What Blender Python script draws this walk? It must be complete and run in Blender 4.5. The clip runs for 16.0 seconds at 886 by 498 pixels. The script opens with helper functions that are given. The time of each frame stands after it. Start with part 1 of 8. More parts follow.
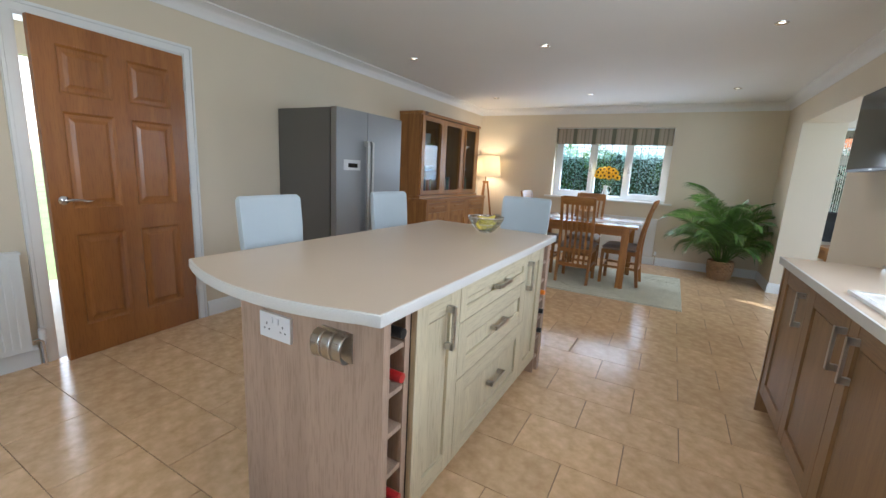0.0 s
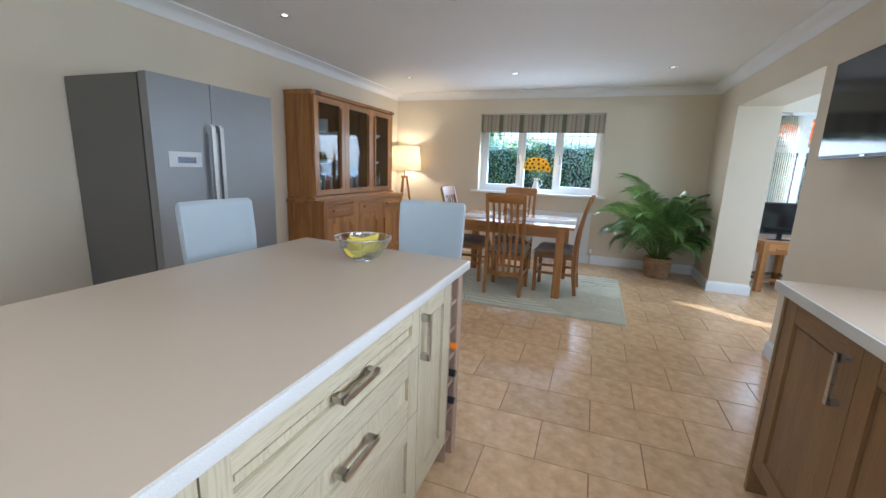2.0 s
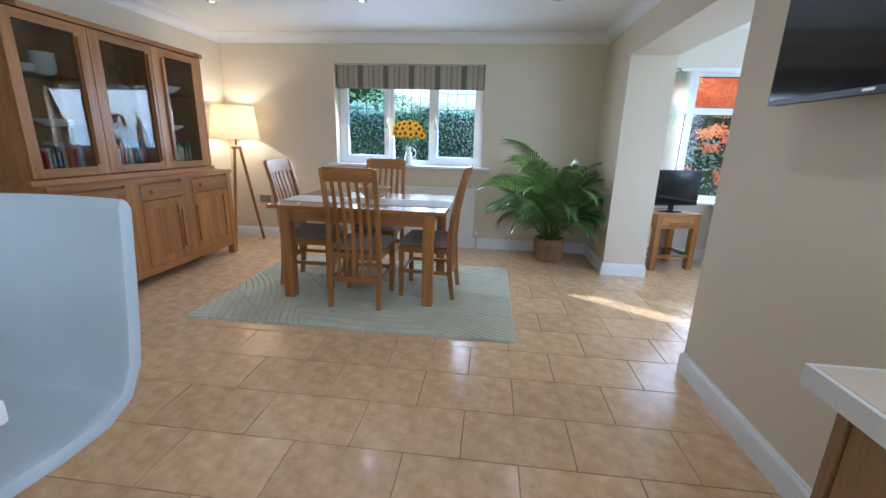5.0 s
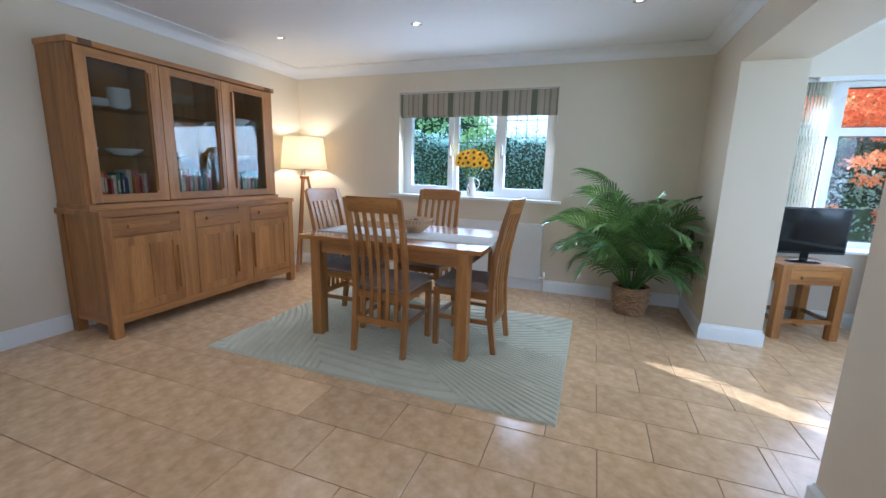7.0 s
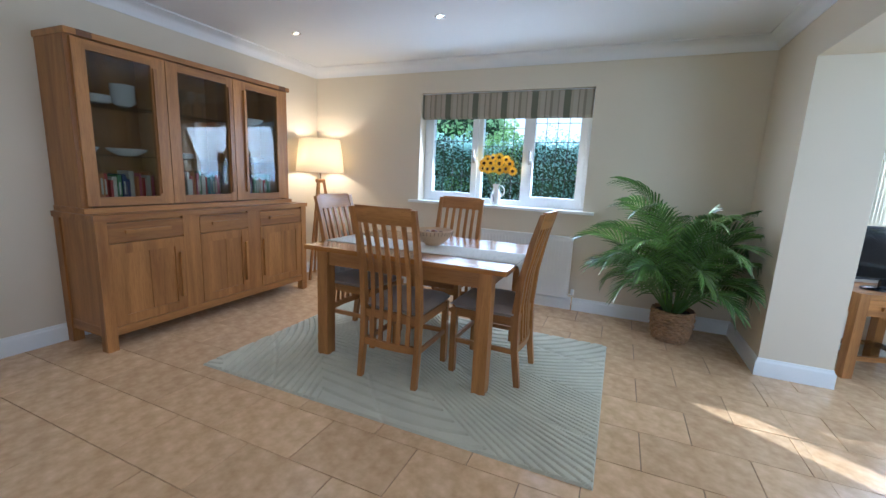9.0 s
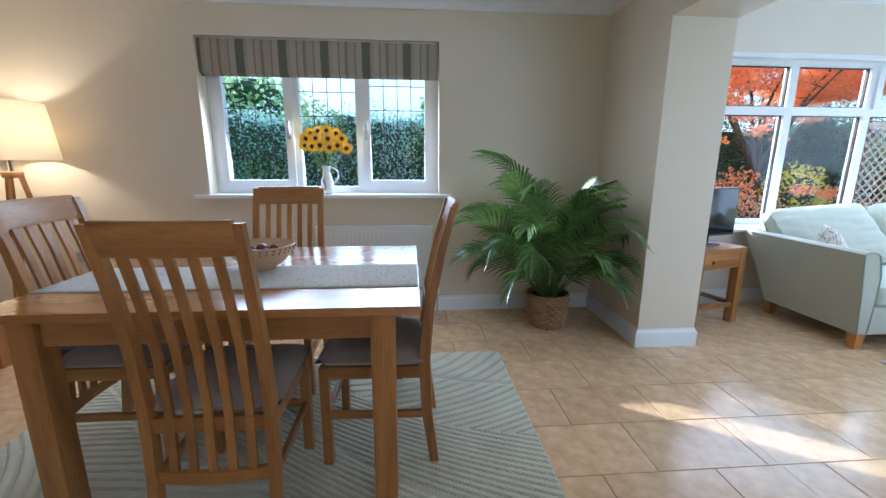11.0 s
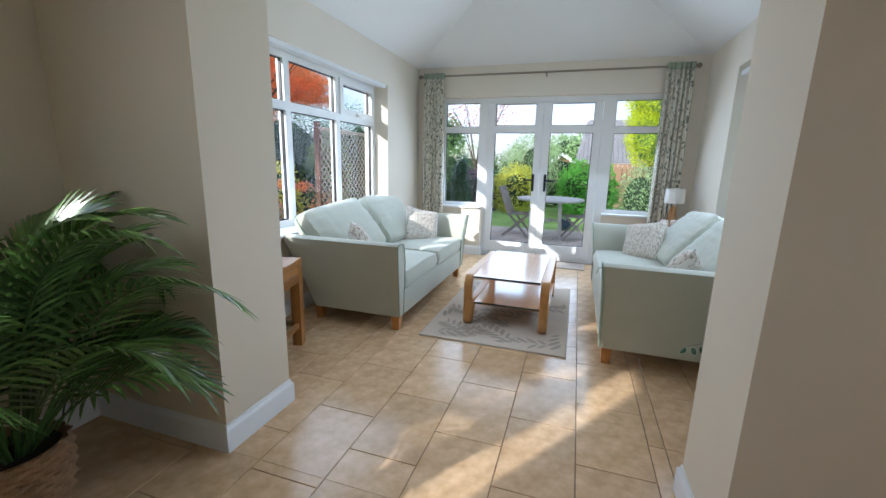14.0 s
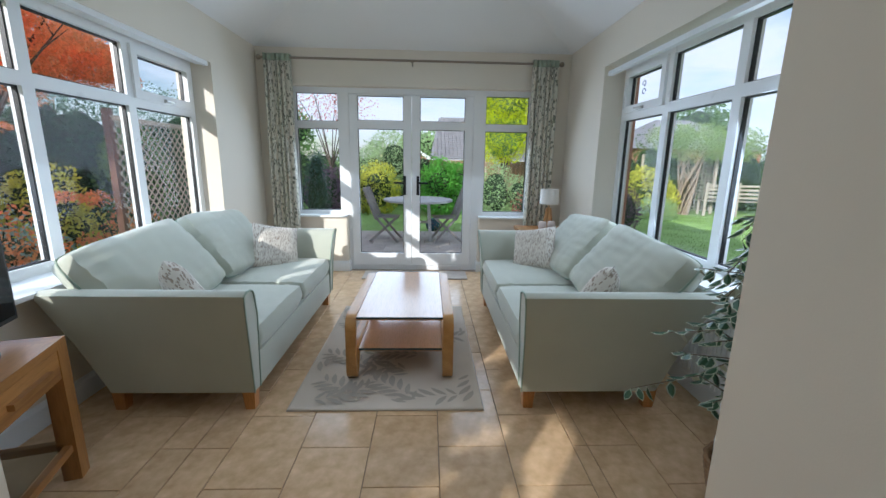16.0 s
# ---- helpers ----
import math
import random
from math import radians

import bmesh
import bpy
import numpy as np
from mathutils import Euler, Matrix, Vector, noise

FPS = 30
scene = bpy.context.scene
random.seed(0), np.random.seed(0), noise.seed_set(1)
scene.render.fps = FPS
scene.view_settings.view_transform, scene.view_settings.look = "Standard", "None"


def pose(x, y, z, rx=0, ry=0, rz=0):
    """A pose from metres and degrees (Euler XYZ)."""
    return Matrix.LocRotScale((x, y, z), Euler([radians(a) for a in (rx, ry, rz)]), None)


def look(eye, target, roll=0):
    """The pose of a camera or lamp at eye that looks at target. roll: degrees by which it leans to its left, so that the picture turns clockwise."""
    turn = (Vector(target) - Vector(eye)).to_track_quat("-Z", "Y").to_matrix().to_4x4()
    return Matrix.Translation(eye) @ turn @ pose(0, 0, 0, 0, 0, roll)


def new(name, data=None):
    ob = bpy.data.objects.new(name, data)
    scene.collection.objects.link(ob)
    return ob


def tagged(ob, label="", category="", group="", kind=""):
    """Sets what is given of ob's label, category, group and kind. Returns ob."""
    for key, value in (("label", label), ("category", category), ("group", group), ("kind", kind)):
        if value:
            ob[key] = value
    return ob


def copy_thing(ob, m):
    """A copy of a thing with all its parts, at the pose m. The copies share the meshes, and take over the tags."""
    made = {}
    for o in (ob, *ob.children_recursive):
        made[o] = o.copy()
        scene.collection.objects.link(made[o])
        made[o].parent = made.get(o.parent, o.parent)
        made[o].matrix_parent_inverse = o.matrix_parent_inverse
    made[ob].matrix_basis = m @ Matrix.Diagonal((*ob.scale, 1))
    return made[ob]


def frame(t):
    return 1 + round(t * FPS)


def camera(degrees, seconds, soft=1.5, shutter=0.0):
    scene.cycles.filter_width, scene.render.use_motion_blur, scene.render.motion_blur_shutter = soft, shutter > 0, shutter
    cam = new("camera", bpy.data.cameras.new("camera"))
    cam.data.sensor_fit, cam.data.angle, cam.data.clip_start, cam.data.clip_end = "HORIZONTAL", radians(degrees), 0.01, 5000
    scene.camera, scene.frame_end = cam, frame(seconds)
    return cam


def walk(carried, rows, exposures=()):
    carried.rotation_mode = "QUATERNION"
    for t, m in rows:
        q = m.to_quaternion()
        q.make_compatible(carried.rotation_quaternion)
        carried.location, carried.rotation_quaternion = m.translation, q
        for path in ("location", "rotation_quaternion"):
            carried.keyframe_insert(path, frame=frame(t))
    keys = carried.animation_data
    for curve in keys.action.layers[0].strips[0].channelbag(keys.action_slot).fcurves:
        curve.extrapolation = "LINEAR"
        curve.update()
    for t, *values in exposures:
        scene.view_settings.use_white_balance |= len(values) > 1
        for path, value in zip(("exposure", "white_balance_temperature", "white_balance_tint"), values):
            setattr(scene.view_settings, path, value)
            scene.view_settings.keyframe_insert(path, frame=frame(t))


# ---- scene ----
cam = camera(95.0, 16.0)
EXPOSURES = [(0.0, 0.98, 5620, 10), (1.5, 1.12, 5400, 10), (3.5, 1.03, 5250, 10), (6.5, 1.06, 4980, 10), (11.0, 0.80, 5150, 10), (12.0, 0.44, 5450, 10), (13.0, 0.34, 5600, 10), (14.5, 0.37, 5600, 11), (16.0, -0.06, 5650, 10)]
METRES, EYE, TILT, LEAN, TURN = 6.28, 1.29, 0.0, 0.0, 28.8
ROWS = [
    (0.0, 0.0, 0.0, 0.0, 0.59, -11.02, -3.03),
    (0.5, 0.0083, 0.0338, -0.002, 0.89, -10.81, -3.07),
    (1.0, 0.0166, 0.0711, -0.0004, -0.08, -10.39, -2.83),
    (1.5, 0.036, 0.11, 0.0005, -3.19, -10.59, -2.5),
    (2.0, 0.0543, 0.1454, 0.0032, -8.43, -11.59, -2.12),
    (2.5, 0.065, 0.186, 0.0015, -14.6, -14.44, -1.89),
    (3.0, 0.0901, 0.2129, -0.0053, -19.78, -16.86, -1.8),
    (3.5, 0.1222, 0.2361, -0.0054, -23.55, -17.73, -2.01),
    (4.0, 0.1396, 0.2644, -0.0046, -24.82, -16.98, -1.97),
    (6.5, 0.2334, 0.3486, -0.0041, -12.15, -11.87, -1.24),
    (7.0, 0.2553, 0.3584, -0.0094, -8.48, -10.77, -1.63),
    (7.5, 0.2687, 0.3621, -0.0103, -4.43, -9.81, -2.34),
    (8.0, 0.2702, 0.3669, -0.0057, -1.23, -9.76, -2.97),
    (10.5, 0.2487, 0.5232, -0.0093, -23.97, -11.8, -0.9),
    (11.0, 0.2517, 0.5607, -0.0116, -33.28, -12.1, -0.28),
    (11.5, 0.2654, 0.59, -0.0152, -45.01, -12.23, -0.08),
    (12.0, 0.292, 0.6229, -0.017, -57.75, -11.99, -0.19),
    (12.5, 0.3093, 0.6524, -0.0126, -69.78, -11.9, -0.47),
    (13.0, 0.323, 0.6777, -0.0099, -81.29, -12.06, -0.91),
    (13.5, 0.3507, 0.6858, -0.011, -91.27, -12.03, -1.15),
    (14.0, 0.3842, 0.6915, -0.0087, -100.64, -11.98, -1.35),
    (14.5, 0.4198, 0.6988, -0.0059, -108.29, -11.91, -1.1),
    (15.0, 0.4495, 0.6943, -0.0066, -113.84, -11.99, -0.78),
    (15.5, 0.4785, 0.6822, -0.0043, -117.63, -12.15, -0.7),
    (16.0, 0.4989, 0.6786, -0.0, -120.74, -12.15, -0.96),
]
walk(cam, [(t, pose(0, 0, EYE, TILT, LEAN, TURN) @ pose(METRES * x, METRES * y, METRES * z, 90 + pitch, roll, yaw)) for t, x, y, z, yaw, pitch, roll in ROWS], EXPOSURES)

# ---- world, sun and lamps ----
SUN_WAY = Vector((0.77, -0.524, -0.367)).normalized()
world = bpy.data.worlds.new("world")
scene.world = world
world.use_nodes = True
_n = world.node_tree.nodes
_sky = _n.new("ShaderNodeTexSky")
_sky.sky_type, _sky.sun_disc = "NISHITA", False
_sky.sun_elevation = math.asin(-SUN_WAY.z)
_sky.sun_rotation = math.atan2(-SUN_WAY.x, -SUN_WAY.y)
_co, _mp, _cl, _ra, _mx = (_n.new("ShaderNode" + k) for k in ("TexCoord", "Mapping", "TexNoise", "MapRange", "Mix"))
_mp.inputs["Scale"].default_value = (1, 1, 3.2)
_cl.inputs["Scale"].default_value, _cl.inputs["Detail"].default_value, _cl.inputs["Roughness"].default_value = 2.1, 7, 0.58
_ra.inputs["From Min"].default_value, _ra.inputs["From Max"].default_value, _ra.inputs["To Min"].default_value = 0.40, 0.60, 0.12
_mx.data_type = "RGBA"
_mx.inputs[7].default_value = (6.6, 6.9, 7.4, 1)
_l = world.node_tree.links
_l.new(_co.outputs["Generated"], _mp.inputs[0])
_l.new(_mp.outputs[0], _cl.inputs["Vector"])
_l.new(_cl.outputs["Fac"], _ra.inputs["Value"])
_l.new(_ra.outputs[0], _mx.inputs[0])
_l.new(_sky.outputs[0], _mx.inputs[6])
_l.new(_mx.outputs[2], _n["Background"].inputs[0])
_n["Background"].inputs[1].default_value = 0.15

sun = new("sun", bpy.data.lights.new("sun", "SUN"))
sun.data.energy, sun.data.angle, sun.data.color = 5.0, radians(0.6), (1.0, 0.93, 0.82)
sun.matrix_world = look((0, 0, 0), SUN_WAY)


def area(name, eye, target, w, h, energy, color):
    ob = new(name, bpy.data.lights.new(name, "AREA"))
    ob.data.shape, ob.data.size, ob.data.size_y, ob.data.energy, ob.data.color = "RECTANGLE", w, h, energy, color
    ob.matrix_world = look(eye, target)
    return ob


SKYLIGHT, BLUER = (0.88, 0.94, 1.0), (0.74, 0.87, 1.0)
# added fill for the kitchen, set in an assumed, unseen sink window
area("assumed_window_fill_kitchen", (1.45, 1.5, 1.55), (0.0, 1.5, 1.35), 1.6, 0.9, 20, SKYLIGHT)
# added fill from behind the camera; its south window is made up
area("fill_light_south", (-0.3, -1.62, 1.5), (0.4, 3.0, 1.2), 1.6, 1.5, 13, SKYLIGHT)
area("window_light_dining", (-0.96, 7.21, 1.40), (-0.96, 6.0, 1.0), 1.6, 0.75, 15, SKYLIGHT)
area("window_light_north", (3.0, 7.16, 1.4), (2.7, 6.0, 0.7), 2.0, 1.2, 16, BLUER)
area("window_light_garden", (3.15, 3.50, 1.4), (2.6, 5.2, 0.8), 1.7, 1.2, 24, BLUER)
area("window_light_doors", (5.46, 5.42, 1.2), (4.0, 5.42, 0.4), 2.5, 1.8, 31, BLUER)

# ---- shapes ----
def box(bm, x0, x1, y0, y1, z0, z1):
    v = [bm.verts.new(p) for p in ((x0, y0, z0), (x1, y0, z0), (x1, y1, z0), (x0, y1, z0), (x0, y0, z1), (x1, y0, z1), (x1, y1, z1), (x0, y1, z1))]
    for f in ((3, 2, 1, 0), (4, 5, 6, 7), (0, 1, 5, 4), (1, 2, 6, 5), (2, 3, 7, 6), (3, 0, 4, 7)):
        bm.faces.new([v[i] for i in f])
    return v


def prism(bm, outline, a, b, axis="z"):
    """A closed outline of 2D points, drawn from a to b along an axis."""
    def p3(p, c):
        return {"z": (p[0], p[1], c), "x": (c, p[0], p[1]), "y": (p[0], c, p[1])}[axis]
    lo, hi = [bm.verts.new(p3(p, a)) for p in outline], [bm.verts.new(p3(p, b)) for p in outline]
    n = len(outline)
    faces = [bm.faces.new(lo[::-1]), bm.faces.new(hi)] + [bm.faces.new((lo[i], lo[(i + 1) % n], hi[(i + 1) % n], hi[i])) for i in range(n)]
    bmesh.ops.recalc_face_normals(bm, faces=faces)


def ring_mesh(bm, rings, close=True, caps=True):
    rows = [[bm.verts.new(p) for p in r] for r in rings]
    n = len(rows[0])
    for a, b in zip(rows, rows[1:]):
        for i in range(n if close else n - 1):
            bm.faces.new((a[i], a[(i + 1) % n], b[(i + 1) % n], b[i]))
    if caps and close:
        bm.faces.new(rows[0][::-1])
        bm.faces.new(rows[-1])


def lathe(bm, profile, n=20, centre=(0, 0, 0), caps=True):
    cx, cy, cz = centre
    ring_mesh(bm, [[(cx + r * math.cos(2 * math.pi * i / n), cy + r * math.sin(2 * math.pi * i / n), cz + z) for i in range(n)] for r, z in profile], True, caps)


def tube(bm, points, radius, n=8, radii=None):
    """A round bar along points."""
    pts = [Vector(p) for p in points]
    rings = []
    up = None
    for i, p in enumerate(pts):
        d = (pts[min(i + 1, len(pts) - 1)] - pts[max(i - 1, 0)]).normalized()
        if up is None:
            up = d.orthogonal().normalized()
        up = (up - d * up.dot(d)).normalized()
        side = d.cross(up)
        r = radii[i] if radii else radius
        rings.append([p + r * (math.cos(2 * math.pi * k / n) * up + math.sin(2 * math.pi * k / n) * side) for k in range(n)])
    ring_mesh(bm, rings)


def bar(bm, p0, p1, w, d, w1=None, d1=None, turn=0.0):
    """A straight bar of w by d from p0 to p1, for legs and slats; w lies along x as near as it can."""
    p0, p1 = Vector(p0), Vector(p1)
    ax = (p1 - p0).normalized()
    u = Vector((math.cos(turn), math.sin(turn), 0))
    u = (u - ax * u.dot(ax)).normalized()
    v = ax.cross(u)
    w1, d1 = w1 or w, d1 or d
    rings = [[p + u * (a * ww / 2) + v * (b * dd / 2) for a, b in ((-1, -1), (1, -1), (1, 1), (-1, 1))] for p, ww, dd in ((p0, w, d), (p1, w1, d1))]
    ring_mesh(bm, rings)


def soften(bm, width, segments=2, angle=0.5):
    edges = [e for e in bm.edges if len(e.link_faces) == 2 and e.calc_face_angle(0) > angle]
    if edges:
        bmesh.ops.bevel(bm, geom=edges, offset=width, segments=segments, affect="EDGES", profile=0.6, clamp_overlap=True)


def part(name, bm, material, parent=None, label="", bevel=0.0, smooth=False, kind="", seg=2):
    """Link a bmesh as one mesh object under a thing or a part."""
    if bevel:
        soften(bm, bevel, seg)
    me = bpy.data.meshes.new(name)
    bm.normal_update()
    bm.to_mesh(me)
    bm.free()
    me.materials.append(material)
    if smooth or bevel:
        for p in me.polygons:
            p.use_smooth = True
        me.set_sharp_from_angle(angle=radians(50 if smooth else 35))
    ob = new(name, me)
    if parent is not None:
        ob.parent = parent
    return tagged(ob, label, kind=kind)


def boxes(name, rows, material, parent=None, label="", bevel=0.0, kind=""):
    bm = bmesh.new()
    for r in rows:
        box(bm, *r)
    return part(name, bm, material, parent, label, bevel, kind=kind)


def thing(name, m, label, category, group=""):
    ob = new(name)
    ob.empty_display_size = 0.1
    ob.matrix_world = m
    return tagged(ob, label, category, group)


def skewed_grid(bm, nx, ny, f):
    rows = [[bm.verts.new(f(i / nx, j / ny)) for i in range(nx + 1)] for j in range(ny + 1)]
    for j in range(ny):
        for i in range(nx):
            bm.faces.new((rows[j][i], rows[j][i + 1], rows[j + 1][i + 1], rows[j + 1][i]))


def cushion(bm, w, d, h, n=14, puff=0.35, corner=0.10, rounded=0.0, crease=0.0, seed=0.0):
    """A closed, filled cushion, w by d, standing on z = 0 and h thick at its middle; crease: depth of the folds in its cover."""
    def f(sign):
        def g(u, v):
            a, b = 2 * u - 1, 2 * v - 1
            e = (1 - a ** 4) * (1 - b ** 4)
            pinch = (1 - corner * (1 - abs(a * b)) * 0.5) * (1 - rounded * abs(a * b) ** 4)
            fold = 0.0
            if crease and max(abs(a), abs(b)) < 0.999:
                pull = 0.35 + 0.65 * max(abs(a), abs(b)) ** 3
                fold = crease * pull * (noise.noise(Vector((a * 2.1 + seed, b * 7.0, sign * 3.0))) + 0.6 * noise.noise(Vector((a * 8.0, b * 2.3 + seed, sign * 5.0))))
            return (a * w / 2 * pinch, b * d / 2 * pinch, h / 2 + sign * h / 2 * (puff + (1 - puff) * (max(e, 0) ** 0.5)) * (1 if max(abs(a), abs(b)) < 0.999 else 0.0) + fold)
        return g
    skewed_grid(bm, n, n, f(1))
    skewed_grid(bm, n, n, f(-1))
    bmesh.ops.remove_doubles(bm, verts=bm.verts[:], dist=0.0005)
    bmesh.ops.recalc_face_normals(bm, faces=bm.faces[:])

# ---- materials ----
def material(name, base, rough=0.6, metal=0.0, vary=0.08, scale=6.0, bump=0.0, bump_scale=60.0, stretch=(1, 1, 1), coat=0.0, spec=0.5, rough_vary=0.08, random_vary=0.0, second=None, sheen=0.0):
    """Base colour with variation at two scales, fine relief and uneven gloss."""
    m = bpy.data.materials.new(name)
    m.use_nodes = True
    t = m.node_tree
    n, l = t.nodes, t.links
    b = n["Principled BSDF"]
    co = n.new("ShaderNodeTexCoord")
    mp = n.new("ShaderNodeMapping")
    mp.inputs["Scale"].default_value = stretch
    l.new(co.outputs["Object"], mp.inputs["Vector"])
    big, fine = n.new("ShaderNodeTexNoise"), n.new("ShaderNodeTexNoise")
    big.inputs["Scale"].default_value, big.inputs["Detail"].default_value = scale, 5
    fine.inputs["Scale"].default_value, fine.inputs["Detail"].default_value = bump_scale, 3
    l.new(mp.outputs[0], big.inputs["Vector"])
    l.new(mp.outputs[0], fine.inputs["Vector"])
    both = n.new("ShaderNodeMath")
    both.operation = "MULTIPLY_ADD"
    both.inputs[1].default_value = 0.35
    l.new(fine.outputs["Fac"], both.inputs[0])
    l.new(big.outputs["Fac"], both.inputs[2])
    ramp = n.new("ShaderNodeMapRange")
    ramp.inputs["From Min"].default_value, ramp.inputs["From Max"].default_value = 0.4, 0.95
    l.new(both.outputs[0], ramp.inputs["Value"])
    mix = n.new("ShaderNodeMix")
    mix.data_type = "RGBA"
    lo = tuple(c * (1 - vary) for c in base)
    hi = second or tuple(min(1, c * (1 + vary)) for c in base)
    mix.inputs[6].default_value, mix.inputs[7].default_value = (*lo, 1), (*hi, 1)
    l.new(ramp.outputs[0], mix.inputs[0])
    col = mix.outputs[2]
    if random_vary:
        info, hs, mr = n.new("ShaderNodeObjectInfo"), n.new("ShaderNodeHueSaturation"), n.new("ShaderNodeMapRange")
        mr.inputs["To Min"].default_value, mr.inputs["To Max"].default_value = 1 - random_vary, 1 + random_vary
        l.new(info.outputs["Random"], mr.inputs["Value"])
        l.new(mr.outputs[0], hs.inputs["Value"])
        l.new(col, hs.inputs["Color"])
        col = hs.outputs[0]
    l.new(col, b.inputs["Base Color"])
    rr = n.new("ShaderNodeMapRange")
    rr.inputs["To Min"].default_value, rr.inputs["To Max"].default_value = max(0.02, rough - rough_vary), min(1, rough + rough_vary)
    l.new(big.outputs["Fac"], rr.inputs["Value"])
    l.new(rr.outputs[0], b.inputs["Roughness"])
    b.inputs["Metallic"].default_value = metal
    b.inputs["Specular IOR Level"].default_value = spec
    b.inputs["Coat Weight"].default_value = coat
    b.inputs["Coat Roughness"].default_value = 0.12
    b.inputs["Sheen Weight"].default_value = sheen
    if bump:
        bp = n.new("ShaderNodeBump")
        bp.inputs["Strength"].default_value, bp.inputs["Distance"].default_value = bump, 0.002
        l.new(fine.outputs["Fac"], bp.inputs["Height"])
        l.new(bp.outputs[0], b.inputs["Normal"])
    return m


def wood(name, base, dark, axis="z", rough=0.42, coat=0.15, ring=9.0, random_vary=0.05):
    """Grain that runs along one axis of the piece, with pores and broad figure."""
    m = bpy.data.materials.new(name)
    m.use_nodes = True
    t = m.node_tree
    n, l = t.nodes, t.links
    b = n["Principled BSDF"]
    co, mp, info = n.new("ShaderNodeTexCoord"), n.new("ShaderNodeMapping"), n.new("ShaderNodeObjectInfo")
    s = {"x": (0.07, 1, 1), "y": (1, 0.07, 1), "z": (1, 1, 0.07)}[axis]
    mp.inputs["Scale"].default_value = s
    l.new(co.outputs["Object"], mp.inputs["Vector"])
    l.new(info.outputs["Random"], mp.inputs["Location"])
    figure, pores, warp = n.new("ShaderNodeTexNoise"), n.new("ShaderNodeTexNoise"), n.new("ShaderNodeTexNoise")
    figure.inputs["Scale"].default_value, figure.inputs["Detail"].default_value, figure.inputs["Distortion"].default_value = ring, 6, 1.2
    pores.inputs["Scale"].default_value, pores.inputs["Detail"].default_value = ring * 22, 2
    warp.inputs["Scale"].default_value = 1.3
    for q in (figure, pores, warp):
        l.new(mp.outputs[0], q.inputs["Vector"])
    ramp = n.new("ShaderNodeValToRGB")
    ramp.color_ramp.elements[0].position, ramp.color_ramp.elements[1].position = 0.32, 0.66
    ramp.color_ramp.elements[0].color, ramp.color_ramp.elements[1].color = (*dark, 1), (*base, 1)
    l.new(figure.outputs["Fac"], ramp.inputs[0])
    mul = n.new("ShaderNodeMix")
    mul.data_type, mul.blend_type = "RGBA", "MULTIPLY"
    mul.inputs[0].default_value = 0.35
    l.new(ramp.outputs[0], mul.inputs[6])
    pr = n.new("ShaderNodeValToRGB")
    pr.color_ramp.elements[0].position, pr.color_ramp.elements[1].position = 0.36, 0.5
    pr.color_ramp.elements[0].color = (0.55, 0.5, 0.45, 1)
    l.new(pores.outputs["Fac"], pr.inputs[0])
    l.new(pr.outputs[0], mul.inputs[7])
    hs, mr = n.new("ShaderNodeHueSaturation"), n.new("ShaderNodeMapRange")
    mr.inputs["To Min"].default_value, mr.inputs["To Max"].default_value = 1 - random_vary, 1 + random_vary
    l.new(info.outputs["Random"], mr.inputs["Value"])
    l.new(mr.outputs[0], hs.inputs["Value"])
    l.new(mul.outputs[2], hs.inputs["Color"])
    l.new(hs.outputs[0], b.inputs["Base Color"])
    b.inputs["Roughness"].default_value, b.inputs["Coat Weight"].default_value, b.inputs["Coat Roughness"].default_value = rough, coat, 0.2
    bp = n.new("ShaderNodeBump")
    bp.inputs["Strength"].default_value, bp.inputs["Distance"].default_value = 0.25, 0.001
    l.new(pores.outputs["Fac"], bp.inputs["Height"])
    l.new(bp.outputs[0], b.inputs["Normal"])
    return m


def glass_material(name, tint=(1, 1, 1), gloss=0.02):
    """Thin clear glass: it lets light straight through and mirrors more at a slant."""
    m = bpy.data.materials.new(name)
    m.use_nodes = True
    n, l = m.node_tree.nodes, m.node_tree.links
    n.clear()
    out, tr, gl, mix, lw, pw, mr = (n.new("ShaderNode" + k) for k in ("OutputMaterial", "BsdfTransparent", "BsdfGlossy", "MixShader", "LayerWeight", "Math", "MapRange"))
    tr.inputs[0].default_value = (*tint, 1)
    gl.inputs["Roughness"].default_value = 0.01
    lw.inputs["Blend"].default_value = 0.5
    pw.operation, pw.inputs[1].default_value = "POWER", 5.0
    mr.inputs["To Min"].default_value, mr.inputs["To Max"].default_value = gloss, 0.35
    l.new(lw.outputs["Facing"], pw.inputs[0])
    l.new(pw.outputs[0], mr.inputs["Value"])
    l.new(mr.outputs[0], mix.inputs[0])
    l.new(tr.outputs[0], mix.inputs[1])
    l.new(gl.outputs[0], mix.inputs[2])
    l.new(mix.outputs[0], out.inputs[0])
    return m


def glowing(name, color, strength):
    m = bpy.data.materials.new(name)
    m.use_nodes = True
    b = m.node_tree.nodes["Principled BSDF"]
    b.inputs["Base Color"].default_value = (*color, 1)
    b.inputs["Emission Color"].default_value = (*color, 1)
    b.inputs["Emission Strength"].default_value = strength
    return m


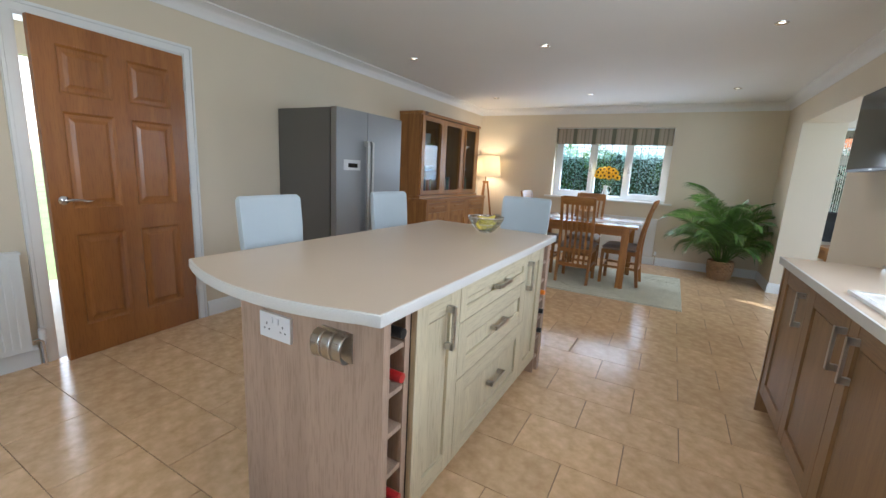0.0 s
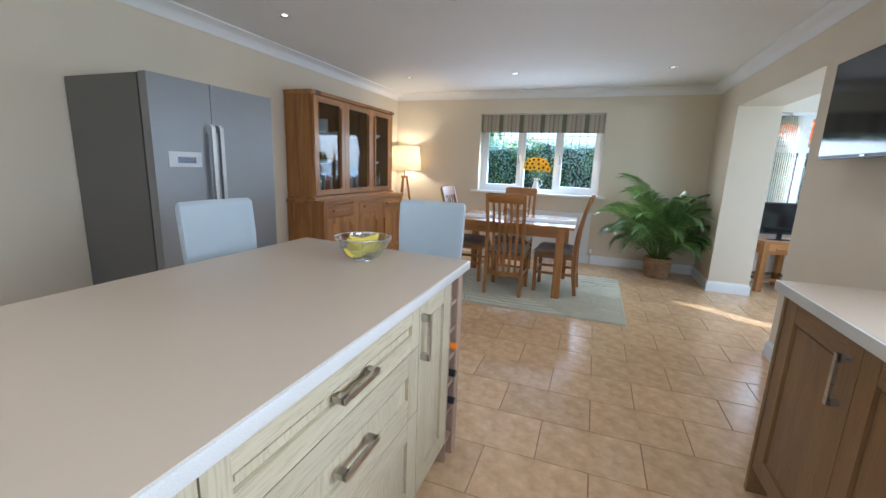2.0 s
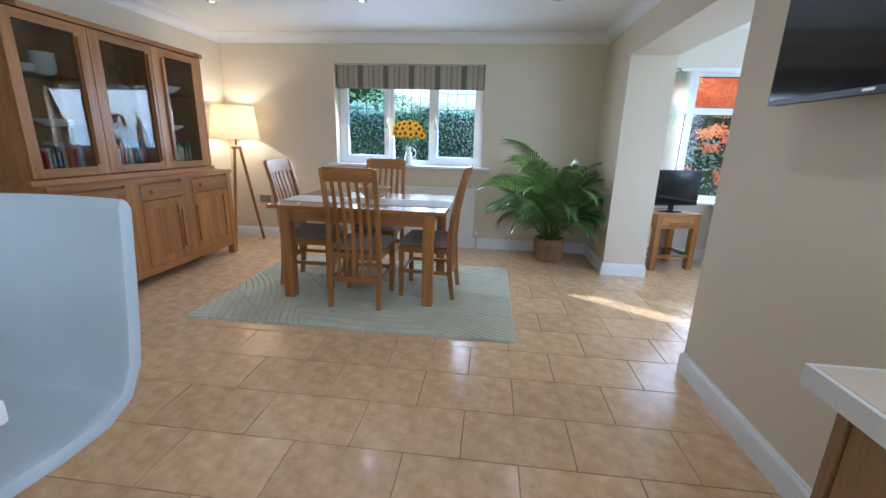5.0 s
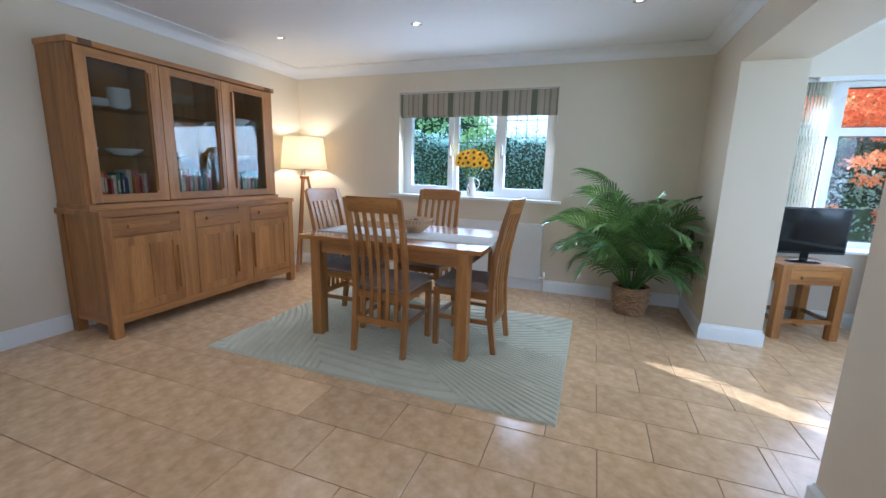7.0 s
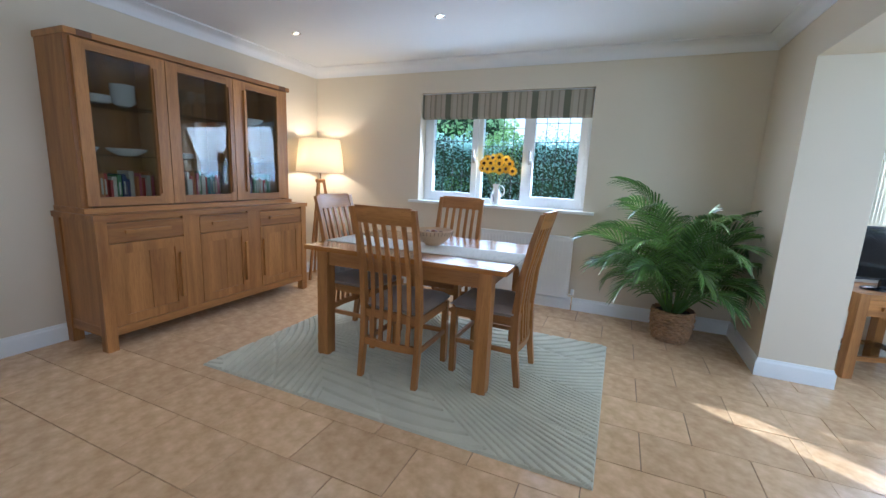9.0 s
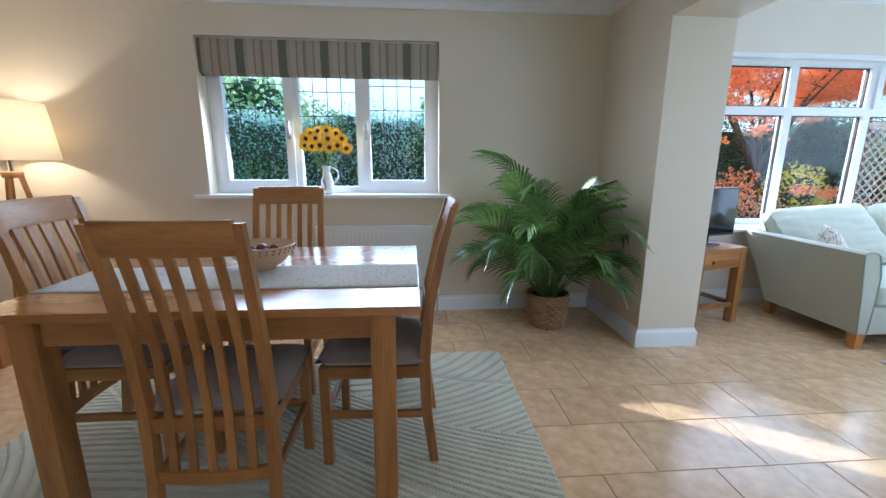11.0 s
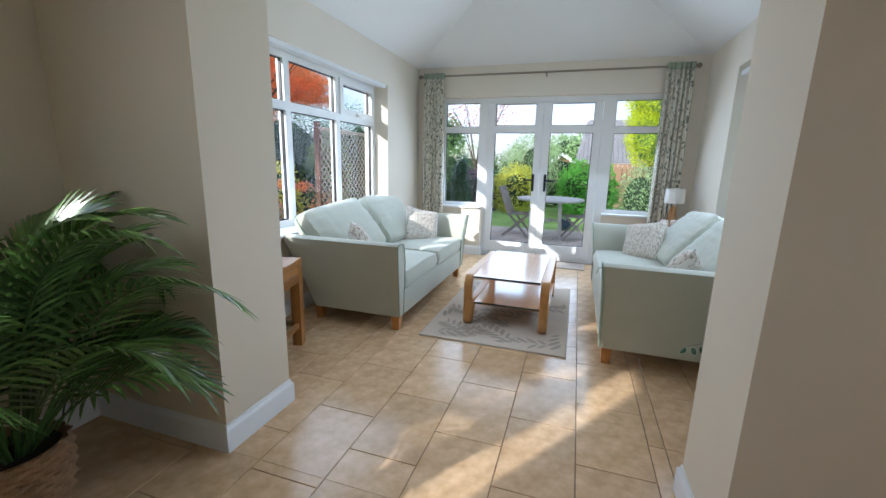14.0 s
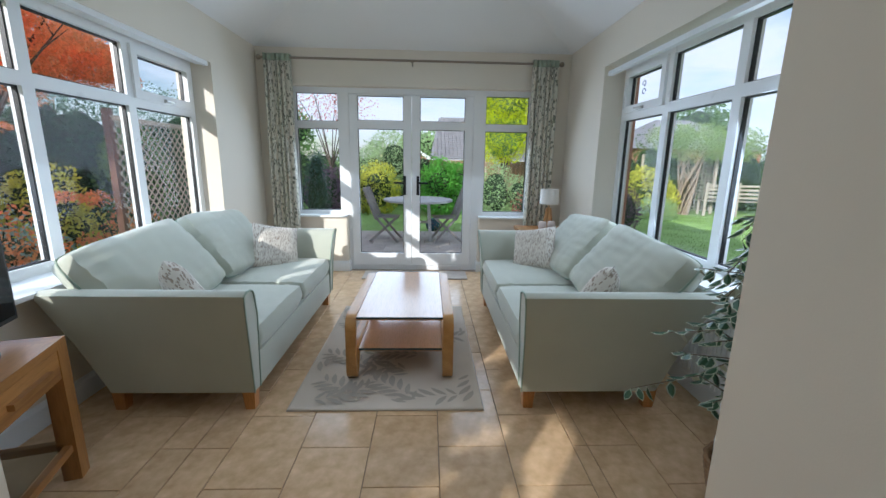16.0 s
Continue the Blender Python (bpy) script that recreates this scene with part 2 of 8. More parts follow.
WALL = material("wall_paint", (0.70, 0.615, 0.48), 0.75, vary=0.02, scale=2.5, bump=0.10, bump_scale=220, spec=0.3)
WALL_PALE = material("pale_wall_paint", (0.74, 0.675, 0.57), 0.75, vary=0.02, scale=2.5, bump=0.10, bump_scale=220, spec=0.3)
CEILING = material("ceiling_paint", (0.80, 0.79, 0.78), 0.8, vary=0.015, scale=2, bump=0.08, bump_scale=200, spec=0.3)
GLOSS_WHITE = material("white_gloss_paint", (0.80, 0.81, 0.80), 0.35, vary=0.02, scale=8, bump=0.03, bump_scale=90)
UPVC = material("white_upvc", (0.82, 0.83, 0.83), 0.3, vary=0.015, scale=6)
GROUT = material("grout", (0.26, 0.19, 0.13), 0.9, vary=0.2, scale=12, bump=0.3)
OAK_Z = wood("oak_upright", (0.46, 0.212, 0.057), (0.26, 0.108, 0.028), "z")
OAK_Y = wood("oak_lengthwise", (0.46, 0.212, 0.057), (0.26, 0.108, 0.028), "y")
OAK_X = wood("oak_crosswise", (0.46, 0.212, 0.057), (0.26, 0.108, 0.028), "x")
GLASS = glass_material("window_glass")
LEADED_GLASS = glass_material("leaded_glass", (0.88, 0.95, 1.0), 0.01)


def stripes(name, axis, period, stops, base_rough=0.8):
    """Woven cloth with stripes across one axis; stops are (place in the repeat, colour)."""
    m = material(name, (0.5, 0.5, 0.5), base_rough, bump=0.3, bump_scale=350)
    n, l = m.node_tree.nodes, m.node_tree.links
    co, sep, mul, fr, ramp, mix = (n.new("ShaderNode" + k) for k in ("TexCoord", "SeparateXYZ", "Math", "Math", "ValToRGB", "Mix"))
    l.new(co.outputs["Object"], sep.inputs[0])
    mul.operation, fr.operation = "DIVIDE", "FRACT"
    mul.inputs[1].default_value = period
    l.new(sep.outputs["xyz".index(axis)], mul.inputs[0])
    l.new(mul.outputs[0], fr.inputs[0])
    l.new(fr.outputs[0], ramp.inputs[0])
    r = ramp.color_ramp
    r.interpolation = "CONSTANT"
    while len(r.elements) < len(stops):
        r.elements.new(0.5)
    for e, (p, c) in zip(r.elements, stops):
        e.position = p
    for e, (p, c) in zip(r.elements, stops):
        e.color = (*c, 1)
    l.new(ramp.outputs[0], n["Principled BSDF"].inputs["Base Color"])
    return m


def leafy_cloth(name, ground, ink, scale=26.0, width=0.16, rough=0.85):
    """Cloth printed with slender leaves."""
    m = material(name, ground, rough, bump=0.3, bump_scale=400, sheen=0.2)
    n, l = m.node_tree.nodes, m.node_tree.links
    co = n.new("ShaderNodeTexCoord")
    total = None
    for k, (turn, seed) in enumerate(((0.6, 0.0), (-0.5, 3.7), (1.9, 8.1))):
        mp, v, c = n.new("ShaderNodeMapping"), n.new("ShaderNodeTexVoronoi"), n.new("ShaderNodeMath")
        mp.inputs["Rotation"].default_value = (turn, turn * 0.4, turn)
        mp.inputs["Location"].default_value = (seed, seed, seed)
        mp.inputs["Scale"].default_value = (scale, scale * 0.16, scale * 0.16)
        v.inputs["Scale"].default_value = 1.0
        c.operation, c.inputs[1].default_value = "LESS_THAN", width
        l.new(co.outputs["Object"], mp.inputs[0])
        l.new(mp.outputs[0], v.inputs["Vector"])
        l.new(v.outputs["Distance"], c.inputs[0])
        if total is None:
            total = c.outputs[0]
        else:
            mx = n.new("ShaderNodeMath")
            mx.operation = "MAXIMUM"
            l.new(total, mx.inputs[0])
            l.new(c.outputs[0], mx.inputs[1])
            total = mx.outputs[0]
    mix = n.new("ShaderNodeMix")
    mix.data_type = "RGBA"
    mix.inputs[6].default_value, mix.inputs[7].default_value = (*ground, 1), (*ink, 1)
    l.new(total, mix.inputs[0])
    l.new(mix.outputs[2], n["Principled BSDF"].inputs["Base Color"])
    return m


def leaf_material(name, a, b, rough=0.55, through_light=0.5, coat=0.0, spread=(0.45, 1.5)):
    """Leaves that differ one from another and let some light through."""
    m = material(name, a, rough, vary=0.25, scale=3, second=b, spec=0.4, coat=coat)
    n, l = m.node_tree.nodes, m.node_tree.links
    tr, mx = n.new("ShaderNodeBsdfTranslucent"), n.new("ShaderNodeMixShader")
    geo, val, rng = n.new("ShaderNodeNewGeometry"), n.new("ShaderNodeHueSaturation"), n.new("ShaderNodeMapRange")
    rng.inputs["To Min"].default_value, rng.inputs["To Max"].default_value = spread
    l.new(geo.outputs["Random Per Island"], rng.inputs["Value"])
    l.new(rng.outputs[0], val.inputs["Value"])
    l.new(n["Principled BSDF"].inputs["Base Color"].links[0].from_socket, val.inputs["Color"])
    l.new(val.outputs[0], n["Principled BSDF"].inputs["Base Color"])
    tr.inputs[0].default_value = (*[min(1, c * 1.6) for c in b], 1)
    mx.inputs[0].default_value = through_light
    l.new(n["Principled BSDF"].outputs[0], mx.inputs[1])
    l.new(tr.outputs[0], mx.inputs[2])
    l.new(mx.outputs[0], n["Material Output"].inputs["Surface"])
    return m


TILE = material("sandstone_floor_tile", (0.68, 0.435, 0.228), 0.20, vary=0.20, scale=11, bump=0.25, bump_scale=35, rough_vary=0.1, random_vary=0.07, second=(0.81, 0.575, 0.345), spec=0.5)
DOOR_OAK = wood("varnished_oak_door", (0.37, 0.145, 0.034), (0.28, 0.105, 0.025), "z", 0.35, 0.3, 7)
CREAM_ASH = wood("cream_ash_upright", (0.62, 0.55, 0.38), (0.53, 0.46, 0.31), "z", 0.45, 0.05, 8)
CREAM_ASH_Y = wood("cream_ash_lengthwise", (0.62, 0.55, 0.38), (0.53, 0.46, 0.31), "y", 0.45, 0.05, 8)
PANEL_ASH = wood("pinkish_ash_panel", (0.47, 0.34, 0.25), (0.38, 0.27, 0.195), "z", 0.5, 0.05, 9)
TAUPE_ASH = wood("taupe_ash_upright", (0.27, 0.152, 0.063), (0.21, 0.113, 0.045), "z", 0.42, 0.1, 8)
TAUPE_ASH_Y = wood("taupe_ash_lengthwise", (0.27, 0.152, 0.063), (0.21, 0.113, 0.045), "y", 0.42, 0.1, 8)
# near-black colour that paints the shade in narrow gaps and deep recesses
PAINTED_SHADE = material("painted_shade", (0.06, 0.045, 0.035), 0.7, vary=0.2)
WORKTOP = material("beige_laminate_worktop", (0.60, 0.485, 0.37), 0.32, vary=0.02, scale=3, bump=0.0, rough_vary=0.01)
WORKTOP_EDGE = material("speckled_worktop_edge", (0.68, 0.665, 0.63), 0.35, vary=0.10, scale=420, bump=0.05, bump_scale=300)
STEEL = material("brushed_steel", (0.52, 0.50, 0.47), 0.30, 1.0, vary=0.08, scale=30, stretch=(1, 1, 12), bump=0.05, bump_scale=200)
CHROME = material("chrome", (0.75, 0.75, 0.76), 0.08, 1.0, vary=0.02, rough_vary=0.03)
FRIDGE_SIDE = material("dark_grey_enamel", (0.135, 0.13, 0.12), 0.42, vary=0.04, scale=3, bump=0.05, bump_scale=260)
FRIDGE_FRONT = material("grey_satin_steel", (0.30, 0.305, 0.31), 0.34, 0.65, vary=0.03, scale=5, stretch=(1, 1, 0.2), bump=0.03, bump_scale=250)
BLACK_PLASTIC = material("black_plastic", (0.015, 0.015, 0.017), 0.4, vary=0.2)
BLACK_SCREEN = material("black_screen", (0.006, 0.007, 0.009), 0.08, vary=0.1, rough_vary=0.02)
WHITE_PLASTIC = material("white_plastic", (0.80, 0.81, 0.82), 0.35, vary=0.01)
WHITE_VINYL = material("pale_vinyl", (0.49, 0.555, 0.59), 0.38, vary=0.03, scale=7, bump=0.2, bump_scale=180)
CERAMIC = material("white_ceramic", (0.82, 0.81, 0.77), 0.15, vary=0.02)

# ---- the rooms ----
WX, EX, NY, SY, H = -3.22, 1.20, 7.08, -1.6, 2.40
SX0, SX1, SY0, SY1, EAVE = 1.60, 5.40, 3.70, 7.10, 2.45


def wall_with_holes(name, axis, plane0, plane1, a0, a1, z0, z1, holes, material=WALL):
    """A wall that runs along an axis from a0 to a1, with rectangular openings (b0, b1, c0, c1) in order along it."""
    rows = []
    def add(u0, u1, w0, w1):
        if u1 - u0 > 1e-4 and w1 - w0 > 1e-4:
            rows.append((u0, u1, plane0, plane1, w0, w1) if axis == "x" else (plane0, plane1, u0, u1, w0, w1))
    at = a0
    for b0, b1, c0, c1 in holes:
        add(at, b0, z0, z1)
        add(b0, b1, z0, c0)
        add(b0, b1, c1, z1)
        at = b1
    add(at, a1, z0, z1)
    return boxes(name, rows, material, kind="structure")


wall_with_holes("wall_west", "y", WX - 0.15, WX, SY - 0.15, NY + 0.3, 0, H, [(0.905, 1.795, 0, 2.01)])
wall_with_holes("wall_north", "x", NY, NY + 0.3, WX, SX0, 0, H + 0.3, [(-1.83, -0.09, 0.965, 2.085)])
# the opening is unseen, added to go with the south fill lamp
wall_with_holes("wall_south", "x", SY - 0.15, SY, WX, EX, 0, H, [(-2.3, -0.1, 0.6, 2.1)])
# first opening: assumed window over the sink, never in view
wall_with_holes("wall_east", "y", EX, SX0, SY - 0.15, NY, 0, H + 0.3, [(0.7, 2.3, 1.08, 2.05), (4.49, 6.295, 0, 2.045)])
wall_with_holes("sunroom_wall_north", "x", SY1, SY1 + 0.3, SX0, SX1 + 0.3, 0, EAVE, [(1.72, 4.45, 0.67, 2.08)], WALL_PALE)
wall_with_holes("sunroom_wall_south", "x", SY0 - 0.3, SY0, SX0, SX1 + 0.3, 0, EAVE, [(1.89, 4.475, 0.65, 2.13)], WALL_PALE)
wall_with_holes("sunroom_wall_east", "y", SX1, SX1 + 0.3, SY0, SY1, 0, EAVE, [(4.05, 4.655, 0.655, 2.075), (4.655, 6.18, 0, 2.075), (6.18, 6.79, 0.655, 2.075)], WALL_PALE)
boxes("floor", [(WX - 0.15, EX, SY - 0.15, NY, -0.1, -0.006), (EX, SX0, 4.49, 6.295, -0.1, -0.006)], GROUT, kind="structure")
boxes("sunroom_floor", [(SX0, SX1, SY0, SY1, -0.1, -0.006), (SX1, SX1 + 0.1, 4.655, 6.18, -0.1, -0.006)], GROUT, kind="structure")
boxes("ceiling", [(WX, EX, SY, NY, H, H + 0.15)], CEILING, kind="structure")
bm = bmesh.new()
rise, inset = 0.42, 1.0
lo = [(SX0, SY0, EAVE), (SX1, SY0, EAVE), (SX1, SY1, EAVE), (SX0, SY1, EAVE)]
hi = [(SX0, SY0 + inset, EAVE + rise), (SX1 - inset, SY0 + inset, EAVE + rise), (SX1 - inset, SY1 - inset, EAVE + rise), (SX0, SY1 - inset, EAVE + rise)]
a, b = [bm.verts.new(p) for p in lo], [bm.verts.new(p) for p in hi]
for i in range(3):
    bm.faces.new((a[i], a[i + 1], b[i + 1], b[i]))
bm.faces.new(b)
c = [bm.verts.new((p[0], p[1], EAVE + 0.75)) for p in lo]
for i in range(4):
    bm.faces.new((a[i], a[(i + 1) % 4], c[(i + 1) % 4], c[i]))
bm.faces.new(c)
part("sunroom_ceiling", bm, CEILING, kind="structure")
boxes("sunroom_gable", [(SX0 - 0.05, SX0, SY0, SY1, H + 0.3, EAVE + 0.8)], WALL_PALE, kind="structure")

# ---- coving, skirting, architraves ----
def run_profile(name, profile, path, material, closed=False):
    """Moulding: a profile of (out from the wall, z) drawn along a path in plan; out is to the left of the way walked."""
    bm = bmesh.new()
    n = len(path)
    rings = []
    for i in range(n):
        p = Vector(path[i])
        a = (p - Vector(path[i - 1])).normalized() if i or closed else None
        b = (Vector(path[(i + 1) % n]) - p).normalized() if i < n - 1 or closed else None
        a, b = a or b, b or a
        na, nb = Vector((-a.y, a.x)), Vector((-b.y, b.x))
        m = (na + nb) / (1 + na.dot(nb))
        rings.append([(p.x + m.x * o, p.y + m.y * o, z) for o, z in profile])
    if closed:
        rings.append(rings[0])
    ring_mesh(bm, rings, True, not closed)
    bmesh.ops.remove_doubles(bm, verts=bm.verts[:], dist=1e-5)
    bmesh.ops.recalc_face_normals(bm, faces=bm.faces[:])
    return part(name, bm, material, smooth=True, kind="structure")


COVE = [(0.0, H - 0.001), (0.0, H - 0.105), (0.008, H - 0.105), (0.010, H - 0.090), (0.022, H - 0.062), (0.045, H - 0.034), (0.075, H - 0.016), (0.094, H - 0.012), (0.094, H - 0.001)]
run_profile("coving", COVE, [(WX, SY), (EX, SY), (EX, NY), (WX, NY)], CEILING, True)
SKIRT = [(0.0, 0.0), (0.016, 0.0), (0.016, 0.095), (0.013, 0.103), (0.007, 0.108), (0.005, 0.122), (0.0, 0.124)]
run_profile("skirting", SKIRT, [(WX, 0.83), (WX, SY), (0.55, SY)], GLOSS_WHITE)
run_profile("skirting", SKIRT, [(EX, 2.93), (EX, 4.49), (SX0, 4.49), (SX0, SY0), (SX1, SY0), (SX1, 4.655), (SX1 + 0.098, 4.655)], GLOSS_WHITE)
run_profile("skirting", SKIRT, [(SX1 + 0.098, 6.18), (SX1, 6.18), (SX1, SY1), (SX0, SY1), (SX0, 6.295), (EX, 6.295), (EX, NY), (WX, NY), (WX, 1.87)], GLOSS_WHITE)


def architrave(name, y0, y1, z1, x, w=0.07):
    bm = bmesh.new()
    for o0, o1, d in ((0, w, 0.012), (0.008, w - 0.022, 0.018), (w - 0.02, w - 0.004, 0.022)):
        box(bm, x, x + d, y0 - o1, y0 - o0, 0, z1 + o0)
        box(bm, x, x + d, y1 + o0, y1 + o1, 0, z1 + o0)
        box(bm, x, x + d, y0 - o1, y1 + o1, z1 + o0, z1 + o1)
    return part(name, bm, GLOSS_WHITE, kind="structure")


architrave("architrave", 0.912, 1.788, 2.003, WX)
boxes("door_lining", [(WX - 0.15, WX + 0.002, 0.905, 0.92, 0, 1.995), (WX - 0.15, WX + 0.002, 1.78, 1.795, 0, 1.995), (WX - 0.15, WX + 0.002, 0.905, 1.795, 1.995, 2.01)], GLOSS_WHITE, kind="structure")

# the door, hinged on its north side
door = thing("door", pose(WX + 0.004, 1.778, 0.006, 0, 0, -90 + 6.2), "orange-brown varnished oak six-panel door standing ajar", "door")
door["kind"] = "structure"
DW, DH, DT = 0.845, 1.984, 0.036
cols = ((0.105, 0.375), (0.47, 0.74))
rows_ = ((0.20, 0.78), (0.94, 1.50), (1.60, 1.865))
bm = bmesh.new()
xs, zs = [0, cols[0][0], cols[0][1], cols[1][0], cols[1][1], DW], [0, rows_[0][0], rows_[0][1], rows_[1][0], rows_[1][1], rows_[2][0], rows_[2][1], DH]
for i in (0, 2, 4):
    box(bm, xs[i], xs[i + 1], -DT / 2, DT / 2, 0, DH)
for a0, a1 in cols:
    for j in (0, 2, 4, 6):
        box(bm, a0, a1, -DT / 2, DT / 2, zs[j], zs[j + 1])
part("door_frame", bm, DOOR_OAK, door)
for a0, a1 in cols:
    for b0, b1 in rows_:
        bm = bmesh.new()
        for s in (-1, 1):
            q = [[(a0 + d, s * yy, b0 + d), (a1 - d, s * yy, b0 + d), (a1 - d, s * yy, b1 - d), (a0 + d, s * yy, b1 - d)] for d, yy in ((0, DT / 2 - 0.001), (0.014, DT / 2 - 0.011), (0.034, DT / 2 - 0.010), (0.055, DT / 2 - 0.003))]
            rr = [[bm.verts.new(p) for p in ring] for ring in q]
            for r0, r1 in zip(rr, rr[1:]):
                for k in range(4):
                    bm.faces.new((r0[k], r0[(k + 1) % 4], r1[(k + 1) % 4], r1[k]))
            bm.faces.new(rr[-1])
        bmesh.ops.recalc_face_normals(bm, faces=bm.faces[:])
        part("door_panel", bm, DOOR_OAK, door)
for s in (-1, 1):
    bm = bmesh.new()
    lathe(bm, [(0.001, 0), (0.026, 0), (0.026, 0.006), (0.018, 0.011), (0.010, 0.013), (0.010, 0.045), (0.001, 0.047)], 18)
    bmesh.ops.rotate(bm, verts=bm.verts[:], matrix=Matrix.Rotation(radians(-90 * s), 3, "X"))
    bmesh.ops.translate(bm, verts=bm.verts[:], vec=(DW - 0.06, s * DT / 2, 0.99))
    y = s * (DT / 2 + 0.045)
    tube(bm, [(DW - 0.06, y, 0.99), (DW - 0.09, y, 0.994), (DW - 0.13, y, 0.99), (DW - 0.165, y, 0.982), (DW - 0.185, y, 0.984)], 0.008, 10, [0.010, 0.010, 0.008, 0.008, 0.004])
    part("door_handle", bm, CHROME, door, "chrome lever handle on a round rose", smooth=True)
for z in (0.2, 1.0, 1.75):
    boxes("hinge", [(-0.004, 0.006, -0.02, 0.021, z, z + 0.08)], STEEL, door, "steel butt hinge")

# the hall behind the door
boxes("hall", [(-5.2, WX - 0.15, -0.3, -0.2, 0, H), (-5.2, WX - 0.15, 3.0, 3.1, 0, H), (-5.3, -5.2, -0.3, 0.6, 0, H), (-5.3, -5.2, 1.7, 3.1, 0, H), (-5.3, -5.2, 0.6, 1.7, 2.1, H)], WALL_PALE, kind="structure")
boxes("hall_ceiling", [(-5.3, WX - 0.15, -0.3, 3.1, H, H + 0.1)], CEILING, kind="structure")
boxes("hall_floor", [(-5.3, WX - 0.15, -0.3, 3.1, -0.1, -0.004), (WX - 0.15, WX, 0.905, 1.795, -0.005, 0.0)], material("pale_carpet", (0.62, 0.60, 0.57), 0.95, bump=0.6, bump_scale=300), kind="structure")
# added lamp that brightens the hall; no window is known there
area("hall_fill_light", (-5.25, 1.15, 1.2), (-4.0, 1.15, 1.0), 1.0, 2.0, 14, SKYLIGHT)


# ---- windows ----
def frame_rows(x0, x1, z0, z1, w, y0, y1):
    return [(x0, x0 + w, y0, y1, z0, z1), (x1 - w, x1, y0, y1, z0, z1), (x0 + w, x1 - w, y0, y1, z0, z0 + w), (x0 + w, x1 - w, y0, y1, z1 - w, z1)]


def pane(parent, x0, x1, z0, z1, y=0.0, mat=None):
    ob = boxes("pane", [(x0, x1, y - 0.003, y + 0.003, z0, z1)], mat or GLASS, parent)
    ob.visible_shadow = False
    return ob


def spacer(parent, x0, x1, z0, z1, y, w=0.012):
    return boxes("seal", frame_rows(x0, x1, z0, z1, w, y - 0.012, y + 0.012), BLACK_PLASTIC, parent)


def catch(parent, x, z, y, rz=0):
    bm = bmesh.new()
    box(bm, x - 0.014, x + 0.014, y - 0.012, y, z - 0.035, z + 0.035)
    box(bm, x - 0.009, x + 0.009, y - 0.03, y - 0.012, z - 0.01, z + 0.01)
    box(bm, x - 0.009, x + 0.009, y - 0.04, y - 0.028, z - 0.01, z + 0.10)
    return part("catch", bm, STEEL, parent, "small steel window catch", 0.003)


# local frame of a window: x along it, y outwards, z up
w1 = tagged(new("window_1"), "white plastic three-light window with leaded panes over the radiator", "window", kind="structure")
w1.matrix_world = pose(0, 7.22, 0)
boxes("window_frame", frame_rows(-1.83, -0.09, 0.965, 2.085, 0.055, 0.0, 0.07) + [(-1.225, -1.165, 0.0, 0.07, 1.02, 2.03), (-0.735, -0.675, 0.0, 0.07, 1.02, 2.03)], UPVC, w1, bevel=0.004)
LEAD = material("lead_strip", (0.10, 0.105, 0.12), 0.5, 0.5)
for a0, a1, opens in ((-1.775, -1.225, True), (-1.165, -0.735, False), (-0.675, -0.145, True)):
    z0, z1 = 1.02, 2.03
    if opens:
        boxes("sash", frame_rows(a0 - 0.012, a1 + 0.012, z0 - 0.012, z1 + 0.012, 0.062, -0.018, 0.05), UPVC, w1, bevel=0.004)
        a0, a1, z0, z1 = a0 + 0.05, a1 - 0.05, z0 + 0.05, z1 - 0.05
    pane(w1, a0 - 0.005, a1 + 0.005, z0 - 0.005, z1 + 0.005, 0.02, LEADED_GLASS)
    n = 4
    rows_l = [(a0 + (a1 - a0) * k / n - 0.003, a0 + (a1 - a0) * k / n + 0.003, 0.013, 0.016, z0, z1) for k in range(1, n)]
    rows_l += [(a0, a1, 0.010, 0.013, z0 + 0.18 * k - 0.003, z0 + 0.18 * k + 0.003) for k in range(1, 6) if z0 + 0.18 * k < z1]
    boxes("leading", rows_l, LEAD, w1, "dark lead strips in a grid")
catch(w1, -1.245, 1.42, -0.018)
catch(w1, -0.655, 1.42, -0.018)
bm = bmesh.new()
box(bm, -1.93, 0.01, 7.025, 7.08, 0.940, 0.966)
box(bm, -1.83, -0.09, 7.08, 7.22, 0.940, 0.966)
part("window_board", bm, GLOSS_WHITE, bevel=0.006, kind="structure", label="white painted window board")


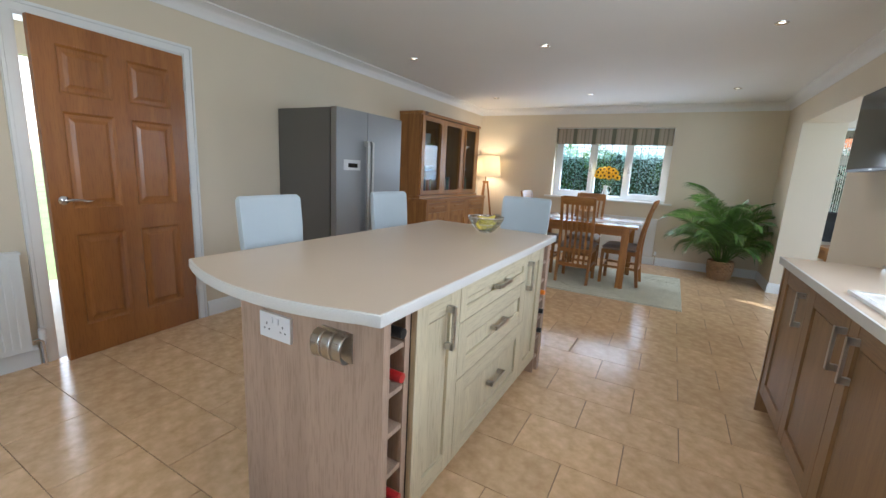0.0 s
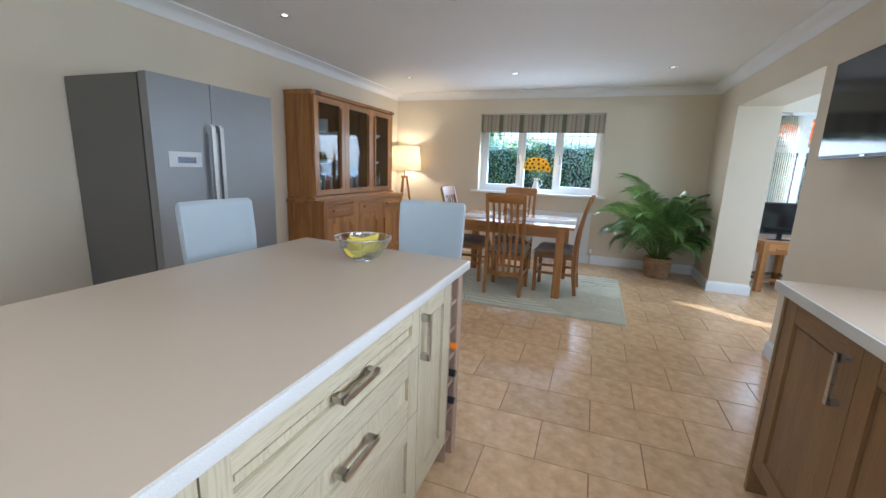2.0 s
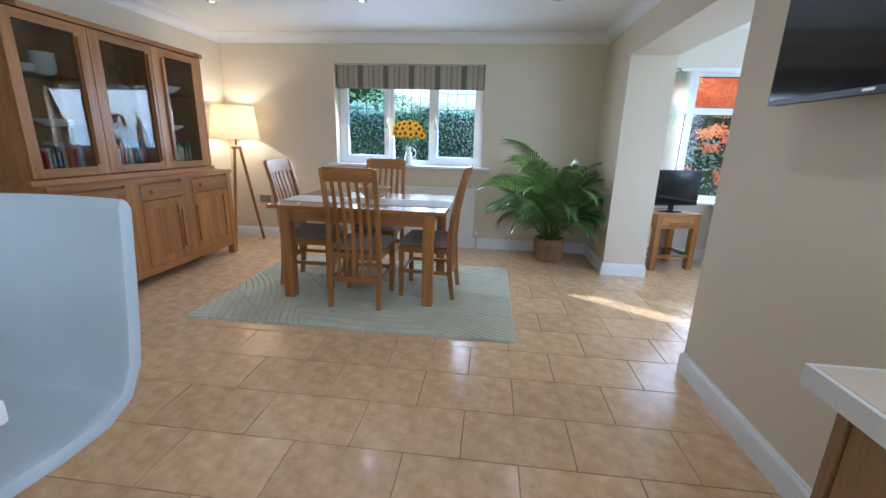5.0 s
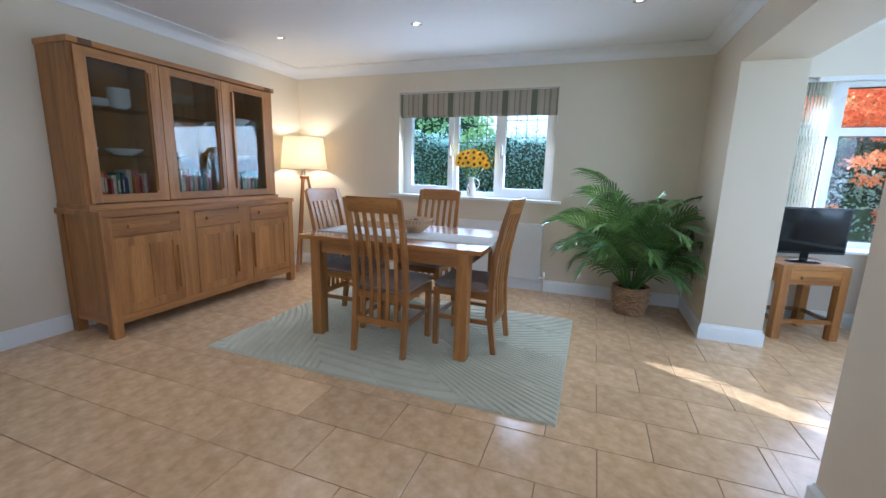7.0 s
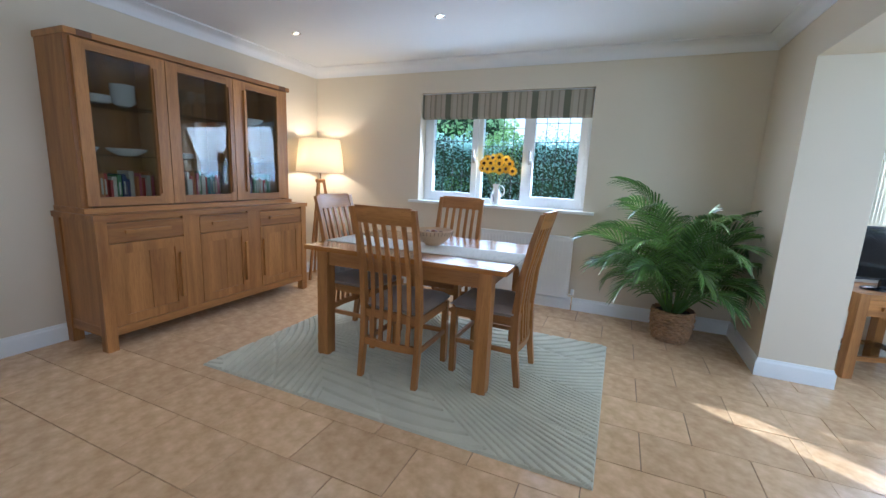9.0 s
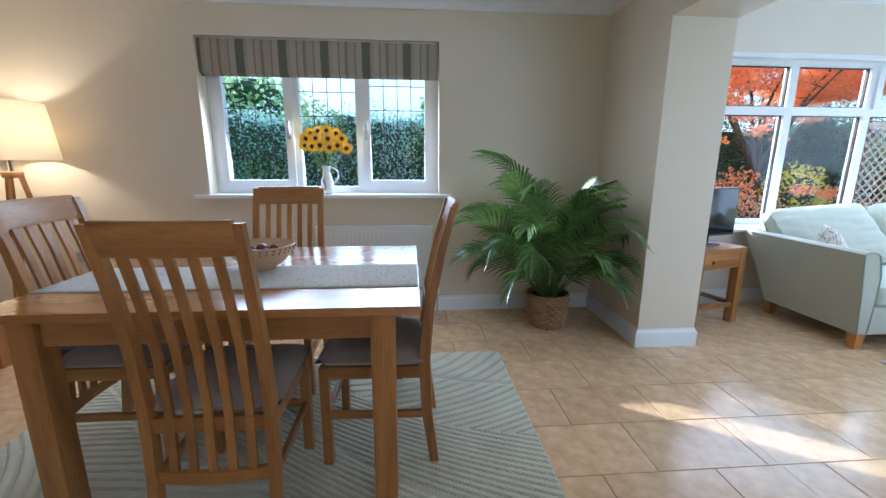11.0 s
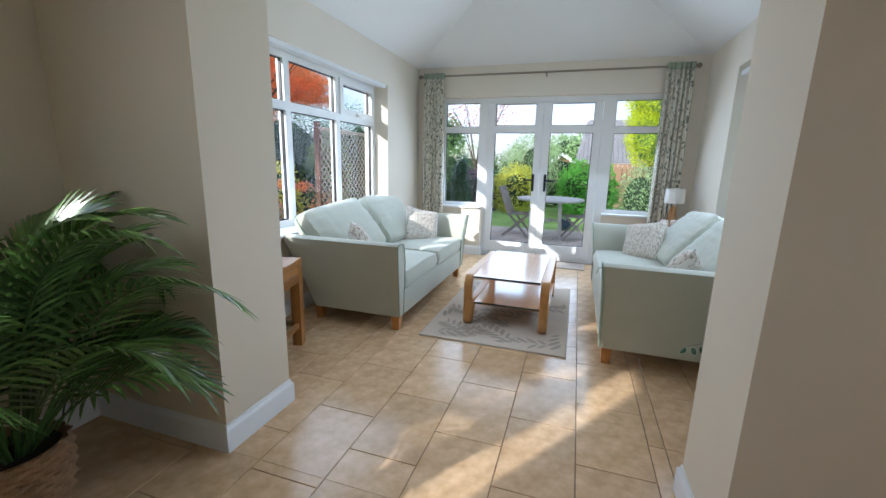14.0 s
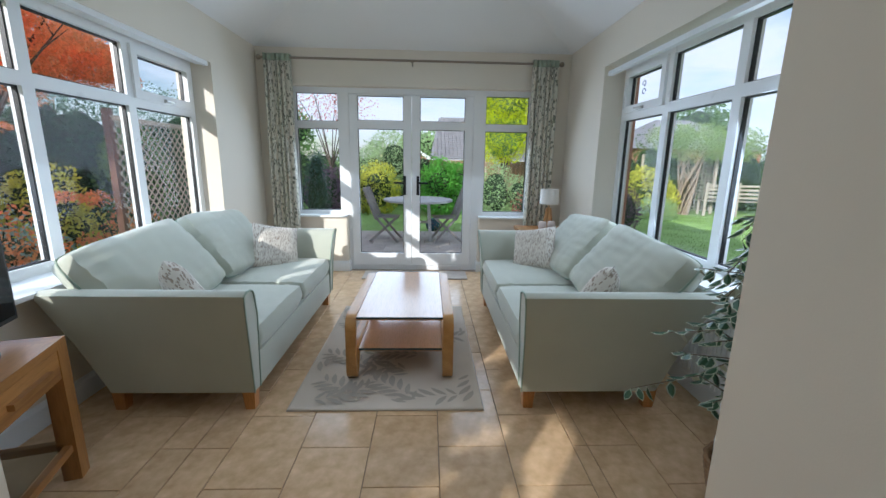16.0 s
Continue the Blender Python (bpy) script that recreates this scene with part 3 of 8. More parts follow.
def big_window(name, m, label, x0, x1, splits, head=2.08, sill=0.67, openers=(), tz=(1.625, 1.695)):
    """Fixed panes below, toplights above a transom; openers: index of toplights with a sash."""
    w = tagged(new(name), label, "window", kind="structure")
    w.matrix_world = m
    tz0, tz1 = tz
    rows = frame_rows(x0, x1, sill, head, 0.06, 0, 0.07)
    edges = [x0 + 0.06] + [v for s in splits for v in (s - 0.035, s + 0.035)] + [x1 - 0.06]
    rows += [(s - 0.035, s + 0.035, 0, 0.07, sill + 0.06, head - 0.06) for s in splits]
    for a0, a1 in zip(edges[::2], edges[1::2]):
        rows.append((a0, a1, 0, 0.07, tz0, tz1))
    boxes("window_frame", rows, UPVC, w, bevel=0.004)
    for i, (a0, a1) in enumerate(zip(edges[::2], edges[1::2])):
        for z0, z1, top in ((sill + 0.06, tz0, False), (tz1, head - 0.06, True)):
            b0, b1, c0, c1 = a0, a1, z0, z1
            if top and i in openers:
                boxes("sash", frame_rows(b0 - 0.012, b1 + 0.012, c0 - 0.012, c1 + 0.012, 0.058, -0.02, 0.05), UPVC, w, bevel=0.004)
                bm = bmesh.new()
                xm = (b0 + b1) / 2
                box(bm, xm - 0.05, xm + 0.05, -0.03, -0.02, c0 - 0.005, c0 + 0.02)
                box(bm, xm - 0.06, xm + 0.05, -0.05, -0.036, c0 + 0.002, c0 + 0.014)
                box(bm, xm - 0.01, xm + 0.01, -0.04, -0.03, c0, c0 + 0.016)
                part("catch", bm, STEEL, w, "steel window catch", 0.003)
                b0, b1, c0, c1 = b0 + 0.046, b1 - 0.046, c0 + 0.046, c1 - 0.046
            pane(w, b0 - 0.004, b1 + 0.004, c0 - 0.004, c1 + 0.004, 0.03)
            spacer(w, b0 - 0.002, b1 + 0.002, c0 - 0.002, c1 + 0.002, 0.034, 0.010)
    return w


big_window("window_2", pose(0, 7.27, 0), "white plastic window with toplights, towards the maple", 1.72, 4.45, (2.20, 2.94, 3.68), openers=(0, 3))
big_window("window_3", pose(0, 3.51, 0, 0, 0, 180), "white plastic window with toplights, towards the lawn", -4.475, -1.89, (-3.77, -3.055, -2.34), head=2.13, sill=0.65, openers=(0,), tz=(1.67, 1.74))
SWIRL = material("blue_ornament", (0.05, 0.10, 0.30), 0.3)
bm = bmesh.new()
for s in (1, -1):
    tube(bm, [(4.06 + s * 0.03 * (1 - k / 26) * math.cos(k * 0.32), 3.54, 1.89 + s * 0.03 + 0.03 * (1 - k / 26) * math.sin(k * 0.32)) for k in range(20)], 0.003, 5)
tagged(part("hanging_ornament", bm, SWIRL), "blue scrolled glass ornament on the window", "ornament")

w4 = tagged(new("window_4"), "white plastic glazed side lights and frame of the garden doors", "window", kind="structure")
w4.matrix_world = pose(5.5, 0, 0, 0, 0, -90)       # local x is minus the world's y
rows = frame_rows(-6.79, -4.05, 0.655, 2.075, 0.06, 0, 0.07)[:1] + [(-4.11, -4.05, 0, 0.07, 0.655, 2.075), (-6.73, -4.11, 0, 0.07, 2.015, 2.075), (-6.27, -6.15, 0, 0.07, 0.0, 2.015), (-4.74, -4.60, 0, 0.07, 0.0, 2.015),
        (-6.73, -6.27, 0, 0.07, 0.655, 0.71), (-4.60, -4.11, 0, 0.07, 0.655, 0.71), (-6.73, -6.27, 0, 0.07, 1.635, 1.715), (-4.60, -4.11, 0, 0.07, 1.635, 1.715), (-6.15, -4.74, 0, 0.07, -0.006, 0.045)]
boxes("window_frame", rows, UPVC, w4, bevel=0.004)
for a0, a1 in ((-6.73, -6.27), (-4.60, -4.11)):
    for c0, c1 in ((0.71, 1.635), (1.715, 2.015)):
        pane(w4, a0, a1, c0, c1, 0.03)
        spacer(w4, a0 - 0.002, a1 + 0.002, c0 - 0.002, c1 + 0.002, 0.036, 0.008)
for k, (a0, a1, hx) in enumerate(((-6.145, -5.445, -5.525), (-5.440, -4.745, -5.370))):
    d = tagged(new("door_%d" % (k + 2)), "white plastic glazed garden door, closed", "door", kind="structure")
    d.matrix_world = pose(5.492, 0, 0, 0, 0, -90)
    s = 0.092
    boxes("door_frame", [(a0, a0 + s, 0, 0.06, 0.05, 2.01), (a1 - s, a1, 0, 0.06, 0.05, 2.01), (a0 + s, a1 - s, 0, 0.06, 0.05, 0.20), (a0 + s, a1 - s, 0, 0.06, 1.64, 1.73), (a0 + s, a1 - s, 0, 0.06, 1.995, 2.01)], UPVC, d, bevel=0.005)
    for c0, c1 in ((0.20, 1.64), (1.73, 1.995)):
        pane(d, a0 + s, a1 - s, c0, c1, 0.03)
        spacer(d, a0 + s - 0.002, a1 - s + 0.002, c0 - 0.002, c1 + 0.002, 0.036, 0.008)
    bm = bmesh.new()
    box(bm, hx - 0.016, hx + 0.016, -0.010, 0.0, 0.90, 1.12)
    box(bm, hx - 0.01, hx + 0.01, -0.045, -0.01, 1.03, 1.05)
    sgn = -1 if k == 0 else 1
    box(bm, min(hx, hx + sgn * 0.12), max(hx, hx + sgn * 0.12), -0.055, -0.038, 1.03, 1.052)
    part("door_handle", bm, BLACK_PLASTIC, d, "black lever door handle on a long plate", 0.003)
boxes("window_board", [(5.36, 5.5, 6.18, 6.80, 0.645, 0.665)], GLOSS_WHITE, bevel=0.004, kind="structure")
boxes("window_board", [(5.36, 5.5, 4.04, 4.655, 0.645, 0.665)], GLOSS_WHITE, bevel=0.004, kind="structure")
boxes("window_board", [(1.72, 4.45, 7.02, 7.27, 0.655, 0.676)], GLOSS_WHITE, bevel=0.004, kind="structure")
boxes("window_board", [(1.895, 4.47, 3.512, 3.78, 0.645, 0.664)], GLOSS_WHITE, bevel=0.004, kind="structure")
for y0, y1 in ((7.11, 7.15), (3.65, 3.69)):
    boxes("blind_rail", [(1.97, 4.42, y0, y1, 2.045, 2.08)], WHITE_PLASTIC, kind="structure")


# ---- downlights ----
LAMP_GLOW = glowing("lamp_glow", (1.0, 0.86, 0.66), 1.4)
def downlight(x, y, z, m=None):
    d = thing("downlight", pose(x, y, z), "round chrome recessed ceiling downlight, lit", "ceiling light", "ceiling downlights")
    bm = bmesh.new()
    lathe(bm, [(0.044, 0.0), (0.043, -0.004), (0.036, -0.006), (0.026, -0.003), (0.021, 0.0)], 24, caps=False)
    part("bezel", bm, CHROME, d, smooth=True)
    bm = bmesh.new()
    lathe(bm, [(0.001, -0.0015), (0.021, -0.001), (0.021, -0.0005)], 20)
    part("bulb", bm, LAMP_GLOW, d, "glowing lamp glass")
    spot = new("downlight_beam", bpy.data.lights.new("downlight_beam", "SPOT"))
    spot.data.energy, spot.data.color, spot.data.spot_size, spot.data.spot_blend, spot.data.shadow_soft_size = 6.5, (1.0, 0.90, 0.78), radians(125), 1.0, 0.03
    spot.location = (x, y, z - 0.012)
    return d


for x in (-2.52, -1.15, 0.49):
    for y in (0.9, 3.74, 6.0):
        downlight(x, y, H)
downlight(3.45, 5.85, 2.866)

# ---- kitchen ----
def d_handle(parent, x, y, z, length, upright=True):
    """A square-section D handle that stands out of a front that faces +x."""
    bm = bmesh.new()
    h = length / 2
    if upright:
        for s in (-1, 1):
            box(bm, x, x + 0.03, y - 0.008, y + 0.008, z + s * h - 0.012, z + s * h + 0.012)
        box(bm, x + 0.024, x + 0.034, y - 0.008, y + 0.008, z - h - 0.012, z + h + 0.012)
    else:
        for s in (-1, 1):
            box(bm, x, x + 0.03, y + s * h - 0.012, y + s * h + 0.012, z - 0.008, z + 0.008)
        box(bm, x + 0.024, x + 0.034, y - h - 0.012, y + h + 0.012, z - 0.008, z + 0.008)
    return part("handle", bm, STEEL, parent, "brushed steel square bar handle", 0.002)


def shaker(parent, name, y0, y1, z0, z1, x, mats, rail=0.075, t=0.02):
    """A framed front facing +x with a sunk panel and a groove round it."""
    f = new(name)
    f.parent = parent
    for q in ((y0, y0 + rail), (y1 - rail, y1)):
        boxes("stile", [(x - t, x, *q, z0, z1)], mats[0], f, bevel=0.0025)
    for q in ((z0, z0 + rail), (z1 - rail, z1)):
        boxes("rail", [(x - t, x - 0.001, y0 + rail, y1 - rail, *q)], mats[1], f, bevel=0.0025)
    boxes("panel", [(x - t, x - 0.012, y0 + rail, y1 - rail, z0 + rail, z1 - rail), (x - 0.012, x - 0.008, y0 + rail + 0.012, y1 - rail - 0.012, z0 + rail + 0.012, z1 - rail - 0.012)], mats[0], f)
    return f


ASH = (CREAM_ASH, CREAM_ASH_Y)
TAUPE = (TAUPE_ASH, TAUPE_ASH_Y)
IX = -0.64
def unit(y0, y1, label, mats, x_back, x_front, mx=None, drawers=(), handle=None, z0=0.12):
    u = thing("kitchen_unit", mx or pose(0, 0, 0), label, "kitchen unit")
    boxes("carcass", [(x_back, x_front - 0.024, y0, y1, z0, 0.868), (x_back, x_front - 0.07, y0, y1, 0, z0)], mats[0], u)
    # thin dark sheet: shade between carcass and fronts put into colour
    boxes("gap", [(x_front - 0.024, x_front - 0.020, y0, y1, z0, 0.866)], PAINTED_SHADE, u, "near-black sheet painting the shade behind the fronts")
    if drawers:
        for (a, b) in drawers:
            d = shaker(u, "drawer", y0 + 0.002, y1 - 0.002, a + 0.002, b - 0.002, x_front, mats, 0.055 if b - a < 0.2 else 0.075)
            d_handle(d, x_front, (y0 + y1) / 2, (a + b) / 2 + (0.02 if b - a > 0.3 else 0.0), 0.135, False)
    else:
        d = shaker(u, "door", y0 + 0.002, y1 - 0.002, z0 + 0.002, 0.866, x_front, mats)
        d_handle(d, x_front, handle, 0.738, 0.14)
    return u


unit(1.02, 1.327, "cream ash kitchen unit with one door in the island", ASH, -1.24, IX, handle=1.222)
unit(1.327, 2.138, "cream ash kitchen unit with three drawers in the island", ASH, -1.24, IX, drawers=((0.12, 0.475), (0.475, 0.715), (0.715, 0.866)))
unit(2.138, 2.455, "narrow cream ash kitchen unit with one door in the island", ASH, -1.24, IX, handle=2.16)


def end_panel(y0, y1, label):
    p = boxes("side_board", [(-1.262, IX + 0.002, y0, y1, 0, 0.868)], PANEL_ASH, bevel=0.002)
    return tagged(p, label, "panel")


end_panel(0.85, 0.872, "pinkish ash end panel at the socket end of the island")
end_panel(2.55, 2.60, "thick pinkish ash end panel at the dining end of the island")
tagged(boxes("back_board", [(-1.262, -1.242, 0.872, 2.55, 0, 0.868)], PANEL_ASH), "pinkish ash back panel behind the bar stools", "panel")


def wine_rack(y0, y1, zs, bottles, label, side=0.03):
    r = thing("wine_rack", pose(0, 0, 0), label, "wine rack")
    # the back is near black to paint the rack's inner shade
    boxes("back", [(IX - 0.30, IX - 0.285, y0, y1, 0.1, 0.868)], PAINTED_SHADE, r)
    boxes("side", [(IX - 0.285, IX, y0, y0 + 0.012, 0.02, 0.868)], PANEL_ASH, r)
    boxes("side", [(IX - 0.285, IX, y1 - side, y1, 0.02, 0.868)], PANEL_ASH, r)
    for z in zs:
        boxes("shelf", [(IX - 0.285, IX - 0.004, y0 + 0.012, y1 - side, z - 0.008, z + 0.008)], PANEL_ASH, r, "pale edged shelf")
    for z, colour, label in bottles:
        b = thing("wine_bottle", pose(IX - 0.03, (y0 + y1 + 0.012 - side) / 2, z + 0.052, 0, 90), label, "bottle", "bottles in the wine racks")
        bm = bmesh.new()
        lathe(bm, [(0.001, -0.26), (0.036, -0.255), (0.037, -0.10), (0.030, -0.075), (0.0145, -0.05), (0.0135, 0.0)], 18)
        part("bottle_body", bm, BOTTLE_GLASS, b, smooth=True)
        bm = bmesh.new()
        lathe(bm, [(0.0142, -0.04), (0.0148, -0.002), (0.0165, 0.0), (0.0165, 0.012), (0.0155, 0.05), (0.001, 0.051)], 18)
        part("capsule", bm, colour, b, smooth=True)


BOTTLE_GLASS = material("dark_green_bottle_glass", (0.01, 0.02, 0.01), 0.08, vary=0.1)
FOIL_RED, FOIL_ORANGE, FOIL_BLACK = material("red_foil", (0.42, 0.02, 0.02), 0.3), material("orange_foil", (0.85, 0.25, 0.02), 0.35), material("black_foil", (0.02, 0.02, 0.02), 0.3)
wine_rack(0.872, 0.968, (0.767, 0.627, 0.492, 0.352, 0.215, 0.08), ((0.767, FOIL_BLACK, "dark wine bottle with a black capsule"), (0.627, FOIL_RED, "dark wine bottle with a red capsule"), (0.215, FOIL_RED, "dark wine bottle with a red capsule")), "narrow ash wine rack beside the door unit", 0.010)
tagged(boxes("filler_board", [(IX - 0.20, IX - 0.022, 0.968, 1.018, 0.0, 0.868)], PANEL_ASH), "pinkish ash filler set back beside the wine rack", "panel")
wine_rack(2.455, 2.55, (0.75, 0.63, 0.505, 0.38, 0.25, 0.11), ((0.505, FOIL_ORANGE, "wine bottle with an orange capsule"), (0.38, FOIL_BLACK, "dark wine bottle with a black capsule"), (0.25, FOIL_BLACK, "dark wine bottle with a black capsule")), "ash wine rack at the dining end of the island", 0.006)

# island worktop with a bowed end
outline = [(-0.612, 0.80), (-0.612, 2.625), (-1.555, 2.715)] + [(-1.56 + 0.948 * k / 16, 0.728 + 0.098 * ((-1.56 + 0.948 * k / 16 + 1.03) / 0.45) ** 2 * (0.85 if k < 8 else 1.0)) for k in range(16)]
top = thing("worktop", pose(0, 0, 0), "beige laminate island worktop with a bowed end and white speckled edge", "worktop")
bm = bmesh.new()
prism(bm, outline, 0.874, 0.9102)
part("edge", bm, WORKTOP_EDGE, top, "white speckled edging", bevel=0.006)
bm = bmesh.new()
cxm, cym = -1.08, 1.72
prism(bm, [(cxm + (x - cxm) * (1 - 0.007 / 0.47), cym + (y - cym) * (1 - 0.007 / 0.95)) for x, y in outline], 0.9095, 0.9115)
part("surface", bm, WORKTOP, top, "beige mottled laminate surface")

socket = thing("double_socket", pose(-1.075, 0.850, 0.755), "white plastic double wall socket on the island end panel", "socket")
boxes("plate", [(-0.073, 0.073, -0.011, 0, -0.043, 0.043)], WHITE_PLASTIC, socket, bevel=0.004)
for s in (-1, 1):
    for dx, dz, w, h in ((0, 0.006, 0.004, 0.008), (-0.011, -0.012, 0.006, 0.004), (0.011, -0.012, 0.006, 0.004)):
        boxes("pin_hole", [(s * 0.038 + dx - w / 2, s * 0.038 + dx + w / 2, -0.0118, -0.0105, dz - h / 2, dz + h / 2)], BLACK_PLASTIC, socket, "dark pin hole")
for s in (-1, 1):
    boxes("switch", [(s * 0.014 - 0.006, s * 0.014 + 0.006, -0.015, -0.010, 0.012, 0.032)], WHITE_PLASTIC, socket, bevel=0.002)

cap_holder = thing("towel_holder", pose(-0.81, 0.8495, 0.735), "curved pierced steel towel holder screwed to the end panel", "holder")
bm = bmesh.new()
def curl(u, v):
    a = radians(200 * v - 10)
    lobe = 0.75 + 0.25 * abs(math.cos(u * math.pi * 2)) if v > 0.75 else 1.0
    return (-0.062 + 0.124 * u, -0.022 - 0.028 * math.sin(a), 0.03 + 0.042 * math.cos(a) * lobe)
for k in range(3):
    bm = bmesh.new()
    skewed_grid(bm, 5, 14, lambda u, v, k=k: curl((k + 0.08 + 0.84 * u) / 3, v))
    r = part("scroll", bm, STEEL, cap_holder, smooth=True)
    md = r.modifiers.new("thick", "SOLIDIFY")
    md.thickness = 0.003
boxes("back_plate", [(-0.060, 0.060, -0.004, 0.0012, -0.02, 0.075)], STEEL, cap_holder, bevel=0.002)

# wall units along the east wall
UX = 0.60
mirror = Matrix.Rotation(math.pi, 4, "Z")
def east_unit(y0, y1, hy):
    m = Matrix.Translation((0, y0 + y1, 0)) @ mirror
    return unit(y0, y1, "taupe ash kitchen unit with one framed door below the worktop", TAUPE, -1.195, -UX, m, handle=y0 + y1 - hy)


for y0, y1, hy in ((2.345, 2.825, 2.395), (1.865, 2.345, 1.885), (1.385, 1.865, 1.765), (0.905, 1.385, 0.96), (0.425, 0.905, 0.84), (-0.055, 0.425, 0.0), (-0.535, -0.055, -0.12), (-1.015, -0.535, -0.95), (-1.58, -1.015, -1.08)):
    east_unit(y0, y1, hy)
tagged(boxes("side_board", [(UX - 0.005, 1.198, 2.827, 2.847, 0, 0.868)], TAUPE_ASH, bevel=0.002), "taupe ash end panel of the kitchen run", "panel")
run = thing("worktop", pose(0, 0, 0), "pale beige laminate worktop along the wall", "worktop")
boxes("edge", [(0.582, 0.592, -1.59, 2.915, 0.872, 0.910), (0.592, 1.197, 2.905, 2.915, 0.872, 0.910)], WORKTOP_EDGE, run, "white speckled edging", bevel=0.003)
bm = bmesh.new()
rings = [[bm.verts.new((x, y, z)) for x, y in ring] for z in (0.872, 0.911) for ring in (((0.592, -1.59), (1.197, -1.59), (1.197, 2.905), (0.592, 2.905)), ((0.65, 1.05), (1.10, 1.05), (1.10, 2.06), (0.65, 2.06)))]
for i in range(4):
    j = (i + 1) % 4
    bm.faces.new((rings[2][i], rings[2][j], rings[3][j], rings[3][i]))
    bm.faces.new((rings[0][j], rings[0][i], rings[1][i], rings[1][j]))
    bm.faces.new((rings[0][i], rings[0][j], rings[2][j], rings[2][i]))
    bm.faces.new((rings[1][j], rings[1][i], rings[3][i], rings[3][j]))
part("surface", bm, WORKTOP, run)
sink = thing("sink", pose(0.875, 1.555, 0.912), "white ceramic kitchen sink with a raised rim set in the worktop", "sink")
boxes("rim", [(-0.24, -0.215, -0.52, 0.52, -0.002, 0.012), (0.215, 0.24, -0.52, 0.52, -0.002, 0.012), (-0.215, 0.215, -0.52, -0.49, -0.002, 0.012), (-0.215, 0.215, 0.49, 0.52, -0.002, 0.012)], CERAMIC, sink, bevel=0.005)
boxes("bowl", [(-0.215, 0.215, -0.49, 0.49, -0.16, -0.15), (-0.222, -0.215, -0.49, 0.49, -0.16, 0.0), (0.215, 0.222, -0.49, 0.49, -0.16, 0.0), (-0.215, 0.215, -0.497, -0.49, -0.16, 0.0), (-0.215, 0.215, 0.49, 0.497, -0.16, 0.0)], CERAMIC, sink)

# toaster
to = thing("toaster", pose(1.085, 2.74, 0.9115, 0, 0, 0), "cream dimpled two-slice toaster with a chrome base on the worktop", "toaster")
CREAM = material("cream_enamel", (0.74, 0.70, 0.60), 0.22, vary=0.02, bump=0.0)
bm = bmesh.new()
nx, nz = 120, 28
rings = []
for j in range(nz + 1):
    v = j / nz
    k = 1.0 - 0.14 * v ** 2.2 - (0.06 if j == nz else 0)
    ring = []
    for i in range(nx):
        a = 2 * math.pi * i / nx
        cx = math.copysign(abs(math.cos(a)) ** 0.5, math.cos(a)) * 0.090 * k
        cy = math.copysign(abs(math.sin(a)) ** 0.5, math.sin(a)) * 0.150 * k
        dim = 1 + 0.010 * math.sin(cy * 260) * math.sin(v * 26) * (v < 0.9)
        ring.append((cx * dim, cy, 0.018 + 0.175 * v))
    rings.append(ring)
ring_mesh(bm, rings)
part("shell", bm, CREAM, to, smooth=True)
boxes("base", [(-0.092, 0.092, -0.150, 0.150, 0.0, 0.018)], CHROME, to, "chrome base rim", bevel=0.006)
for x in (-0.032, 0.032):
    boxes("slot", [(x - 0.014, x + 0.014, -0.105, 0.105, 0.190, 0.1945)], BLACK_PLASTIC, to, "dark bread slot")
boxes("name_strip", [(-0.0935, -0.0905, -0.03, 0.03, 0.112, 0.118)], BLACK_PLASTIC, to, "small dark maker's strip")
# the chrome mixer tap behind the sink
tap = thing("tap", pose(1.135, 1.75, 0.911), "chrome kitchen mixer tap with a swan neck behind the sink", "tap")
bm = bmesh.new()
lathe(bm, [(0.026, 0), (0.026, 0.012), (0.019, 0.02), (0.019, 0.09), (0.012, 0.10)], 16)
part("tap_body", bm, CHROME, tap, smooth=True)
bm = bmesh.new()
tube(bm, [(0, 0, 0.09), (0, 0, 0.26)] + [(-0.09 + 0.09 * math.cos(a * math.pi / 8), 0, 0.26 + 0.09 * math.sin(a * math.pi / 8)) for a in range(1, 8)] + [(-0.18, 0, 0.24)], 0.010, 10)
part("spout", bm, CHROME, tap, smooth=True)

# the television over the worktop
tv = thing("wall_television", pose(1.05, 3.545, 1.425), "black flat wall television on a bracket above the worktop", "television")
boxes("case", [(0.004, 0.045, -0.435, 0.435, 0.0, 0.515)], BLACK_PLASTIC, tv, bevel=0.005)
boxes("screen", [(0.0, 0.003, -0.425, 0.425, 0.018, 0.505)], BLACK_SCREEN, tv, "black glossy screen")
boxes("bracket", [(0.045, 0.135, -0.07, 0.07, 0.16, 0.36), (0.13, 0.149, -0.12, 0.12, 0.10, 0.42)], BLACK_PLASTIC, tv, "black wall bracket")
boxes("badge", [(-0.002, 0.0, -0.02, 0.02, 0.006, 0.013)], STEEL, tv, "small silver badge")
tagged(boxes("wall_socket", [(1.188, 1.2, 2.90, 3.03, 1.52, 1.66)], WHITE_PLASTIC, bevel=0.003), "white plastic switch plate on the wall below the television", "socket")
bm = bmesh.new()
tube(bm, [(1.10, 3.16, 1.50), (1.15, 3.10, 1.45), (1.18, 3.03, 1.50), (1.185, 2.97, 1.56)], 0.005, 6)
tagged(part("cable", bm, BLACK_PLASTIC, smooth=True), "black power cable from the television to the socket", "cable")

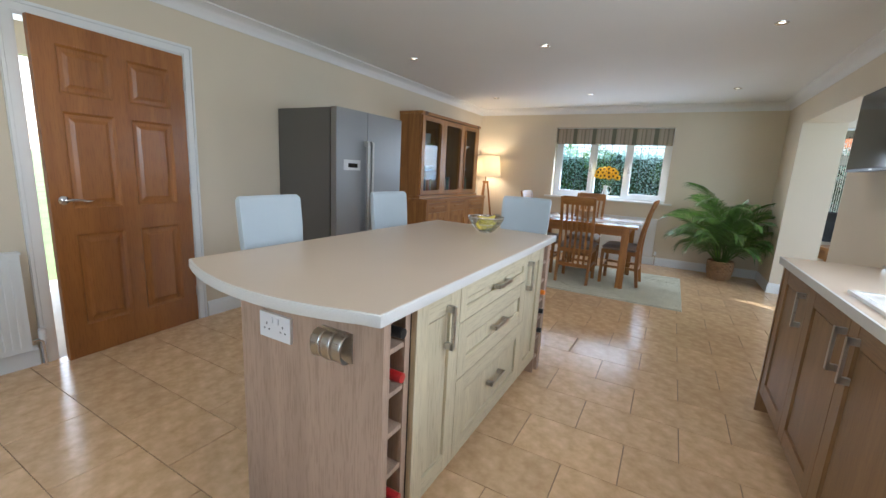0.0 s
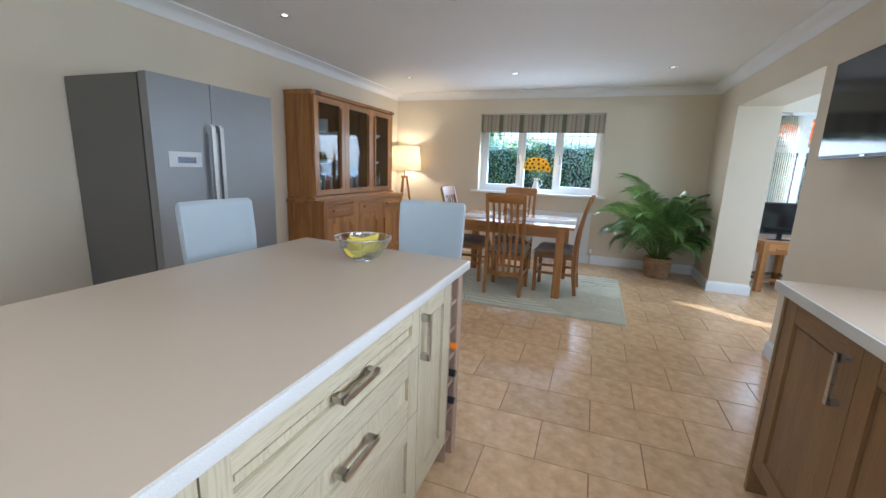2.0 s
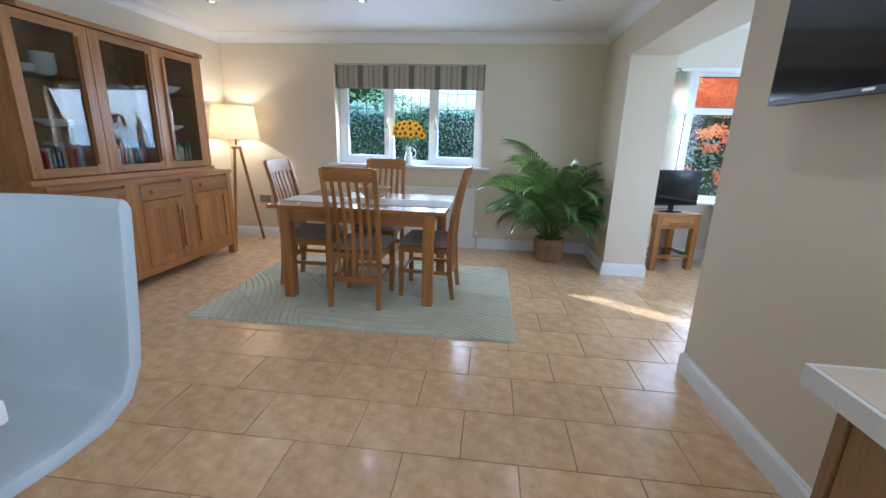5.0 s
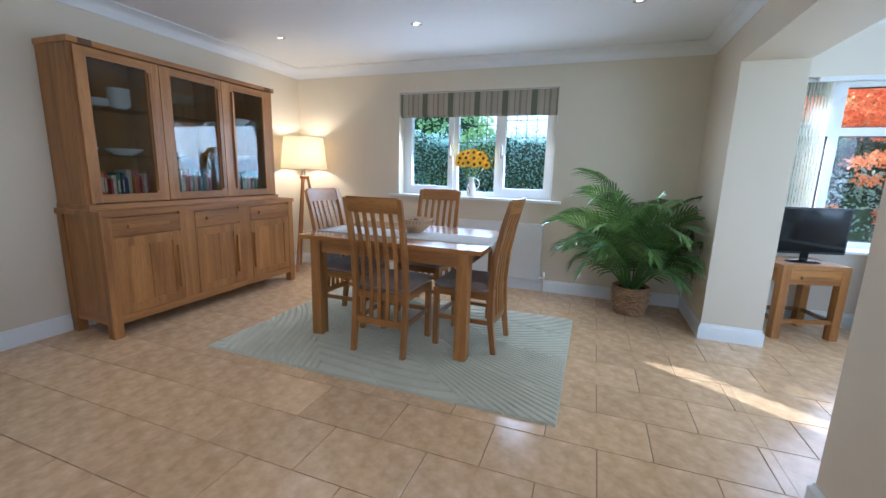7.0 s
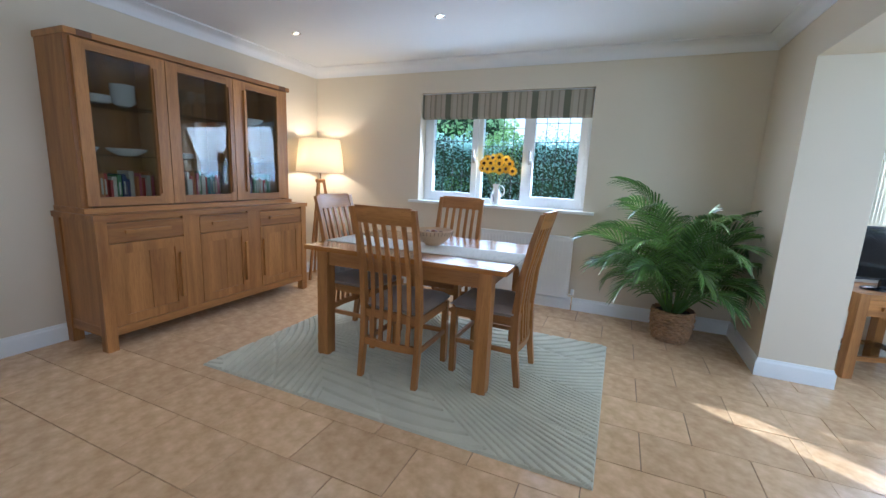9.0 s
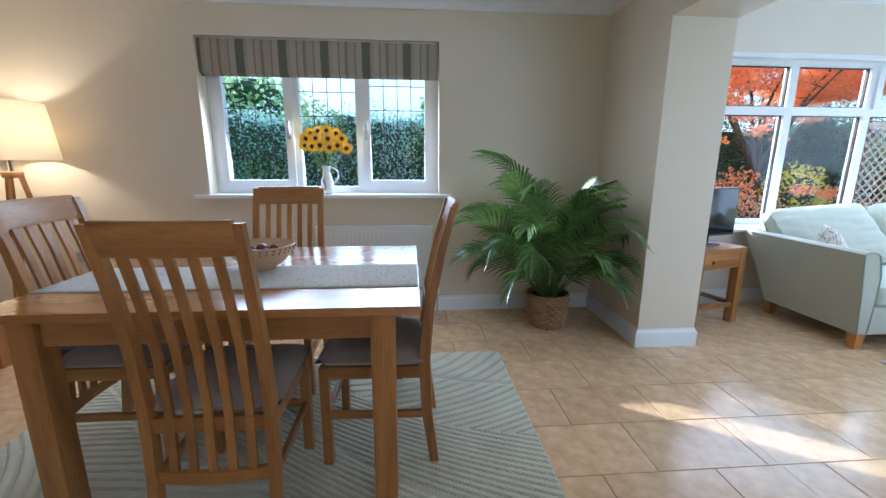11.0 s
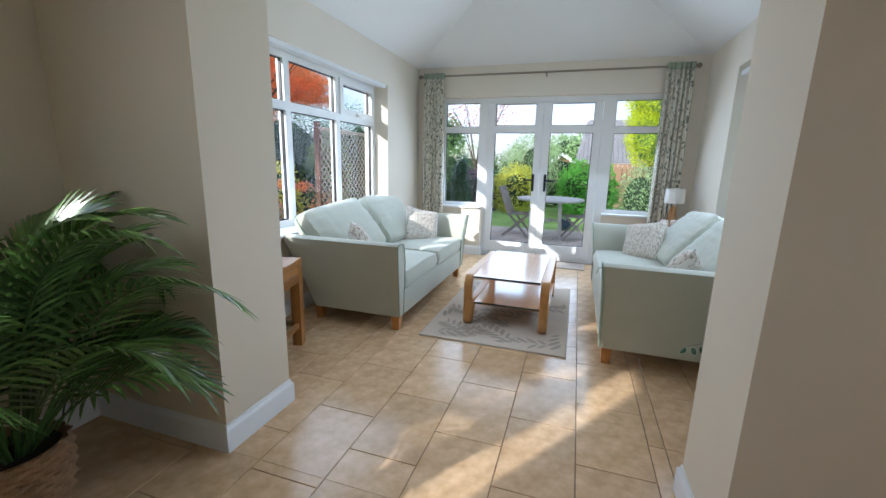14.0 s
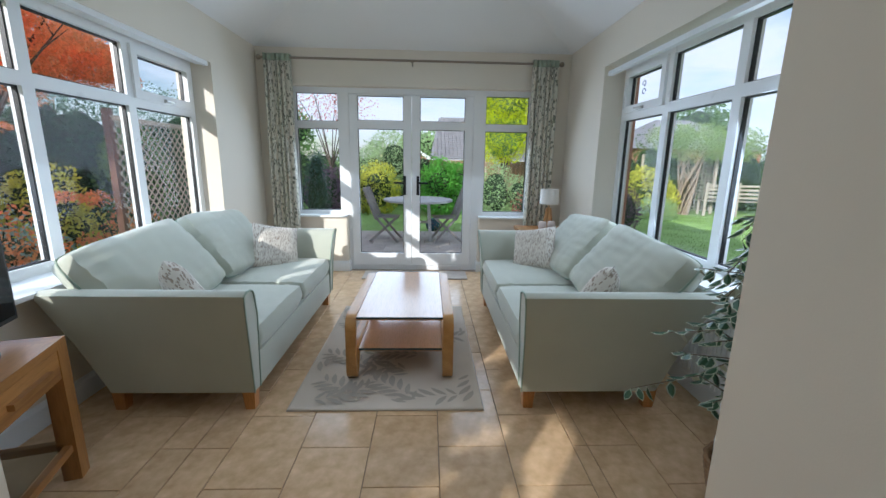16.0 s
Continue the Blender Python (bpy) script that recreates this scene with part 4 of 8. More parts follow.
# fridge
fr = thing("fridge_freezer", pose(WX + 0.01, 2.607, 0), "grey double-door american fridge freezer beside the dresser", "fridge")
boxes("body", [(0, 0.63, 0, 0.925, 0.02, 1.755)], FRIDGE_SIDE, fr, "dark grey sides", bevel=0.006)
boxes("plinth", [(0.02, 0.60, 0.02, 0.905, 0.0, 0.022)], BLACK_PLASTIC, fr)
for y0, y1 in ((0.0, 0.395), (0.40, 0.925)):
    d = new("door")
    d.parent = fr
    boxes("door_leaf", [(0.645, 0.708, y0, y1, 0.06, 1.76)], FRIDGE_FRONT, d, bevel=0.010)
    hy = y1 - 0.028 if y0 == 0 else y0 + 0.028
    bm = bmesh.new()
    box(bm, 0.735, 0.755, hy - 0.014, hy + 0.014, 0.40, 1.50)
    for z in (0.42, 1.46):
        box(bm, 0.706, 0.74, hy - 0.010, hy + 0.010, z, z + 0.05)
    part("handle", bm, STEEL, d, "long flat silver handle", 0.004)
disp = new("display")
disp.parent = fr
boxes("surround", [(0.707, 0.712, 0.085, 0.30, 1.245, 1.335)], material("silver_plastic", (0.6, 0.6, 0.6), 0.35, 0.2), disp, "silver control surround", bevel=0.002)
boxes("readout", [(0.7125, 0.7135, 0.14, 0.26, 1.268, 1.305)], BLACK_SCREEN, disp, "small dark readout")


# bar stools
def bar_stool(m, label):
    s = thing("bar_stool", m, label, "bar stool", "bar stools at the island")
    prof = [(0.205, 0.600), (0.19, 0.635), (0.10, 0.650), (0.0, 0.642), (-0.09, 0.645), (-0.150, 0.672), (-0.182, 0.735), (-0.192, 0.83), (-0.200, 0.95), (-0.215, 1.10), (-0.222, 1.118)]
    bm = bmesh.new()
    n = 12
    def f(off):
        rows = []
        for k, (x, z) in enumerate(prof):
            w = 0.175 + 0.012 * min(1, max(0, (z - 0.7) * 4))
            if k in (0, len(prof) - 1):
                w -= 0.008
            p0, p1 = Vector((*prof[max(k - 1, 0)], 0)), Vector((*prof[min(k + 1, len(prof) - 1)], 0))
            t = (p1 - p0).normalized()
            nx, nz = t.y, -t.x
            th = off * (0.017 if 0 < k < len(prof) - 1 else 0.008)
            rows.append([(x + nx * th - 0.022 * (1 - (2 * i / n - 1) ** 2) * (1 if z > 0.8 else 0.3), (2 * i / n - 1) * w, z + nz * th) for i in range(n + 1)])
        return rows
    a, b = f(1), f(-1)
    rings = [list(ra) + list(rb)[::-1] for ra, rb in zip(a, b)]
    ring_mesh(bm, rings)
    bmesh.ops.recalc_face_normals(bm, faces=bm.faces[:])
    part("seat_shell", bm, WHITE_VINYL, s, "pale padded vinyl seat and back", bevel=0.006)
    bm = bmesh.new()
    lathe(bm, [(0.001, 0.008), (0.205, 0.0), (0.205, 0.012), (0.14, 0.022), (0.05, 0.034), (0.033, 0.06), (0.030, 0.11), (0.001, 0.11)], 32)
    part("base", bm, CHROME, s, "round chrome base", smooth=True)
    bm = bmesh.new()
    tube(bm, [(0, 0, 0.10), (0, 0, 0.36), (0, 0, 0.37), (0, 0, 0.62)], 0.028, 14, [0.028, 0.028, 0.019, 0.019])
    part("column", bm, CHROME, s, smooth=True)
    bm = bmesh.new()
    tube(bm, [(0.02, -0.02, 0.30), (0.08, -0.13, 0.30), (0.17, -0.13, 0.30), (0.20, -0.09, 0.30), (0.20, 0.09, 0.30), (0.17, 0.13, 0.30), (0.08, 0.13, 0.30), (0.02, 0.02, 0.30)], 0.009, 8)
    part("footrest", bm, CHROME, s, smooth=True)
    return s


bar_stool(pose(-1.54, 1.375, 0, 0, 0, 3), "pale vinyl bar stool with chrome base at the island's bowed end")
bar_stool(pose(-1.54, 2.345, 0, 0, 0, -2), "pale vinyl bar stool with chrome base along the island")
bar_stool(pose(-0.955, 2.80, 0, 0, 0, -90), "pale vinyl bar stool with chrome base facing the island end")

# fruit bowl
fb = thing("fruit_bowl", pose(-1.02, 2.41, 0.9115) @ Matrix.Diagonal((0.81, 0.81, 0.9, 1)), "clear ribbed glass fruit bowl holding bananas on the worktop", "bowl")
BOWL_GLASS = glass_material("bowl_glass", (0.90, 0.93, 0.93), 0.15)
bm = bmesh.new()
def bowl_point(u, v, inner):
    a = 2 * math.pi * u
    r = (0.045 + 0.095 * min(1, v * 1.1) ** 0.75) * (1 + 0.03 * math.cos(12 * a) * v) - (0.004 if inner else 0)
    return (r * math.cos(a), r * math.sin(a), 0.008 + 0.10 * v ** 1.3 + (0.004 if inner and v < 0.9 else 0))
for inner in (False, True):
    skewed_grid(bm, 48, 8, lambda u, v: bowl_point(u, v, inner))
lathe(bm, [(0.046, 0.012), (0.052, 0.002), (0.040, 0.001)], 32, caps=False)
bmesh.ops.remove_doubles(bm, verts=bm.verts[:], dist=0.0003)
part("bowl_body", bm, BOWL_GLASS, fb, smooth=True)
bm = bmesh.new()
for r, z, t in ((0.1415, 0.108, 0.004), (0.052, 0.004, 0.0035), (0.118, 0.060, 0.002)):
    tube(bm, [(r * math.cos(a * math.pi / 16), r * math.sin(a * math.pi / 16), z) for a in range(33)], t, 6)
for k in range(12):
    a = k * math.pi / 6
    tube(bm, [((0.050 + 0.092 * v ** 0.75) * math.cos(a), (0.050 + 0.092 * v ** 0.75) * math.sin(a), 0.006 + 0.10 * v ** 1.3) for v in (0, 0.25, 0.5, 0.75, 1.0)], 0.0022, 5)
part("ribs", bm, CHROME, fb, "shiny ribs and rim", smooth=True)
BANANA = material("banana_skin", (0.78, 0.58, 0.05), 0.5, vary=0.12, scale=14, second=(0.86, 0.72, 0.14))
for k, (dy, dz, tilt) in enumerate(((-0.055, 0.035, 4), (-0.018, 0.046, -3), (0.022, 0.046, 3), (0.058, 0.036, -5), (-0.03, 0.075, 6), (0.01, 0.082, -4), (0.04, 0.075, 2))):
    bn = thing("banana", pose(-1.02, 2.41 + dy * 0.72, 0.9115 + dz * 0.9, 0, 0, 70 + tilt) @ Matrix.Diagonal((0.92, 0.95, 1.0, 1)), "ripe yellow banana in the glass bowl", "banana", "bananas in the bowl")
    bm = bmesh.new()
    pts = [(0.09 * math.sin(a), 0, 0.11 - 0.105 * math.cos(a)) for a in [-1.0 + 2.0 * i / 10 for i in range(11)]]
    tube(bm, [(x, y, z * 0.6) for x, y, z in pts], 0.017, 7, [0.005, 0.009, 0.015, 0.017, 0.0175, 0.0175, 0.0175, 0.017, 0.014, 0.006, 0.004])
    part("fruit", bm, BANANA, bn, smooth=True)

rad = thing("radiator", pose(WX + 0.03, 0.0, 0.12, 0, 0, 0), "white ribbed panel radiator on the wall beside the door", "radiator")
boxes("panel", [(0.0, 0.042, -0.6, 0.79, 0, 0.58)], GLOSS_WHITE, rad)
for k in range(41):
    boxes("rib", [(0.042, 0.049, -0.59 + 0.0333 * k, -0.575 + 0.0333 * k, 0.03, 0.55)], GLOSS_WHITE, rad)
boxes("grille", [(-0.01, 0.05, -0.605, 0.795, 0.575, 0.59)], GLOSS_WHITE, rad)
bm = bmesh.new()
tube(bm, [(0.02, 0.80, 0.05), (0.02, 0.83, 0.05), (0.02, 0.845, 0.03), (0.02, 0.845, -0.12)], 0.009, 8)
part("pipe", bm, CHROME, rad, smooth=True)
bm = bmesh.new()
lathe(bm, [(0.018, 0), (0.020, 0.01), (0.019, 0.06), (0.012, 0.065)], 16, (0.02, 0.845, 0.05))
part("valve_head", bm, WHITE_PLASTIC, rad, "white ribbed radiator valve", smooth=True)

# ---- dining end ----
RUG_SAGE = material("sage_wool_rug", (0.56, 0.55, 0.43), 0.95, vary=0.10, scale=5, bump=0.7, bump_scale=260, sheen=0.2)
def rug(name, m, w, d, mat, label, t=0.014, edge=None):
    r = thing(name, m, label, "rug")
    bm = bmesh.new()
    k = 0.012
    ring_mesh(bm, [[(-w / 2 + a, -d / 2 + a, z), (w / 2 - a, -d / 2 + a, z), (w / 2 - a, d / 2 - a, z), (-w / 2 + a, d / 2 - a, z)] for a, z in ((0, 0.0), (0, t * 0.6), (k * 0.5, t * 0.9), (k, t))])
    part("woven_field", bm, mat, r)
    return r


dining_rug = thing("dining_rug", pose(-0.915, 5.46, 0.0015), "pale sage wool rug with carved sweeping lines under the table", "rug")
bm = bmesh.new()
def pile_height(x, y):
    """Feather-like fans of furrows on both sides of curving ribs."""
    rib = y * 1.5 + 0.55 * math.sin(1.7 * x + 0.6) + 0.9 * x
    cell = rib / 1.30
    k = math.floor(cell)
    f = cell - k
    side = 1 if f > 0.5 else -1
    along = 0.9 * y - 1.5 * x * (1 if k % 2 else -1) * 0.6 + 0.5 * math.sin(2.1 * y + k)
    ph = (along + side * abs(f - 0.5) * 0.70 + 0.09 * math.sin(1.9 * x + 1.3 * y)) / 0.088
    w = ph - math.floor(ph)
    groove = max(0.0, 1 - abs(w - 0.5) / 0.17)
    keel = max(0.0, 1 - abs(f - 0.5) / 0.03)
    return -0.0140 * max(groove ** 0.8, 0.7 * keel)


RW, RD = 2.33, 1.62
def rug_point(u, v):
    x, y = (u - 0.5) * RW, (v - 0.5) * RD
    edge = min(u, 1 - u) * RW, min(v, 1 - v) * RD
    rim = min(1.0, min(edge) / 0.012)
    return (x, y, 0.0 if rim <= 0 else 0.010 + 0.005 * rim + pile_height(x, y))
skewed_grid(bm, 340, 240, rug_point)
part("woven_field", bm, RUG_SAGE, dining_rug, smooth=False)

TABLE_X, TABLE_Y = -0.965, 5.575
dt = thing("dining_table", pose(TABLE_X, TABLE_Y, 0.012), "golden oak dining table with square legs on the sage rug", "table")
OAK_TOP = wood("glossy_oak_top", (0.46, 0.205, 0.055), (0.32, 0.13, 0.032), "x", 0.20, 0.5)
for k in range(5):
    y0 = -0.485 + 0.194 * k
    boxes("top_board", [(-0.60, 0.60, y0 + 0.0006, y0 + 0.1934, 0.722, 0.750)], OAK_TOP, dt, bevel=0.0012)
for s in (-1, 1):
    boxes("end_board", [(min(s * 0.601, s * 0.68), max(s * 0.601, s * 0.68), -0.485, 0.485, 0.722, 0.750)], OAK_TOP, dt, bevel=0.003)
for s in (-1, 1):
    boxes("apron", [(-0.53, 0.53, s * 0.425 - 0.011, s * 0.425 + 0.011, 0.625, 0.722)], OAK_X, dt)
    boxes("apron", [(s * 0.56 - 0.011, s * 0.56 + 0.011, -0.40, 0.40, 0.625, 0.722)], OAK_Y, dt)
    for q in (-1, 1):
        boxes("leg", [(s * 0.555 - 0.04, s * 0.555 + 0.04, q * 0.42 - 0.04, q * 0.42 + 0.04, 0, 0.722)], OAK_Z, dt, bevel=0.004)

runner = thing("table_runner", pose(TABLE_X, 5.47, 0.7635), "pale grey woven table runner with leaf pattern hanging over the ends", "table runner")
RUNNER = leafy_cloth("runner_cloth", (0.56, 0.55, 0.50), (0.41, 0.41, 0.37), 80, 0.22)
bm = bmesh.new()
def drape(u, v):
    s = (u - 0.5) * 2 * 0.98
    a = abs(s)
    if a < 0.684:
        x, z = s, 0.0
    else:
        x, z = math.copysign(0.684 + 0.014 * min(1, (a - 0.684) * 30), s), -(a - 0.684)
    y = (v - 0.5) * 0.335
    wob = 0.006 * math.sin(v * 9) * (1 if a > 0.75 else 0)
    return (x + math.copysign(wob, s) + (0.003 if a > 0.684 and s > 0 else 0), y, z)
skewed_grid(bm, 70, 12, drape)
r = part("cloth", bm, RUNNER, runner, smooth=True)
md = r.modifiers.new("thick", "SOLIDIFY")
md.thickness, md.offset = 0.002, 1

db = thing("decorative_bowl", pose(-0.95, 5.60, 0.7665), "cream pottery bowl with brown spots on the table runner", "bowl")
POT = material("cream_pottery", (0.58, 0.40, 0.24), 0.35, vary=0.1, scale=9)
BROWN = material("brown_glaze", (0.16, 0.06, 0.025), 0.3)
bm = bmesh.new()
lathe(bm, [(0.055, 0.0), (0.058, 0.008), (0.09, 0.03), (0.125, 0.07), (0.138, 0.105), (0.134, 0.107), (0.120, 0.072), (0.085, 0.035), (0.03, 0.016), (0.001, 0.014)], 32)
part("bowl_body", bm, POT, db, smooth=True)
bm = bmesh.new()
for k in range(32):
    a = 2 * math.pi * k / 32
    for r0, z0 in ((0.1365, 0.094), (0.1305, 0.080)):
        bmesh.ops.create_icosphere(bm, subdivisions=1, radius=0.0045, matrix=Matrix.Translation((r0 * math.cos(a + z0), r0 * math.sin(a + z0), z0)))
part("spots", bm, BROWN, db, "brown glazed spots", kind="stuff")
for k in range(7):
    a = k * 0.9
    bm = bmesh.new()
    bmesh.ops.create_icosphere(bm, subdivisions=2, radius=0.022, matrix=Matrix.Translation((0, 0, 0.0)))
    ob = part("ball", bm, BROWN, smooth=True)
    ob.matrix_world = pose(-0.95 + 0.06 * math.cos(a) * (k > 0), 5.60 + 0.06 * math.sin(a) * (k > 0), 0.7665 + 0.074 + 0.012 * (k == 0))
    tagged(ob, "small brown dried fruit ball in the pottery bowl", "ornament", "balls in the pottery bowl")

SEAT = material("brown_suede_seat", (0.33, 0.265, 0.215), 0.75, vary=0.12, scale=8, bump=0.3, bump_scale=220, sheen=0.3)
def dining_chair():
    """Faces +y; the back is at -y."""
    c = thing("dining_chair", pose(0, 0, 0), "golden oak slat-back dining chair with a brown padded seat", "chair", "chairs round the table")
    w = 0.185
    for s in (-1, 1):
        boxes("front_leg", [(s * w - 0.018, s * w + 0.018, 0.175, 0.211, 0, 0.425)], OAK_Z, c, bevel=0.003)
        bm = bmesh.new()
        pts = [(s * w, -0.235, 0.0), (s * w, -0.205, 0.22), (s * w, -0.195, 0.44), (s * w, -0.215, 0.66), (s * w, -0.26, 0.88), (s * w, -0.305, 1.045)]
        ring_mesh(bm, [[(x + a * 0.016, y + b * d, z) for a, b in ((-1, -1), (1, -1), (1, 1), (-1, 1))] for (x, y, z), d in zip(pts, (0.017, 0.020, 0.022, 0.019, 0.016, 0.013))])
        part("back_post", bm, OAK_Z, c, bevel=0.003)
        boxes("side_rail", [(s * w - 0.010, s * w + 0.010, -0.18, 0.176, 0.375, 0.425)], OAK_Y, c)
        boxes("stretcher", [(s * w - 0.009, s * w + 0.009, -0.19, 0.176, 0.20, 0.228)], OAK_Y, c)
    boxes("front_rail", [(-w + 0.018, w - 0.018, 0.182, 0.204, 0.375, 0.425)], OAK_X, c)
    boxes("back_rail", [(-w + 0.016, w - 0.016, -0.205, -0.185, 0.375, 0.425)], OAK_X, c)
    boxes("stretcher", [(-w + 0.018, w - 0.018, 0.184, 0.202, 0.20, 0.228)], OAK_X, c)
    bm = bmesh.new()
    def rail(y0, z0, y1, z1, t):
        ring_mesh(bm, [[(-w + 0.01 + (2 * w - 0.02) * u, y0 - 0.018 * math.sin(math.pi * u) - t / 2, z0), (-w + 0.01 + (2 * w - 0.02) * u, y0 - 0.018 * math.sin(math.pi * u) + t / 2, z0), (-w + 0.01 + (2 * w - 0.02) * u, y1 - 0.018 * math.sin(math.pi * u) + t / 2, z1), (-w + 0.01 + (2 * w - 0.02) * u, y1 - 0.018 * math.sin(math.pi * u) - t / 2, z1)] for u in [i / 8 for i in range(9)]])
    rail(-0.283, 0.955, -0.312, 1.055, 0.022)
    bmesh.ops.recalc_face_normals(bm, faces=bm.faces[:])
    part("top_rail", bm, OAK_X, c, bevel=0.003)
    bm = bmesh.new()
    rail(-0.20, 0.20, -0.203, 0.245, 0.02)
    bmesh.ops.recalc_face_normals(bm, faces=bm.faces[:])
    part("lower_rail", bm, OAK_X, c)
    for k in range(5):
        x = -0.12 + 0.06 * k
        o = -0.017 * math.sin(math.pi * (x + w) / (2 * w))
        bm = bmesh.new()
        pts = [(x, -0.200 + o, 0.235), (x, -0.188 + o, 0.46), (x, -0.205 + o, 0.66), (x, -0.245 + o, 0.83), (x, -0.284 + o, 0.965)]
        ring_mesh(bm, [[(px + a * 0.013, y + b * 0.006, z) for a, b in ((-1, -1), (1, -1), (1, 1), (-1, 1))] for px, y, z in pts])
        bmesh.ops.recalc_face_normals(bm, faces=bm.faces[:])
        part("slat", bm, OAK_Z, c, smooth=False)
    bm = bmesh.new()
    cushion(bm, 0.42, 0.41, 0.075, 12, 0.62, 0.0)
    bmesh.ops.translate(bm, verts=bm.verts[:], vec=(0, 0.015, 0.412))
    part("seat", bm, SEAT, c, "brown padded seat", smooth=True)
    return c


ch = dining_chair()
ch.matrix_world = pose(-0.942, 5.225, 0.0155)
z_rug = 0.0155
copy_thing(ch, pose(-0.455, 5.50, z_rug, 0, 0, 88))
copy_thing(ch, pose(-1.475, 5.555, z_rug, 0, 0, -91))
copy_thing(ch, pose(-1.03, 6.03, z_rug, 0, 0, 180))

# radiator under the window
rad = thing("radiator", pose(-0.60, 7.03, 0.13), "white ribbed panel radiator under the dining window", "radiator")
boxes("panel", [(-0.455, 0.455, -0.012, 0.032, 0, 0.58)], GLOSS_WHITE, rad)
for k in range(27):
    boxes("rib", [(-0.445 + 0.0333 * k, -0.43 + 0.0333 * k, -0.021, -0.012, 0.03, 0.55)], GLOSS_WHITE, rad)
boxes("grille", [(-0.46, 0.46, -0.018, 0.034, 0.575, 0.592)], GLOSS_WHITE, rad)
bm = bmesh.new()
tube(bm, [(0.45, -0.005, 0.03), (0.485, -0.005, 0.03), (0.495, -0.005, 0.02), (0.495, -0.005, -0.13)], 0.008, 8)
part("pipe", bm, CHROME, rad, smooth=True)
bm = bmesh.new()
lathe(bm, [(0.016, 0), (0.017, 0.01), (0.016, 0.05), (0.010, 0.055)], 16, (0.495, -0.005, 0.035))
part("valve_head", bm, WHITE_PLASTIC, rad, "white radiator valve", smooth=True)
tagged(boxes("wall_socket", [(-2.86, -2.72, 7.068, 7.08, 0.45, 0.535)], STEEL, bevel=0.003), "steel double wall socket behind the floor lamp", "socket")

# roman blind
BLIND = stripes("striped_blind_cloth", "x", 0.30, ((0.0, (0.14, 0.14, 0.096)), (0.20, (0.35, 0.30, 0.224)), (0.28, (0.40, 0.35, 0.277)), (0.42, (0.24, 0.20, 0.145)), (0.46, (0.38, 0.33, 0.257)), (0.58, (0.24, 0.21, 0.152)), (0.66, (0.36, 0.32, 0.244)), (0.82, (0.26, 0.22, 0.165)), (0.86, (0.40, 0.34, 0.271))))
bl = thing("roman_blind", pose(-0.96, 7.115, 0), "raised roman blind in sage and cream stripes over the window", "blind")
for k, (z0, z1, y) in enumerate(((1.84, 2.075, 0.0), (1.832, 1.93, 0.012), (1.825, 1.90, 0.024))):
    bm = bmesh.new()
    ring_mesh(bm, [[(x, y - 0.005 - bulge, z) for z, bulge in ((z1, 0), ((z0 + z1) / 2, 0.006), (z0 + 0.01, 0.005), (z0, 0))] + [(x, y + 0.004, z0), (x, y + 0.004, z1)] for x in [-0.862 + 1.724 * i / 24 for i in range(25)]])
    bmesh.ops.recalc_face_normals(bm, faces=bm.faces[:])
    part("fold", bm, BLIND, bl)
boxes("head_rail", [(-0.862, 0.862, 0.005, 0.04, 2.06, 2.084)], WHITE_PLASTIC, bl)

# vase of sunflowers on the sill
va = thing("jug_vase", pose(-0.965, 7.14, 0.9665), "white ceramic jug with a blue-grey motif on the window board", "vase")
bm = bmesh.new()
lathe(bm, [(0.034, 0.0), (0.044, 0.01), (0.052, 0.05), (0.046, 0.10), (0.032, 0.15), (0.030, 0.18), (0.044, 0.215), (0.041, 0.215), (0.027, 0.18), (0.001, 0.06)], 28)
part("jug_body", bm, CERAMIC, va, smooth=True)
bm = bmesh.new()
tube(bm, [(0.038, 0, 0.205)] + [(0.045 + 0.045 * math.sin(a * math.pi / 8), 0, 0.145 + 0.055 * math.cos(a * math.pi / 8)) for a in range(1, 8)] + [(0.045, 0, 0.085)], 0.006, 8)
part("jug_handle", bm, CERAMIC, va, smooth=True)
bm = bmesh.new()
tube(bm, [(-0.012 + 0.010 * math.sin(k * 0.7), -0.048 - 0.004 * math.cos(k * 0.5), 0.03 + 0.012 * k) for k in range(8)], 0.005, 6)
part("motif", bm, material("blue_grey_glaze", (0.16, 0.18, 0.25), 0.3), va, "blue-grey painted motif", smooth=True)
PETAL, SEEDS, STEM = material("sunflower_petal", (0.90, 0.52, 0.015), 0.6, vary=0.15, scale=40), material("sunflower_seeds", (0.05, 0.025, 0.012), 0.9, bump=1.0), material("stem", (0.10, 0.20, 0.05), 0.6)
rnd = random.Random(5)
